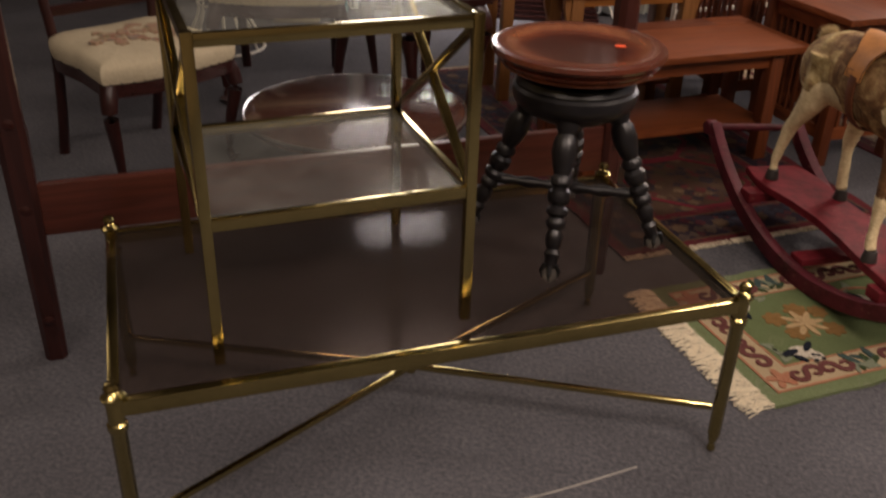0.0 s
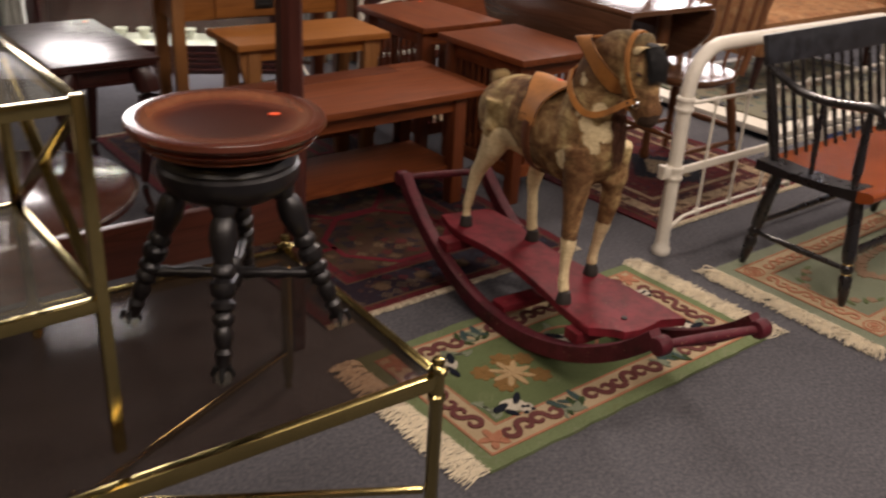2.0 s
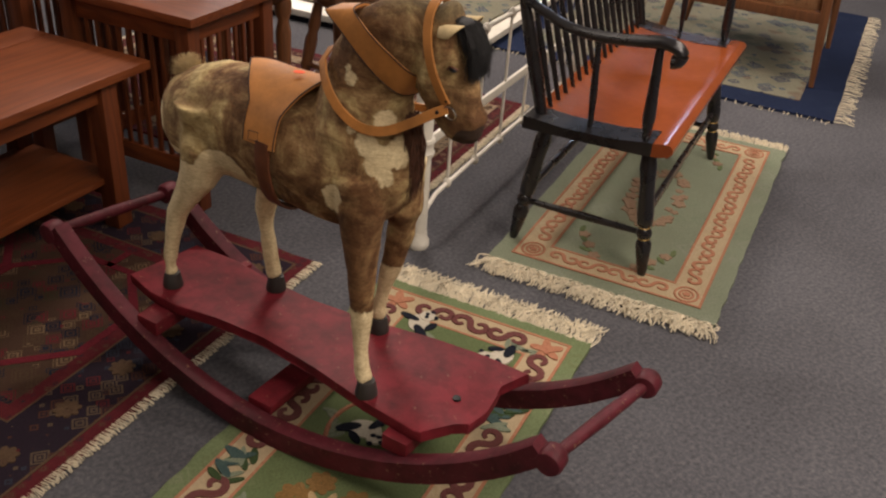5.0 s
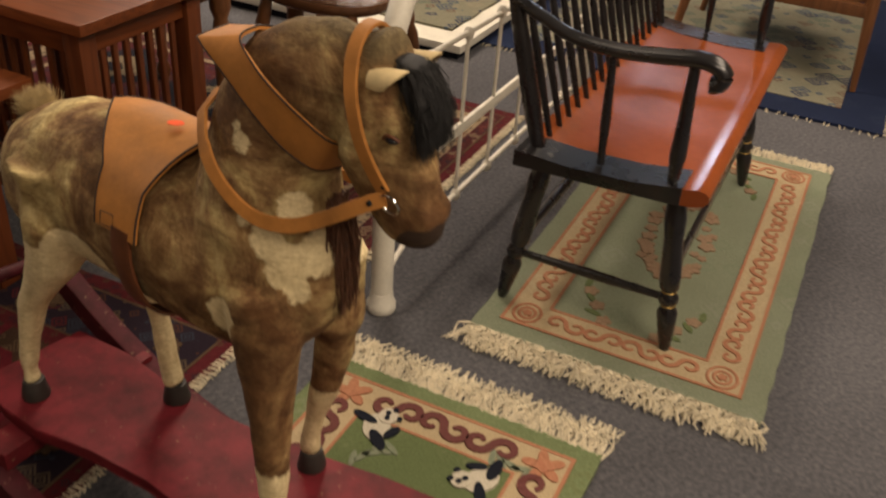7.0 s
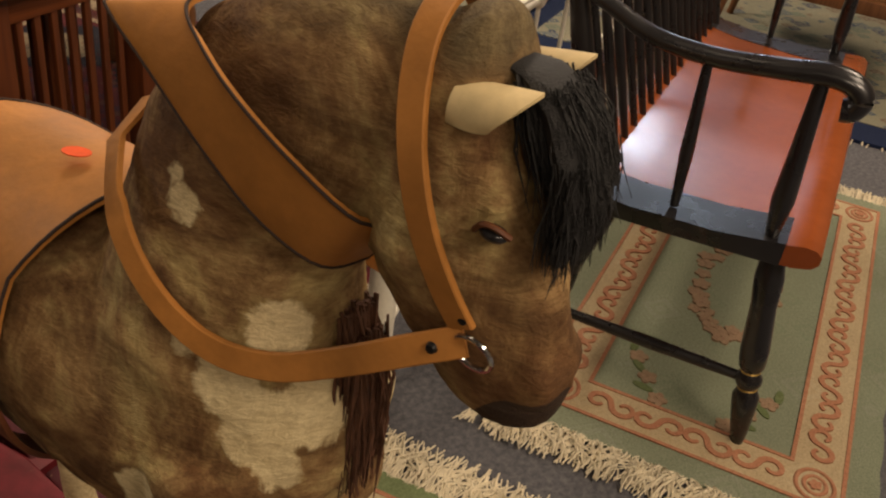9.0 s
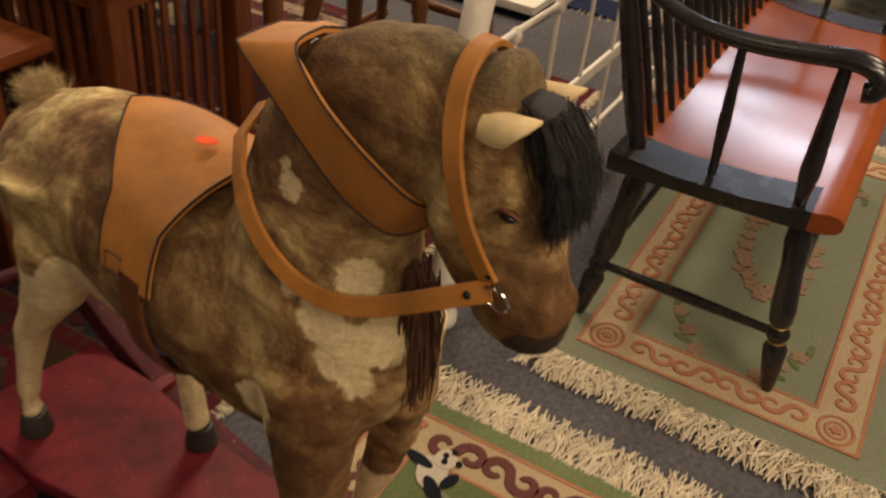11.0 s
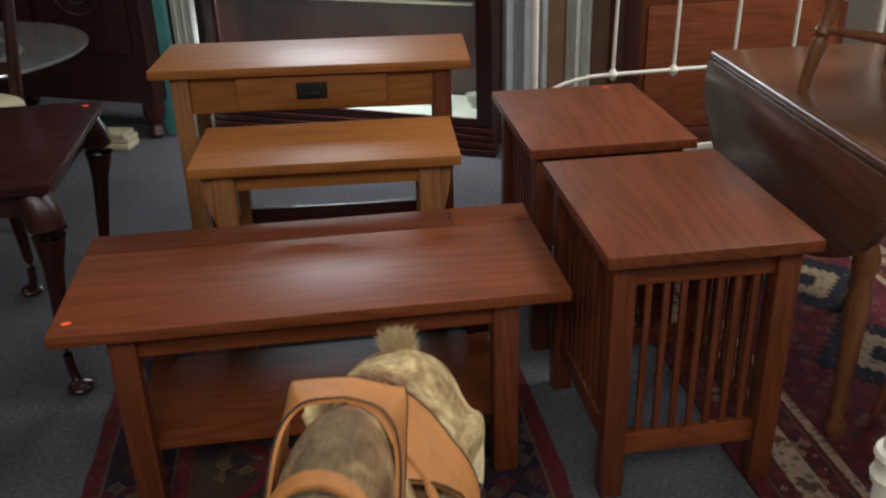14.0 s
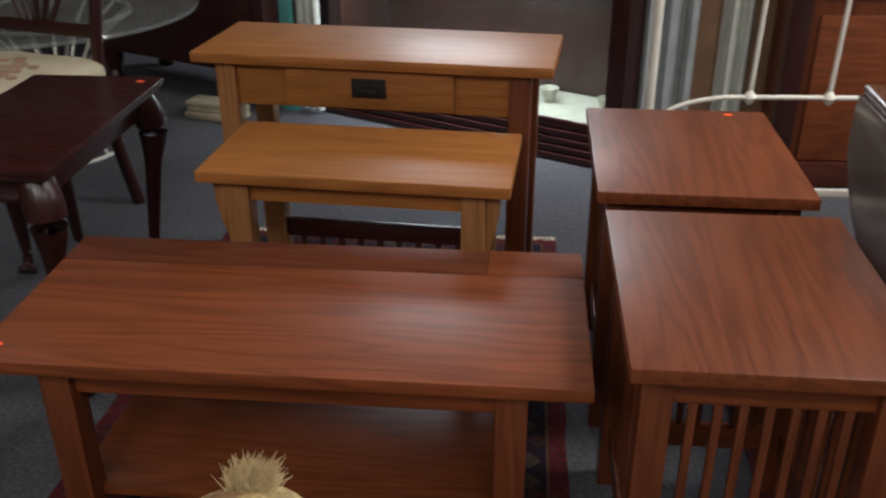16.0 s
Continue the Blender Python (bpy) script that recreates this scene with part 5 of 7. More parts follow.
def rocking_horse():
    def hp(name, bm, material, parent, label="", kind=""):
        """A part of the horse itself, which stands slightly askew on its plank."""
        for v in bm.verts:
            v.co.y += (0.024 - 0.084 * (v.co.x - 0.10)) * min(1, max(0, (v.co.z - 0.20) / 0.34))
        return part(name, bm, material, parent, label, kind=kind)
    t = thing("rocking_horse", 1.9425, 3.234, 0.011, -66, "hide-covered pinto rocking horse on worn red rockers", "rocking horse")
    y, z = Vector((0, 1, 0)), Vector((0, 0, 1))
    bm = bmesh.new()
    loft(bm, [oval((x, 0, zc), hw, hh, y, z) for x, zc, hh, hw in BODY])
    for chain in (NECK, HEAD):
        rings = []
        for i, (c, ra, rb) in enumerate(chain):
            d = (Vector(chain[min(i + 1, len(chain) - 1)][0]) - Vector(chain[max(i - 1, 0)][0])).normalized()
            rings.append(oval(c, ra, rb, y, d.cross(y)))
        loft(bm, rings)
    for leg in LEGS:
        tube(bm, [Vector(p) - Vector((0, 0, 0.011)) for p, r in leg], [r for p, r in leg], 14)
    # nostril pads, cheeks and brow
    for s in (-1, 1):
        for c, r in (((0.305, s * 0.017, 0.738), 0.013), ((0.228, s * 0.022, 0.795), 0.029), ((0.270, s * 0.031, 0.834), 0.010)):
            bmesh.ops.create_uvsphere(bm, u_segments=12, v_segments=8, radius=r, matrix=Matrix.Translation(c))
    bmesh.ops.recalc_face_normals(bm, faces=bm.faces)
    hide = hp("horse_body", bm, coat(), t, "pinto brown and white horse body")
    rm = hide.modifiers.new("blend", "REMESH")
    rm.mode, rm.voxel_size, rm.use_smooth_shade = "VOXEL", 0.006, True
    sm = hide.modifiers.new("soften", "SMOOTH")
    sm.factor, sm.iterations = 0.6, 9
    tex = bpy.data.textures.new("hide_lumps", "CLOUDS")
    tex.noise_scale = 0.02
    dm = hide.modifiers.new("lumps", "DISPLACE")
    dm.texture, dm.strength, dm.mid_level = tex, 0.0030, 0.5
    for leg in LEGS:
        (x, yy, zz), r = leg[-1]
        hp("hoof", lathe(bmesh.new(), [(0.021, 0.181), (0.022, 0.186), (0.0185, 0.206), (0.016, 0.216), (0.0, 0.217)], pose(x + 0.003, yy, -0.011), 16), HOOF, t, "dark hoof")
    # ears, eyes
    for s in (-1, 1):
        # a short curled hood of stiff hide, open below and to the front
        for name, shrink, material, label in (("ear", 0.0, EAR_HIDE, "pale leathery ear"), ("ear_lining", 0.0022, LEATHER_DK, "dark inside of the ear")):
            grid = []
            for k in range(9):
                f = k / 8
                row = []
                for q in range(17):
                    a = radians(-118 + 232 * q / 16)
                    reach = 0.023 + 0.018 * max(0, math.cos(a * 0.75)) ** 1.2
                    r = 0.0150 * (0.84 + 0.30 * f - 0.16 * f ** 3) - shrink
                    row.append(Vector((0.240 + (reach - shrink) * f, s * (0.027 + 0.002 * f + r * 0.95 * math.sin(a)), 0.872 + 0.003 * f + 0.002 * f ** 3 + r * math.cos(a))))
                grid.append(row)
            ob = hp(name, shell(bmesh.new(), grid, 0.0018 if not shrink else 0.0004), material, t if not shrink else ob, label)
        bm = bmesh.new()
        bmesh.ops.create_uvsphere(bm, u_segments=14, v_segments=10, radius=0.0064, matrix=Matrix.Translation((0.274, s * 0.0385, 0.824)) @ Matrix.Diagonal((1.2, 0.9, 0.62, 1)))
        eye = hp("eye", bm, EBONY, t, "dark glass eye")
        lid = smooth_path([(0.264, s * 0.0395, 0.822), (0.269, s * 0.0425, 0.8285), (0.276, s * 0.0425, 0.8295), (0.283, s * 0.0385, 0.825)], 4)
        hp("eyelid", tube(bmesh.new(), lid, 0.0016, 6), LEATHER_DK, eye, "dark stitched eyelid")
    bm = bmesh.new()
    lock = [((0.250, 0.893), 0.010, 0.005), ((0.268, 0.891), 0.017, 0.008), ((0.284, 0.880), 0.023, 0.010), ((0.295, 0.862), 0.027, 0.011), ((0.300, 0.843), 0.028, 0.009), ((0.302, 0.828), 0.026, 0.006), ((0.303, 0.820), 0.018, 0.003)]
    loft(bm, [oval((x, -0.003, zc), ra * 0.95, rb, y, (0.85, 0, 0.5)) for (x, zc), ra, rb in lock])
    hairs(bm, (0.276, -0.003, 0.888), (0.014, 0.018, 0.004), (0.55, 0, -1), 0.048, 800, 4, 0.0006, 0.22)
    hairs(bm, (0.299, -0.003, 0.850), (0.006, 0.027, 0.014), (0.10, 0, -1), 0.030, 1100, 14, 0.0005, 0.16)
    hp("forelock", bm, BLACK_HAIR, t, "black hair forelock", kind="stuff")
    bm = bmesh.new()
    hairs(bm, (-0.378, 0, 0.632), (0.012, 0.016, 0.008), (-0.45, 0, 1), 0.040, 900, 5, 0.0005, 0.50)
    hairs(bm, (-0.392, 0, 0.625), (0.010, 0.014, 0.010), (-1.0, 0, 0.5), 0.030, 500, 6, 0.0005, 0.55)
    hp("tail", bm, CREAM_FUR, t, "short cream tail tuft", kind="stuff")
    bm = bmesh.new()
    hairs(bm, (0.180, 0.004, 0.668), (0.008, 0.017, 0.030), (0.05, 0, -1), 0.075, 620, 7, 0.0013, 0.10)
    hairs(bm, (0.176, 0.0, 0.700), (0.004, 0.016, 0.012), (0.08, 0, -1), 0.055, 260, 8, 0.0013, 0.10)
    hp("chest_hair", bm, CHEST_HAIR, t, "dark brown chest hair", kind="stuff")
    # saddle: broad on the back, narrowing to a flap on each side
    grid = []
    for i in range(25):
        a = -78 + 156 * i / 24
        u = abs(a) / 78
        back = -0.205 + 0.070 * min(1, u * 1.7) + 0.016 * max(0, u - 0.6)
        front = 0.004 - 0.056 * min(1, u * 1.5) ** 0.9
        row = []
        for j in range(9):
            pts, _ = girdle(back + (front - back) * j / 8, a, a, 0.010, 1)
            row.append(pts[0] + Vector((0, 0, 0.020 * (j / 8) ** 3 * (1 - u) + 0.006 * (1 - j / 8) ** 2 * (1 - u))))
        grid.append(row)
    saddle = hp("saddle", shell(bmesh.new(), grid, 0.0045), LEATHER, t, "tan leather saddle pad")
    for j in (0, 8):
        hp("edge_binding", tube(bmesh.new(), [r[j] for r in grid], 0.0014, 6), STITCH, saddle, "dark rolled edge")
    for s in (-1, 1):
        mark = []
        for x, a in ((-0.112, 68), (-0.088, 67), (-0.086, 74), (-0.110, 75), (-0.112, 68)):
            pts, _ = girdle(x, s * a, s * a, 0.0165, 1)
            mark.append(pts[0])
        hp("stitched_square", tube(bmesh.new(), mark, 0.0008, 5), STITCH, saddle, "small square of dark stitching")
    sticker(t, -0.072, 0.026, 0.7192, 20, 0.020)
    pts, nor = girdle(-0.080, 74, 286, 0.006, 26)
    hp("girth_strap", ribbon(bmesh.new(), pts, 0.034, 0.004, nor), LEATHER_DK, t, "dark leather girth strap")
    # flat collar band laid round the neck, folded square where it stands proud at the crest
    low = [(0.180, 0.0, 0.746), (0.171, 0.034, 0.753), (0.140, 0.051, 0.775), (0.100, 0.054, 0.803), (0.060, 0.055, 0.836), (0.028, 0.054, 0.860), (0.021, 0.044, 0.863), (0.019, 0.0, 0.862)]
    top = [(0.206, 0.0, 0.785), (0.198, 0.038, 0.795), (0.160, 0.053, 0.822), (0.120, 0.055, 0.846), (0.092, 0.050, 0.864), (0.075, 0.040, 0.871), (0.069, 0.027, 0.874), (0.066, 0.0, 0.873)]
    def loop(edge):
        near = smooth_path([(x, -q, zc) for x, q, zc in edge], 5)
        return near + [Vector((p.x, -p.y * 0.86, p.z - 0.012 * min(1, -p.y / 0.04))) for p in near[-2::-1]]
    low, top = loop(low), loop(top)
    bulge = [0.0018 * (1 if abs(p.y) > 0.02 else 0) for p in low]
    grid = [low, [p.lerp(q, 0.5) + Vector((0, math.copysign(k, p.y), 0)) for p, q, k in zip(low, top, bulge)], top]
    collar = hp("collar", shell(bmesh.new(), grid, -0.0042), LEATHER, t, "wide tan leather collar")
    for edge in (low, top):
        hp("edge_binding", tube(bmesh.new(), edge, 0.0011, 6), STITCH, collar, "dark burnished edge")
    # reins from the bit round the base of the neck
    def strap(side):
        return smooth_path([(0.268, side * 0.036, 0.757), (0.245, side * 0.044, 0.744), (0.200, side * 0.052, 0.714), (0.160, side * 0.062, 0.694), (0.120, side * 0.070, 0.690), (0.085, side * 0.074, 0.704), (0.054, side * 0.071, 0.726), (0.030, side * 0.060, 0.748), (0.006, side * 0.036, 0.768)], 5)
    path = strap(-1) + [Vector((-0.004, 0, 0.778))] + strap(1)[::-1]
    nor = [Vector((-0.2 if p.x < 0.03 else 0.15, p.y * 18, 0.35)) for p in path]
    hp("rein", ribbon(bmesh.new(), path, 0.0165, 0.0035, nor), LEATHER, t, "tan leather rein")
    half = [(0.265, 0.035, 0.764), (0.254, 0.042, 0.787), (0.240, 0.045, 0.816), (0.229, 0.043, 0.846), (0.222, 0.037, 0.873), (0.218, 0.027, 0.895), (0.217, 0.014, 0.908)]
    head = smooth_path([(x, -q, zc) for x, q, zc in half] + [(0.217, 0, 0.912)] + [(x, q, zc) for x, q, zc in half[::-1]], 4)
    br = hp("bridle", ribbon(bmesh.new(), head, 0.0155, 0.0035, [Vector((0, p.y * 20, max(0, p.z - 0.85) * 14)) + Vector((0, 1e-4, 1e-4)) for p in head]), LEATHER, t, "tan leather bridle")
    for s in (-1, 1):
        bm = bmesh.new()
        ring = [Vector((0.273 + 0.0115 * math.cos(a), s * 0.037 + s * 0.004 * math.sin(a), 0.752 + 0.0115 * math.sin(a))) for a in (2 * math.pi * k / 20 for k in range(21))]
        tube(bm, ring, 0.0017, 8, up=(0, 1, 0))
        hp("bit_ring", bm, CHROME, br, "nickel bit ring")
        for rx, ry, rz in ((0.266, 0.0385, 0.771), (0.254, 0.0455, 0.7505)):
            hp("rivet", lathe(bmesh.new(), [(0, 0), (0.0035, 0.0), (0.0026, 0.0026), (0, 0.0034)], pose(rx, s * ry, rz, -90 * s, 0, 0), 10), IRON, br)
    # plank, rockers, bars
    plank = [(-0.485, -0.062), (-0.40, -0.085), (-0.32, -0.090), (-0.22, -0.072), (-0.10, -0.064), (0.04, -0.082), (0.18, -0.108), (0.30, -0.122), (0.315, -0.118), (0.350, -0.060), (0.375, -0.050), (0.385, 0.0), (0.378, 0.06), (0.368, 0.085), (0.400, 0.150), (0.30, 0.150), (0.18, 0.138), (0.04, 0.112), (-0.10, 0.096), (-0.22, 0.104), (-0.34, 0.122), (-0.46, 0.116)]
    part("plank", slab(bmesh.new(), plank, 0.148, 0.172, 0.003), RED_PAINT, t, "scuffed red standing plank")
    part("peg", lathe(bmesh.new(), [(0, 0.172), (0.008, 0.172), (0.008, 0.176), (0, 0.177)], pose(0.32, 0.0, 0), 12), IRON, t)
    R, L = 0.82, 0.60
    for s, off in ((-1, -0.03), (1, 0.03)):
        bm = bmesh.new()
        cols = []
        for k in range(29):
            x = -L + 2 * L * k / 28
            zz = R - math.sqrt(R * R - x * x)
            a = math.asin(x / R)
            hgt = 0.052 - 0.010 * abs(x / L)
            nx, nz = -math.sin(a), math.cos(a)
            yy = s * (0.158 - 0.018 * abs(x) / L) + 0.008
            cols.append([(x + off + nx * q * hgt, yy + e * 0.017, zz + nz * q * hgt) for e, q in ((-1, 0.03), (-0.8, 0), (0.8, 0), (1, 0.03), (1, 0.97), (0.8, 1), (-0.8, 1), (-1, 0.97))])
        loft(bm, cols)
        bmesh.ops.recalc_face_normals(bm, faces=bm.faces)
        rk = part("rocker", bm, MAROON_PAINT, t, "curved red rocker worn pale at the edges")
        for e in (-1, 1):
            part("scroll_end", lathe(bmesh.new(), [(0, -0.018), (0.022, -0.018), (0.025, -0.012), (0.025, 0.012), (0.022, 0.018), (0.010, 0.020), (0, 0.020)], pose(e * L + off, s * 0.140 + 0.008, 0.262, 90, 0, 0), 18), MAROON_PAINT, rk)
    for e in (-1, 1):
        part("cross_bar", turned(bmesh.new(), (e * L - 0.03, -0.128, 0.262), (e * L + 0.03, 0.144, 0.262), [(0.011, 0), (0.013, 0.5), (0.011, 1)], 12), MAROON_PAINT, t)
    for x in (-0.36, 0.27):
        part("bearer", boxes(((x, 0.012, 0.130), (0.055, 0.300, 0.034), 0.003)), RED_PAINT, t)
    part("bearer", boxes(((-0.06, 0.012, 0.055), (0.060, 0.285, 0.022), 0.003)), RED_PAINT, t)
    return t


rocking_horse()


# ---- white iron bed end ----
def white_bed():
    t = thing("iron_bed_end", 2.494, 3.703, 0, 28.5, "cream painted iron bed end with thin spindles", "bed end")
    W, top, r = 1.27, 0.735, 0.024
    pts = [(0, 0, 0.03), (0, 0, 0.56), (0.006, 0, 0.61)] + [(0.145 - 0.139 * math.cos(a), 0, 0.60 + (top - 0.60) * math.sin(a)) for a in (radians(18), radians(40), radians(62), radians(80))] + [(0.18, 0, top)]
    full = pts + [(W - x, y, z) for x, y, z in pts[::-1]]
    part("arched_tube", tube(bmesh.new(), full, r, 18, up=(0, 1, 0)), WHITE_PAINT, t)
    for x in (0, W):
        part("foot", lathe(bmesh.new(), [(0.030, 0), (0.033, 0.006), (0.033, 0.020), (0.027, 0.030), (0.025, 0.05), (0, 0.05)], pose(x, 0, 0), 20), WHITE_PAINT, t)
        for z in (0.306, 0.547):
            part("collar", lathe(bmesh.new(), [(0.024, -0.026), (0.030, -0.024), (0.032, -0.014), (0.028, -0.008), (0.028, 0.010), (0.032, 0.016), (0.030, 0.024), (0.024, 0.026)], pose(x, 0, z), 20), WHITE_PAINT, t)
        s = -1 if x == 0 else 1
        part("rail_hook", boxes(((x + s * 0.048, 0, 0.312), (0.045, 0.024, 0.036), 0.004), ((x + s * 0.062, 0, 0.328), (0.018, 0.030, 0.030), 0.005)), WHITE_PAINT, t)
    part("thin_rail", tube(bmesh.new(), [(0.02, 0, 0.545), (W / 2, 0, 0.530), (W - 0.02, 0, 0.545)], 0.0065, 10), WHITE_PAINT, t)
    part("flat_rail", boxes(((W / 2, 0, 0.306), (W - 0.05, 0.010, 0.028), 0.003)), WHITE_PAINT, t)
    low = smooth_path([(0.015, 0, 0.045), (0.03, 0, 0.085), (0.075, 0, 0.112), (0.16, 0, 0.125), (W / 2, 0, 0.13), (W - 0.16, 0, 0.125), (W - 0.075, 0, 0.112), (W - 0.03, 0, 0.085), (W - 0.015, 0, 0.045)], 4)
    part("bottom_rail", tube(bmesh.new(), low, 0.0065, 10), WHITE_PAINT, t)
    n = 6
    for k in range(n):
        x = 0.17 + (W - 0.34) * k / (n - 1)
        part("spindle", tube(bmesh.new(), [(x, 0, 0.125), (x, 0, 0.54)], 0.0048, 8), WHITE_PAINT, t)
        for z in (0.126, 0.534):
            part("cast_knot", lathe(bmesh.new(), [(0.004, -0.016), (0.010, -0.010), (0.013, 0), (0.010, 0.010), (0.004, 0.016)], pose(x, 0, z), 12), WHITE_PAINT, t)
    return t


white_bed()


# ---- black bench ----
def black_bench():
    t = thing("settee_bench", 3.2375, 3.650, 0.0, 29, "black painted spindle-back bench with reddish plank seat", "bench")
    h, xa, xb = 0.392, -0.472, 0.565
    # plank seat with a rolled front edge, its ends painted black behind the roll
    prof = [(-0.196, h - 0.026), (-0.205, h - 0.016), (-0.205, h - 0.004), (-0.196, h + 0.005), (-0.180, h + 0.007), (-0.155, h + 0.003), (-0.05, h - 0.006), (0.08, h - 0.004), (0.15, h + 0.004), (0.185, h + 0.006), (0.185, h - 0.024), (0.0, h - 0.030), (-0.17, h - 0.032)]
    def plank(x0, x1, outline, skew):
        bm = bmesh.new()
        loft(bm, [[Vector((x - skew(x) * y, y, z)) for y, z in outline] for x in (x0, x1)])
        bmesh.ops.recalc_face_normals(bm, faces=bm.faces)
        return bm
    lean_in = lambda x: 0.10 if x < 0 else -0.10
    seat = part("seat", plank(xa, xb, prof, lean_in), SEATWOOD, t, "reddish varnished plank seat")
    cap = [(-0.152, h + 0.0045), (-0.05, h - 0.0045), (0.08, h - 0.0025), (0.15, h + 0.0055), (0.187, h + 0.0075), (0.187, h - 0.0255), (0.0, h - 0.0315), (-0.152, h - 0.0335)]
    for x0, x1 in ((xa - 0.002, xa + 0.092), (xb - 0.092, xb + 0.002)):
        part("seat_end", plank(x0, x1, cap, lean_in), EBONY, seat, "black painted seat end")
    leg = [(0.010, 0), (0.014, 0.05), (0.019, 0.16), (0.022, 0.26), (0.015, 0.30), (0.021, 0.33), (0.021, 0.36), (0.015, 0.39), (0.021, 0.42), (0.023, 0.50), (0.020, 0.72), (0.023, 0.86), (0.019, 0.94), (0.014, 1.0)]
    for sx, fx, tx in ((-1, -0.447, -0.420), (1, 0.430, 0.405)):
        for sy in (-1, 1):
            foot, top = (fx, sy * 0.190, 0.011), (tx, sy * 0.140, h - 0.026)
            g = part("leg", turned(bmesh.new(), foot, top, leg, 18), EBONY, t)
            if sy < 0:
                for f in (0.300, 0.390):
                    a, b = Vector(foot).lerp(Vector(top), f - 0.005), Vector(foot).lerp(Vector(top), f + 0.005)
                    part("gilt_ring", turned(bmesh.new(), a, b, [(0.0158, 0), (0.0168, 0.5), (0.0158, 1)], 16), GILT, g, "thin gilt ring")
        sxx = (fx + tx) / 2
        part("side_stretcher", turned(bmesh.new(), (sxx, -0.170, 0.13), (sxx, 0.170, 0.13), [(0.008, 0), (0.0115, 0.5), (0.008, 1)], 12), EBONY, t)
    part("long_stretcher", boxes(((-0.008, -0.166, 0.185), (0.83, 0.014, 0.028), 0.004)), EBONY, t)
    part("long_stretcher", turned(bmesh.new(), (-0.43, 0.166, 0.17), (0.415, 0.166, 0.17), [(0.010, 0), (0.014, 0.5), (0.010, 1)], 12), EBONY, t)
    # back
    lean = lambda z: 0.155 + (z - h) * 0.28
    mid = (xa + xb) / 2
    part("crest_rail", boxes(((mid, lean(0.742), 0.742), (1.02, 0.020, 0.098), 0.006, (-15, 0, 0))), EBONY_BLUE, t, "black crest rail with faded stencil")
    for x0, x1 in ((xa + 0.035, xa + 0.030), (xb - 0.035, xb - 0.030)):
        part("back_post", turned(bmesh.new(), (x0, lean(h), h), (x1, lean(0.70), 0.70), [(0.015, 0), (0.019, 0.3), (0.017, 0.7), (0.013, 1)], 14), EBONY, t)
    for k in range(15):
        x = mid - 0.425 + 0.85 * k / 14
        part("back_spindle", turned(bmesh.new(), (x, lean(h) - 0.004, h), (x, lean(0.70), 0.70), [(0.006, 0), (0.0095, 0.45), (0.006, 1)], 10), EBONY, t)
    # arms sweep down from the back posts to a rolled knuckle
    for x, sx in ((xa + 0.030, -1), (xb - 0.030, 1)):
        arm = smooth_path([(x, lean(0.69), 0.690), (x + sx * 0.002, 0.185, 0.668), (x + sx * 0.004, 0.11, 0.640), (x + sx * 0.006, 0.02, 0.634), (x + sx * 0.004, -0.07, 0.642), (x, -0.125, 0.648), (x, -0.158, 0.644), (x, -0.176, 0.628), (x, -0.170, 0.610), (x, -0.156, 0.606)], 5)
        part("arm", tube(bmesh.new(), arm, [0.014 + 0.007 * min(1, k / 25) for k in range(len(arm))], 14, 0.78), EBONY, t)
        part("arm_post", turned(bmesh.new(), (x + 0.004, -0.128, h), (x, -0.122, 0.640), [(0.010, 0), (0.017, 0.25), (0.0135, 0.6), (0.010, 1)], 14), EBONY, t)
        part("arm_spindle", turned(bmesh.new(), (x + 0.004, 0.020, h), (x + sx * 0.004, 0.030, 0.634), [(0.007, 0), (0.0105, 0.4), (0.007, 1)], 12), EBONY, t)
    return t


GILT = plain("gilt_line", (0.45, 0.30, 0.08), 0.4, 0.6)
EBONY_BLUE = plain("faded_black_paint", (0.020, 0.022, 0.028), 0.4, vary=0.5, scale=25)
black_bench()


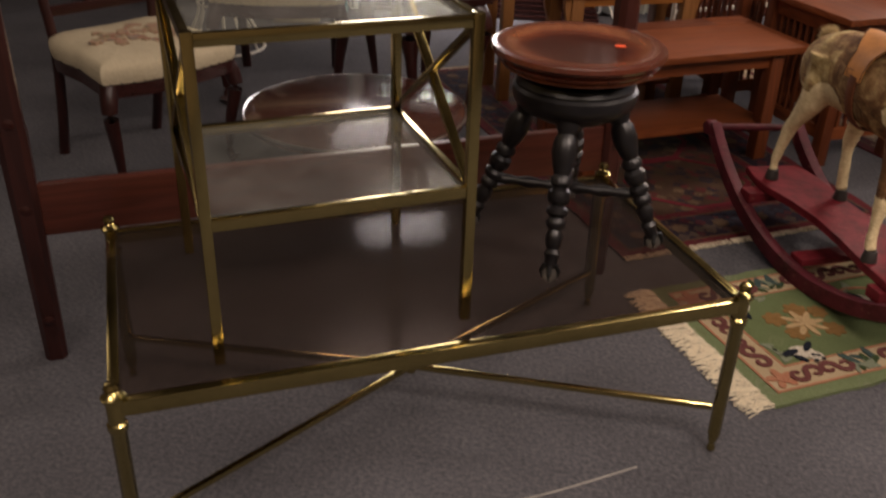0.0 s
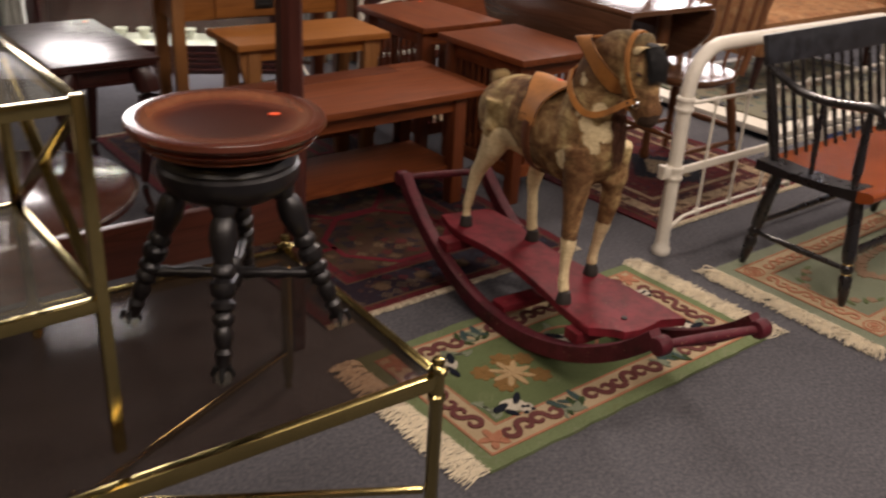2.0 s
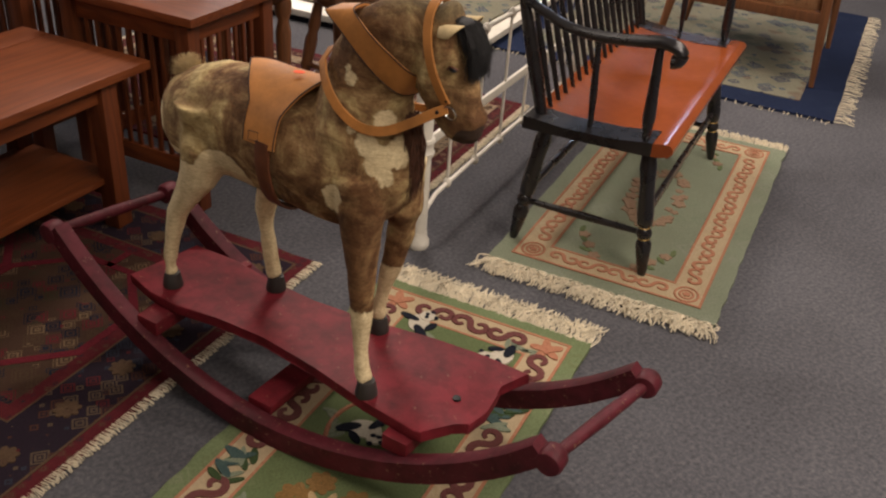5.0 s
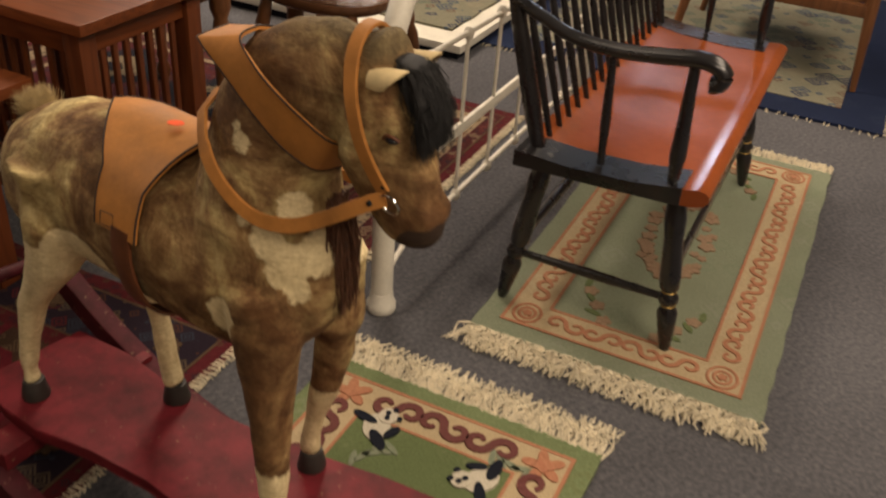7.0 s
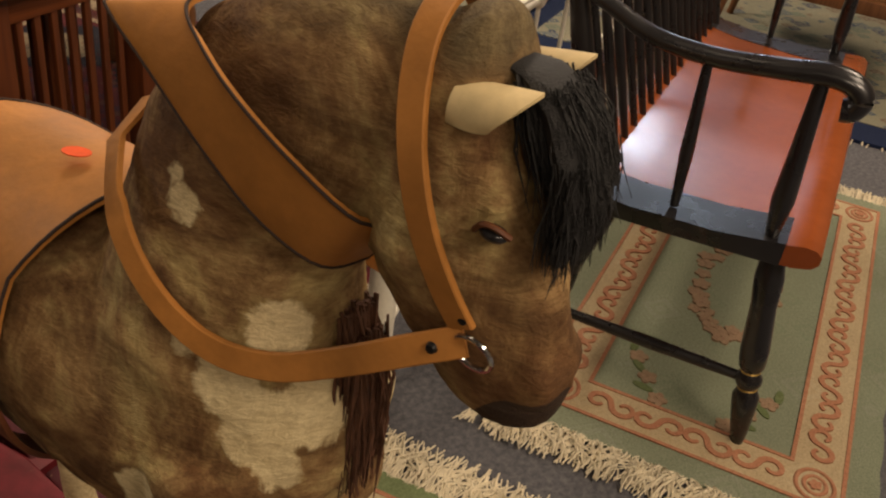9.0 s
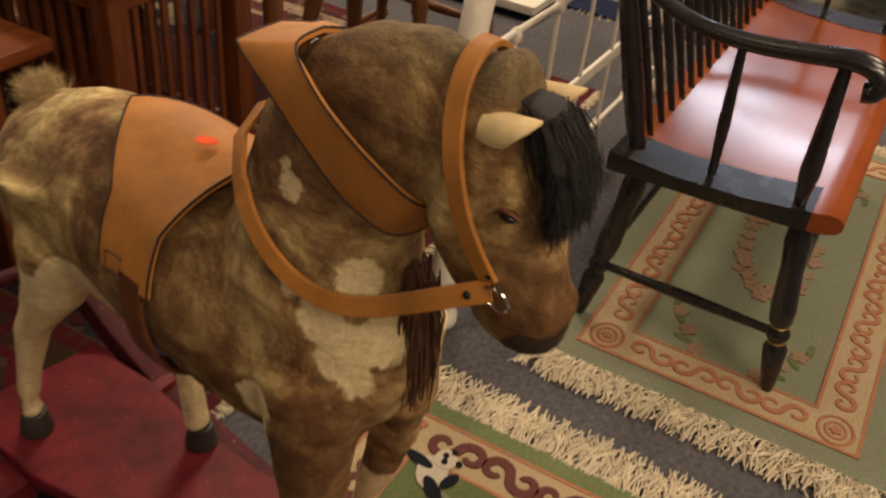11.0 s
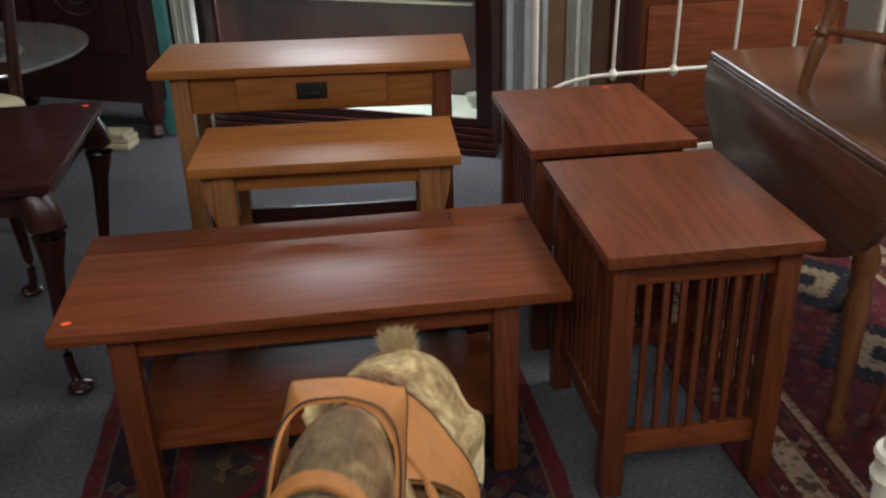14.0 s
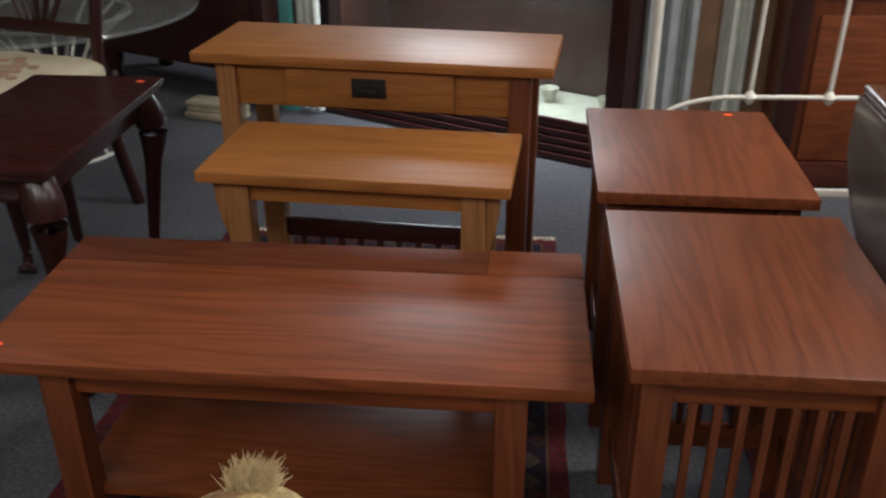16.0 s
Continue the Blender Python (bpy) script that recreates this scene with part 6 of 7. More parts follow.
# ---- chairs ----
def needlepoint_chair():
    """Mahogany dining chair; seat centre at the origin, front towards -y."""
    t = thing("dining_chair", 0, 0, 0, 0, "dark mahogany dining chair with cream needlepoint seat", "chair", "needlepoint dining chairs")
    h = 0.45
    w0, w1, d = 0.255, 0.215, 0.235
    out = smooth_path([(-w0, -d + 0.03, 0), (-w0 * 0.5, -d - 0.012, 0), (0, -d - 0.02, 0), (w0 * 0.5, -d - 0.012, 0), (w0, -d + 0.03, 0), (w1 + 0.012, 0, 0), (w1, d, 0), (0, d + 0.005, 0), (-w1, d, 0), (-w1 - 0.012, 0, 0)], 4)
    out = [(p.x, p.y) for p in out]
    part("seat_rail", slab(bmesh.new(), [(x * 0.97, y * 0.97) for x, y in out], h - 0.095, h - 0.045, 0.003), MAHOG, t)
    bm = bmesh.new()
    rings = [[Vector((x * k, y * k, z)) for x, y in out] for k, z in ((0.985, h - 0.047), (1.0, h - 0.030), (1.0, h - 0.005), (0.975, h + 0.010), (0.90, h + 0.022), (0.7, h + 0.032), (0.4, h + 0.037), (0.1, h + 0.038))]
    loft(bm, rings)
    bmesh.ops.recalc_face_normals(bm, faces=bm.faces)
    seat = part("seat_cushion", bm, NEEDLE, t, "cream needlepoint cushion")
    bm = bmesh.new()
    rnd = random.Random(2)
    for k in range(46):
        a, r = rnd.uniform(0, 6.28), 0.125 * math.sqrt(rnd.random())
        petals(bm, r * 1.25 * math.cos(a), r * math.sin(a), rnd.uniform(0.014, 0.026), 5, h + 0.0, h + 0.0415 + 0.0007 * (k % 4) - 0.03 * r, rnd.uniform(0, 90))
    part("embroidery", bm, NEEDLE_FLOWER, seat, "stitched rose flowers", kind="stuff")
    bm = bmesh.new()
    for x, y in out[::1]:
        bmesh.ops.create_icosphere(bm, subdivisions=1, radius=0.004, matrix=Matrix.Translation((x * 0.985, y * 0.985, h - 0.046)))
    part("nail_heads", bm, IRON, seat, "row of small dark nail heads", kind="stuff")
    for sx in (-1, 1):
        leg = smooth_path([(sx * (w0 - 0.035), -d + 0.055, h - 0.06), (sx * (w0 - 0.012), -d + 0.030, h - 0.14), (sx * (w0 - 0.030), -d + 0.050, 0.17), (sx * (w0 - 0.040), -d + 0.060, 0.05), (sx * (w0 - 0.030), -d + 0.040, 0.012)], 5)
        part("front_leg", tube(bmesh.new(), leg, [0.034 - 0.020 * min(1, k / 14) + (0.010 if k > 17 else 0) for k in range(len(leg))], 14), MAHOG_Z, t)
        back = smooth_path([(sx * (w1 - 0.02), d + 0.075, 0.0), (sx * (w1 - 0.02), d + 0.02, 0.22), (sx * (w1 - 0.02), d, h), (sx * (w1 - 0.005), d + 0.03, 0.70), (sx * (w1 + 0.005), d + 0.085, 0.98)], 5)
        part("back_post", tube(bmesh.new(), back, [0.020 - 0.004 * k / len(back) for k in range(len(back))], 12), MAHOG_Z, t)
    crest = smooth_path([(-w1 - 0.03, d + 0.088, 0.975), (-0.11, d + 0.10, 1.0), (0, d + 0.105, 0.985), (0.11, d + 0.10, 1.0), (w1 + 0.03, d + 0.088, 0.975)], 6)
    part("crest_rail", tube(bmesh.new(), crest, 0.026, 12, 0.8, up=(0, 1, 0)), MAHOG, t)
    part("lower_back_rail", boxes(((0, d + 0.005, 0.545), (2 * w1 - 0.05, 0.020, 0.035), 0.004)), MAHOG, t)
    for k in (-2, -1, 0, 1, 2):
        sp = smooth_path([(k * 0.022, d + 0.006, 0.555), (k * 0.050, d + 0.022, 0.68), (k * 0.030, d + 0.050, 0.82), (k * 0.055, d + 0.090, 0.98)], 5)
        part("back_splat", tube(bmesh.new(), sp, 0.009, 8), MAHOG_Z, t)
    return t


chair_a = needlepoint_chair()
chair_a.matrix_world = pose(-0.42, 3.64, 0, 0, 0, 55)
copy_thing(chair_a, pose(-0.20, 4.56, 0, 0, 0, 13) @ Matrix.Scale(1.10, 4))


def windsor_chair():
    """Plank-seat kitchen chair; front towards -y."""
    t = thing("wooden_chair", 0, 0, 0, 0, "brown turned wooden kitchen chair with shaped plank seat", "chair", "plain wooden chairs")
    h = 0.44
    rim = [(0.205 * math.copysign(abs(math.cos(a)) ** 0.75, math.cos(a)), 0.20 * math.copysign(abs(math.sin(a)) ** 0.75, math.sin(a))) for a in (2 * math.pi * k / 36 for k in range(36))]
    bm = bmesh.new()
    loft(bm, [[Vector((x * k, y * k, z)) for x, y in rim] for k, z in ((0.90, h - 0.034), (0.98, h - 0.022), (1.0, h - 0.010), (0.985, h), (0.90, h + 0.001), (0.75, h - 0.007), (0.45, h - 0.010), (0.1, h - 0.009))])
    bmesh.ops.recalc_face_normals(bm, faces=bm.faces)
    part("seat", bm, WALNUT, t)
    leg = [(0.012, 0), (0.015, 0.10), (0.019, 0.25), (0.014, 0.29), (0.020, 0.32), (0.014, 0.36), (0.019, 0.5), (0.022, 0.68), (0.016, 0.74), (0.021, 0.78), (0.018, 0.9), (0.014, 1.0)]
    for sx in (-1, 1):
        for sy in (-1, 1):
            part("leg", turned(bmesh.new(), (sx * 0.195, sy * 0.20, 0.0), (sx * 0.135, sy * 0.14, h - 0.02), leg, 14), WINDSOR, t)
        part("side_stretcher", turned(bmesh.new(), (sx * 0.178, -0.18, 0.14), (sx * 0.178, 0.18, 0.14), [(0.008, 0), (0.013, 0.5), (0.008, 1)], 10), WINDSOR, t)
        part("back_post", turned(bmesh.new(), (sx * 0.165, 0.165, h - 0.01), (sx * 0.195, 0.255, 0.86), [(0.015, 0), (0.020, 0.3), (0.013, 0.5), (0.018, 0.7), (0.013, 1)], 12), WINDSOR, t)
    for sy in (-1, 1):
        part("cross_stretcher", turned(bmesh.new(), (-0.18, sy * 0.18, 0.20), (0.18, sy * 0.18, 0.20), [(0.008, 0), (0.014, 0.5), (0.008, 1)], 10), WINDSOR, t)
    part("crest_rail", boxes(((0, 0.250, 0.845), (0.44, 0.020, 0.090), 0.008, (-12, 0, 0))), WALNUT, t)
    for k in range(5):
        x = (k - 2) * 0.062
        part("back_spindle", turned(bmesh.new(), (x, 0.178, h - 0.01), (x * 1.1, 0.245, 0.82), [(0.007, 0), (0.010, 0.5), (0.007, 1)], 10), WINDSOR, t)
    return t


wc = windsor_chair()
wc.matrix_world = pose(2.86, 4.56, 0.008, 0, 0, -62)


# ---- drop-leaf table ----
def drop_leaf_table():
    c = Vector((2.315, 4.74, 0))
    t = thing("drop_leaf_table", c.x, c.y, 0, -63.6, "polished brown drop-leaf table with its leaves hanging", "table")
    n, w, h = 0.92, 0.46, 0.72
    part("tabletop", boxes(((0, w / 2, h - 0.011), (n, w, 0.022), 0.006)), WALNUT, t)
    part("hinge_rule", turned(bmesh.new(), (-n / 2, -0.004, h - 0.013), (n / 2, -0.004, h - 0.013), [(0.013, 0), (0.013, 1)], 14), WALNUT, t)
    leaf = [(-n / 2, 0), (n / 2, 0)] + [(n / 2 * math.cos(a), -0.04 - 0.24 * math.sin(a)) for a in (radians(4 + 172 * k / 30) for k in range(31))]
    for y, s in ((-0.016, 1), (w + 0.016, -1)):
        bm = slab(bmesh.new(), leaf[::-1], -0.009, 0.009, 0.004)
        bmesh.ops.transform(bm, matrix=pose(0, y, h - 0.022, 90 - 3 * s, 0, 0), verts=bm.verts)
        bmesh.ops.recalc_face_normals(bm, faces=bm.faces)
        part("leaf", bm, WALNUT_LEAF, t, "hanging rounded leaf")
    leg = [(0.014, 0), (0.020, 0.02), (0.024, 0.05), (0.014, 0.09), (0.020, 0.12), (0.016, 0.15), (0.021, 0.3), (0.026, 0.52), (0.018, 0.58), (0.028, 0.62), (0.028, 0.66), (0.018, 0.70), (0.028, 0.74), (0.030, 0.78), (0.030, 1.0)]
    for sx in (-1, 1):
        for y in (0.07, w - 0.07):
            part("leg", turned(bmesh.new(), (sx * 0.27, y, 0.0), (sx * 0.27, y, h - 0.022), leg, 16), WINDSOR, t)
    for y in (0.07, w - 0.07):
        part("apron", boxes(((0, y, h - 0.075), (0.5, 0.02, 0.10), 0.003)), WALNUT, t)
    sticker(t, -0.25, 0.16, h + 0.0005, 30)
    return t


WALNUT_LEAF = wood("leaf_walnut", (0.070, 0.032, 0.018), (0.125, 0.060, 0.032), 0.18, axis=0, coat=0.6)
drop_leaf_table()
copy_thing(wc, pose(2.60, 4.87, 0.7205, 0, 0, -120))


# ---- dark cabriole table ----
def cabriole_table():
    t = thing("tea_table", 0.774, 4.110, 0, 28.8, "dark mahogany cabriole-leg table with moulded top", "table")
    n, d, h = 0.36, 0.675, 0.580   # near right corner of the top at the origin
    part("tabletop", boxes(((-n / 2, d / 2, h - 0.008), (n, d, 0.016), 0.006)), MAHOG, t)
    part("top_moulding", boxes(((-n / 2, d / 2, h - 0.022), (n - 0.014, d - 0.014, 0.012), 0.005)), MAHOG, t)
    part("apron", boxes(((-n / 2, d / 2, h - 0.062), (n - 0.10, d - 0.10, 0.068), 0.006)), MAHOG, t)
    for sx in (0, 1):
        for sy in (0, 1):
            ox, oy = -0.06 - sx * (n - 0.12), 0.06 + sy * (d - 0.12)
            dx, dy = (1, -1)[sx], (-1, 1)[sy]
            leg = smooth_path([(ox, oy, h - 0.03), (ox + 0.022 * dx, oy + 0.022 * dy, h - 0.12), (ox + 0.012 * dx, oy + 0.012 * dy, h - 0.25), (ox - 0.008 * dx, oy - 0.008 * dy, 0.12), (ox - 0.002 * dx, oy - 0.002 * dy, 0.045), (ox + 0.014 * dx, oy + 0.014 * dy, 0.014)], 5)
            rad = [0.034 + 0.010 * math.sin(math.pi * min(1, k / 9)) - 0.022 * min(1, max(0, (k - 4) / 12)) for k in range(len(leg))]
            g = part("leg", tube(bmesh.new(), leg, rad, 16), MAHOG_Z, t)
            part("pad_foot", lathe(bmesh.new(), [(0.018, 0), (0.031, 0.004), (0.034, 0.013), (0.028, 0.022), (0.015, 0.030), (0.0, 0.031)], pose(ox + 0.012 * dx, oy + 0.012 * dy, 0), 18), MAHOG, g)
    sticker(t, -0.045, d - 0.05, h + 0.0005, 0)
    return t


cabriole_table()


def low_round_table():
    t = thing("round_table", 0.365, 3.580, 0, 15, "low round dark table with shiny top and pale metal rim", "table")
    part("tabletop", lathe(bmesh.new(), [(0.0, 0.270), (0.365, 0.270), (0.374, 0.276), (0.374, 0.298), (0.368, 0.302), (0.0, 0.302)], Matrix(), 64), ROUND_TOP, t, "dark glossy planked top")
    bm = bmesh.new()
    ring = [(0.377 * math.cos(a), 0.377 * math.sin(a), 0.297) for a in (2 * math.pi * k / 72 for k in range(73))]
    part("metal_rim", tube(bm, ring, 0.0055, 8), CHROME, t, "pale metal rim")
    part("pedestal", lathe(bmesh.new(), [(0.11, 0.0), (0.12, 0.012), (0.07, 0.03), (0.035, 0.06), (0.045, 0.14), (0.032, 0.20), (0.06, 0.25), (0.14, 0.270)], Matrix(), 28), MAHOG_Z, t)
    return t


ROUND_TOP = wood("round_top_mahogany", (0.030, 0.010, 0.006), (0.085, 0.030, 0.018), 0.12, axis=1, coat=0.8, grain=0.8)
low_round_table()


def glass_round_table():
    t = thing("glass_table", -0.68, 5.48, 0, 10, "round glass-topped table on a white wire base", "table")
    part("glass_top", lathe(bmesh.new(), [(0.0, 0.466), (0.606, 0.466), (0.610, 0.472), (0.606, 0.478), (0.0, 0.478)], Matrix(), 64), FROSTY, t, "dusty round glass top").visible_shadow = False
    for k in range(14):
        a = 2 * math.pi * k / 14
        rod = smooth_path([(r * math.cos(a), r * math.sin(a), z) for r, z in ((0.22, 0.006), (0.19, 0.06), (0.13, 0.17), (0.14, 0.27), (0.23, 0.39), (0.34, 0.459))], 4)
        part("wire_rod", tube(bmesh.new(), rod, 0.006, 8), WHITE_PAINT, t)
    for r, z in ((0.22, 0.007), (0.13, 0.20), (0.34, 0.459)):
        ring = [(r * math.cos(a), r * math.sin(a), z) for a in (2 * math.pi * k / 40 for k in range(41))]
        part("wire_ring", tube(bmesh.new(), ring, 0.007, 8), WHITE_PAINT, t)
    return t


glass_round_table().matrix_world = pose(-0.70, 5.12, 0, 0, 0, 10) @ Matrix.Diagonal((0.92, 0.92, 1.15, 1))


# ---- along the back wall ----
def display_cabinet():
    """Glazed cabinet; front left foot at the origin, front towards -y."""
    t = thing("display_cabinet", -0.16, 6.10, 0, 1.5, "dark glazed display cabinet with shiny moulded base", "cabinet")
    w, d, h = 1.33, 0.38, 1.15
    part("body", boxes(((w / 2, d - 0.01, h / 2), (w, 0.02, h), 0.003), ((0.012, d / 2, h / 2), (0.024, d, h), 0.003), ((w - 0.012, d / 2, h / 2), (0.024, d, h), 0.003), ((w / 2, d / 2, h - 0.02), (w, d, 0.04), 0.004), ((w / 2, d / 2, 0.12), (w - 0.04, d - 0.02, 0.02), 0.002)), MAHOG_Z, t)
    for k, z in enumerate((0.015, 0.042, 0.069, 0.096)):
        part("base_moulding", boxes(((w / 2, -0.035 + 0.012 * k, z), (w + 0.06 - 0.02 * k, 0.07, 0.026), 0.009)), MAHOG, t)
    for x in (0.035, w - 0.035):
        part("door_stile", boxes(((x, -0.008, 0.625), (0.068, 0.024, 1.03), 0.004)), MAHOG_Z, t)
    part("door_rail", boxes(((w / 2, -0.008, 0.127), (w - 0.14, 0.022, 0.034), 0.004)), MAHOG, t)
    part("shelf_lining", boxes(((w / 2, d / 2 - 0.005, 0.1307), (w - 0.06, d - 0.05, 0.0014), 0.0)), PALE, t, "pale lining under the cabinet lamp")
    part("lamp_strip", boxes(((w / 2, 0.06, 0.604), (w - 0.20, 0.045, 0.012), 0.003)), WHITE_PAINT, t, "slim white lamp under the shelf")
    part("glass_pane", boxes(((w / 2, -0.004, 0.631), (w - 0.14, 0.006, 0.968), 0.0)), CLEAR, t, "clear glass pane").visible_shadow = False
    part("shelf", boxes(((w / 2, d / 2 + 0.02, 0.62), (w - 0.06, d - 0.08, 0.018), 0.002)), MAHOG, t)
    return t


display_cabinet()
rnd = random.Random(11)
for k in range(9):
    z = 0.6290 if k % 3 == 1 else 0.1314
    x = 0.02 + 0.125 * k
    bowl = thing("cup", x, 6.32, z, 0, "small pale china cup inside the cabinet", "cup", "china in the cabinet")
    part("bowl", lathe(bmesh.new(), [(0.016, 0), (0.020, 0.004), (0.016, 0.012), (0.030, 0.03), (0.038, 0.06), (0.036, 0.06), (0.027, 0.03), (0.0, 0.016)], Matrix(), 20), PALE, bowl)


def panel(name, x, y, rz, w, d, h, material, label, category, folds=0):
    t = thing(name, x, y, 0, rz, label, category)
    if folds:
        bm = bmesh.new()
        top = [(-w / 2 + w * i / (folds * 8), (d * 0.5) * math.sin(i * math.pi / 4)) for i in range(folds * 8 + 1)]
        out = [(a, b - 0.005) for a, b in top] + [(a, b + 0.005) for a, b in top[::-1]]
        part("cloth", slab(bm, out, 0.02, h), material, t)
    else:
        part("board", boxes(((0, 0, h / 2), (w, d, h), 0.004)), material, t)
    return t


panel("painted_screen", -0.33, 5.97, 6, 0.12, 0.03, 1.3, TEAL, "teal painted folding screen panel", "screen")
panel("curtain", -0.20, 6.00, 0, 0.12, 0.03, 1.3, PALE, "pale hanging cloth beside the cabinet", "curtain", 3)
panel("curtain", 1.24, 6.28, 12, 0.22, 0.05, 2.1, GREYCLOTH, "grey-blue hanging cloth in soft folds", "curtain", 3)
panel("leaning_board", 1.36, 6.33, 16, 0.13, 0.03, 2.0, BROWNBOARD, "brown wooden board leaning upright", "board")
panel("curtain", 1.47, 6.34, 16, 0.10, 0.05, 2.0, PALE, "pale cream cloth hanging in folds", "curtain", 2)
panel("leaning_board", 1.55, 6.40, 20, 0.08, 0.03, 2.0, BROWNBOARD, "brown wooden board leaning upright", "board")
panel("curtain", 1.66, 6.42, 20, 0.16, 0.05, 2.0, MAUVE, "dull mauve cloth hanging in folds", "curtain", 2)

cord = thing("power_cord", 1.30, 6.02, 0, 0, "white electric cord lying on the carpet", "cord")
part("cable", tube(bmesh.new(), smooth_path([(-0.08, 0.20, 0.16), (-0.03, 0.08, 0.06), (0.02, -0.04, 0.008), (0.12, -0.12, 0.006), (0.26, -0.10, 0.006)], 6), 0.006, 8), WHITE_PAINT, cord)


def panelled_dresser():
    t = thing("wardrobe", 1.66, 6.26, 0, 30, "reddish brown panelled wooden wardrobe behind the bed end", "wardrobe")
    w, d, h = 0.95, 0.40, 1.7
    part("carcass", boxes(((w / 2, d / 2, h / 2), (w, d, h), 0.004)), CHERRY_Z, t)
    part("corner_stile", boxes(((0.035, -0.008, h / 2), (0.07, 0.02, h), 0.004)), MAHOG_Z, t)
    for z0, z1 in ((0.10, 0.60), (0.66, 1.02), (1.08, 1.60)):
        part("front_panel", boxes(((w / 2 + 0.03, -0.006, (z0 + z1) / 2), (w - 0.14, 0.012, z1 - z0), 0.005)), CHERRY, t)
    part("base_rail", boxes(((w / 2, -0.010, 0.05), (w, 0.024, 0.09), 0.004)), BEDWOOD, t)
    for z in (0.84, 1.30):
        part("knob", lathe(bmesh.new(), [(0.010, 0), (0.012, 0.012), (0.024, 0.020), (0.026, 0.030), (0.016, 0.038), (0, 0.040)], pose(0.115, -0.012, z, 90, 0, 0), 18), IRON, t, "round black knob")
    return t


panelled_dresser()


def second_bed():
    a, b = Vector((1.768, 5.520, 0)), Vector((1.944, 5.626, 0))
    u = (b - a).normalized()
    o = a - u * 0.26
    t = thing("iron_headboard", o.x, o.y, 0, math.degrees(math.atan2(u.y, u.x)), "cream iron headboard with thin spindles leaning upright", "headboard")
    W, z, step = 1.18, 0.535, 0.2055
    for x in (0.0, W):
        part("post", tube(bmesh.new(), [(x, 0, 0), (x, 0, 1.25)], 0.012, 12), WHITE_PAINT, t)
    rail = smooth_path([(0.0, 0, z - 0.09), (0.06, 0, z - 0.035), (0.16, 0, z - 0.006), (0.3, 0, z), (W - 0.3, 0, z), (W - 0.16, 0, z - 0.006), (W - 0.06, 0, z - 0.035), (W, 0, z - 0.09)], 5)
    part("curved_rail", tube(bmesh.new(), rail, 0.0065, 10), WHITE_PAINT, t)
    part("lower_rail", boxes(((W / 2, 0, 0.265), (W, 0.012, 0.022), 0.003)), WHITE_PAINT, t)
    part("top_rail", tube(bmesh.new(), [(0, 0, 1.22), (W, 0, 1.22)], 0.010, 10), WHITE_PAINT, t)
    for k in range(4):
        x = 0.26 + step * k
        part("spindle", tube(bmesh.new(), [(x, 0, z), (x + 0.012, 0, 1.22)], 0.006, 8), WHITE_PAINT, t)
        part("cast_knot", lathe(bmesh.new(), [(0.004, -0.020), (0.010, -0.014), (0.016, 0), (0.010, 0.014), (0.004, 0.020)], pose(x, 0, z), 12), WHITE_PAINT, t)
    return t


second_bed()


def carved_cabinet(x, y, rz, w, seed):
    t = thing("sideboard", x, y, 0, rz, "dark carved wooden sideboard in the shadow", "sideboard", "dark sideboards")
    d, h = 0.45, 1.55
    part("carcass", boxes(((w / 2, d / 2, 0.86), (w, d, 1.38), 0.004)), MAHOG_Z, t)
    for sx in (0.05, w - 0.05):
        part("foot", lathe(bmesh.new(), [(0.03, 0), (0.045, 0.02), (0.03, 0.06), (0.05, 0.12), (0.05, 0.17)], pose(sx, 0.06, 0), 16), MAHOG, t)
        part("foot", lathe(bmesh.new(), [(0.03, 0), (0.045, 0.02), (0.03, 0.06), (0.05, 0.12), (0.05, 0.17)], pose(sx, d - 0.06, 0), 16), MAHOG, t)
    for k in range(2):
        cx = w * (0.27 + 0.46 * k)
        dr = part("door", boxes(((cx, -0.008, 0.72), (w * 0.42, 0.018, 0.66), 0.006)), MAHOG, t)
        bm = bmesh.new()
        for r in (0.15, 0.11):
            ring = [(cx + r * math.cos(a), -0.018, 0.74 + r * 1.25 * math.sin(a)) for a in (2 * math.pi * i / 32 for i in range(33))]
            tube(bm, ring, 0.008, 8, up=(0, 1, 0))
        part("carved_oval", bm, MAHOG, dr)
        part("drawer", boxes(((cx, -0.008, 1.24), (w * 0.42, 0.018, 0.20), 0.006)), MAHOG, t)
        part("keyhole_plate", boxes(((cx + (0.13 if k == 0 else -0.13), -0.020, 0.80), (0.02, 0.006, 0.045), 0.002)), BRASS, dr)
    return t


CREAM_CLOTH = plain("cream_cloth", (0.34, 0.29, 0.19), 0.95, vary=0.25, scale=12, relief=0.4)
cloth = thing("folded_cloth", -0.50, 5.72, 0, 14, "cream cloth folded on the carpet by the sideboard", "cloth")
part("folds", boxes(((0, 0, 0.016), (0.26, 0.12, 0.032), 0.014), ((0.006, 0.004, 0.044), (0.245, 0.11, 0.026), 0.012), ((-0.004, 0, 0.066), (0.235, 0.105, 0.022), 0.010)), CREAM_CLOTH, cloth)
carved_cabinet(-1.36, 5.78, 4, 1.05, 1)
carved_cabinet(-2.65, 5.60, 22, 1.10, 2)


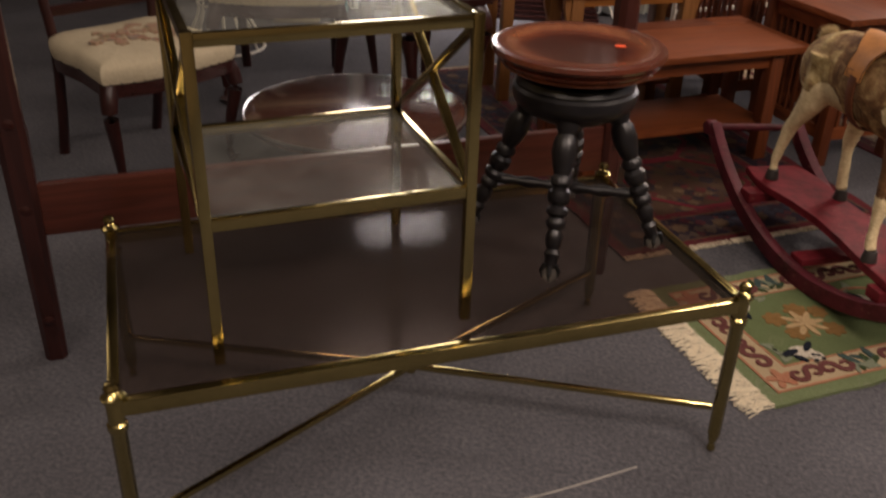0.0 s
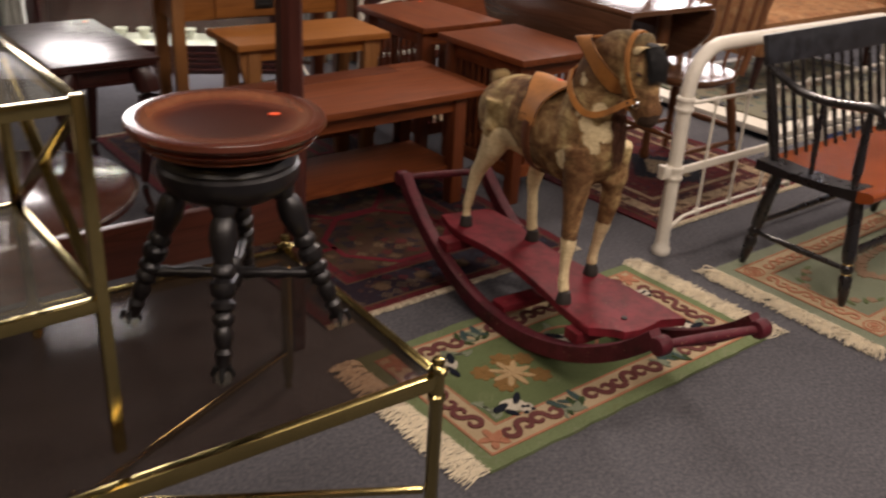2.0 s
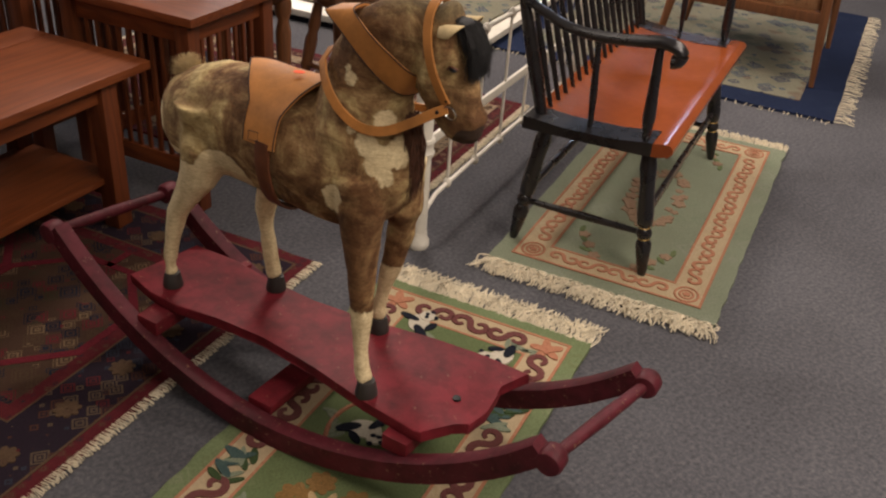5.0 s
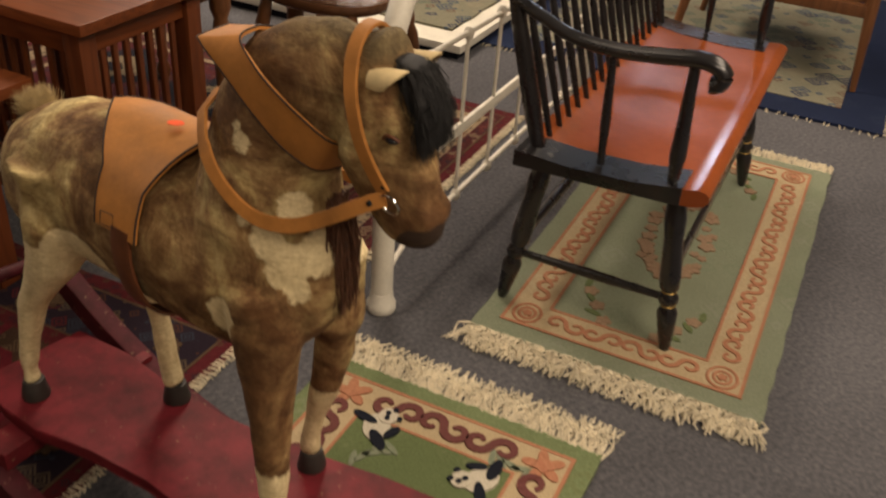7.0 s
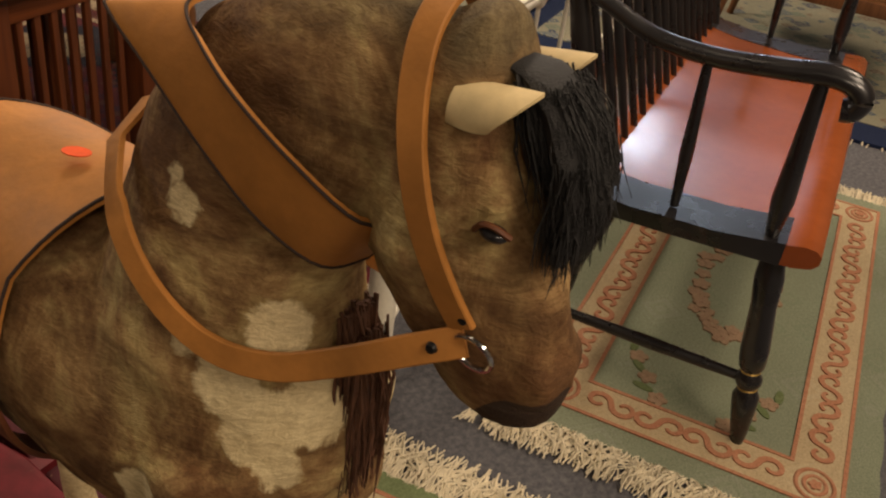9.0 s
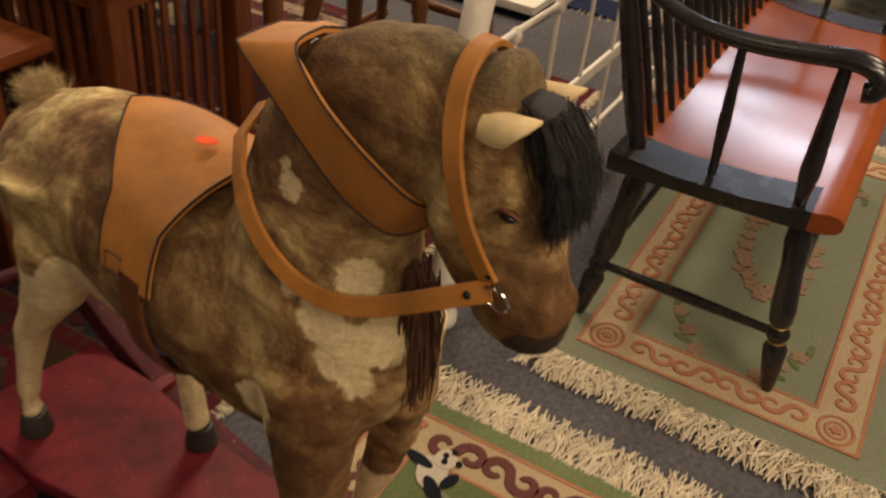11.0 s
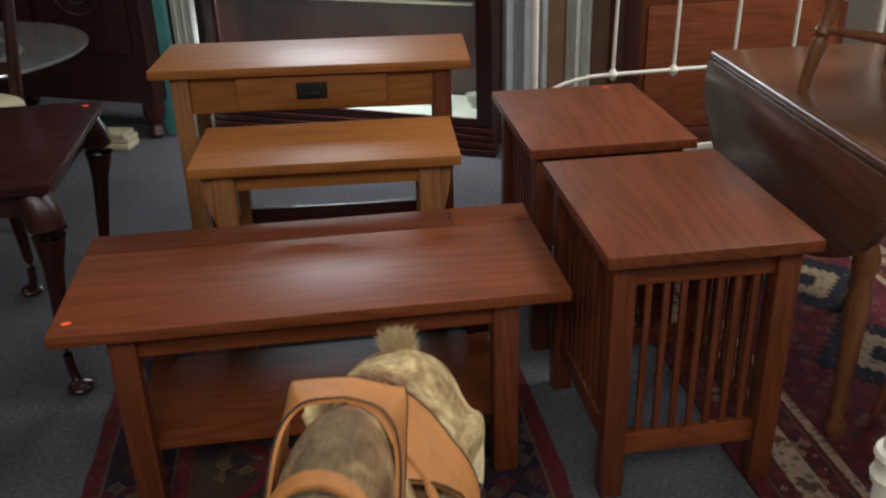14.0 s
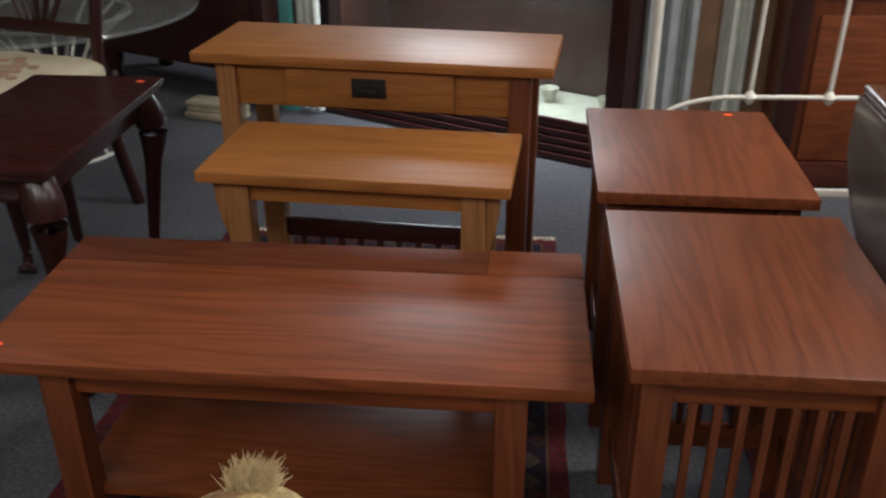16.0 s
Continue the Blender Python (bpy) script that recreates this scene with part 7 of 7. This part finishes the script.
# ---- beyond the bench ----
def arm_chair():
    t = thing("upholstered_chair", 4.78, 4.42, 0.014, 29, "wooden armchair with patterned brown upholstery", "chair")
    part("seat_cushion", boxes(((0, 0, 0.37), (0.58, 0.58, 0.15), 0.04)), UPHOLSTERY, t, "patterned brown cushion")
    part("back_cushion", boxes(((0.02, 0.27, 0.66), (0.56, 0.14, 0.50), 0.05, (-14, 0, 0))), UPHOLSTERY, t, "patterned brown back cushion")
    for sx in (-1, 1):
        part("seat_rail", boxes(((sx * 0.30, 0, 0.285), (0.035, 0.62, 0.045), 0.006)), WINDSOR, t)
        part("front_leg", turned(bmesh.new(), (sx * 0.31, -0.33, 0), (sx * 0.30, -0.29, 0.50), [(0.011, 0), (0.016, 0.3), (0.022, 0.8), (0.020, 1)], 12), WINDSOR, t)
        part("back_leg", turned(bmesh.new(), (sx * 0.31, 0.36, 0), (sx * 0.30, 0.27, 0.60), [(0.013, 0), (0.02, 0.5), (0.02, 1)], 12), WINDSOR, t)
        arm = smooth_path([(sx * 0.30, 0.30, 0.56), (sx * 0.315, 0.05, 0.57), (sx * 0.315, -0.25, 0.53), (sx * 0.31, -0.33, 0.50)], 5)
        part("arm", tube(bmesh.new(), arm, 0.022, 12, 0.6), WINDSOR, t)
    for sy in (-1, 1):
        part("seat_rail", boxes(((0, sy * 0.29, 0.285), (0.58, 0.03, 0.045), 0.006)), WINDSOR, t)
    return t


arm_chair()
c = Vector((3.62, 4.90, 0)) + U * 0.75 + V * 0.55
plat = thing("display_platform", c.x, c.y, 0, 29, "low white display platform with dark edge", "platform")
part("platform_deck", boxes(((0, 0, 0.045), (1.7, 1.1, 0.03), 0.004)), WHITE_PAINT, plat)
part("dark_edge", boxes(((0, 0, 0.015), (1.66, 1.06, 0.03), 0.0)), INK_PILE, plat, "dark recessed edge")
rg = thing("folded_rug", c.x + 0.02, c.y + 0.02, 0.0605, 29, "cream floral rug lying on the platform", "rug")
part("pile_sheet", sheet(1.5, 0.92, 0, 0.01, 0.004, seed=40), FLORAL_PILE, rg)
sofa = thing("sofa", c.x + 0.10, c.y + 0.25, 0.0705, 29, "old sofa with brown patterned upholstery and dark legs", "sofa")
part("seat_cushion", boxes(((0, 0, 0.30), (1.30, 0.55, 0.20), 0.05)), UPHOLSTERY, sofa)
part("backrest", boxes(((0, 0.30, 0.58), (1.30, 0.16, 0.50), 0.06, (-8, 0, 0))), UPHOLSTERY, sofa)
for sx in (-1, 1):
    part("arm", boxes(((sx * 0.66, 0.05, 0.38), (0.14, 0.60, 0.34), 0.05)), UPHOLSTERY, sofa)
    for y in (-0.22, 0.30):
        part("leg", turned(bmesh.new(), (sx * 0.60, y, 0), (sx * 0.56, y, 0.21), [(0.014, 0), (0.02, 0.4), (0.028, 1)], 12), MAHOG_Z, sofa)
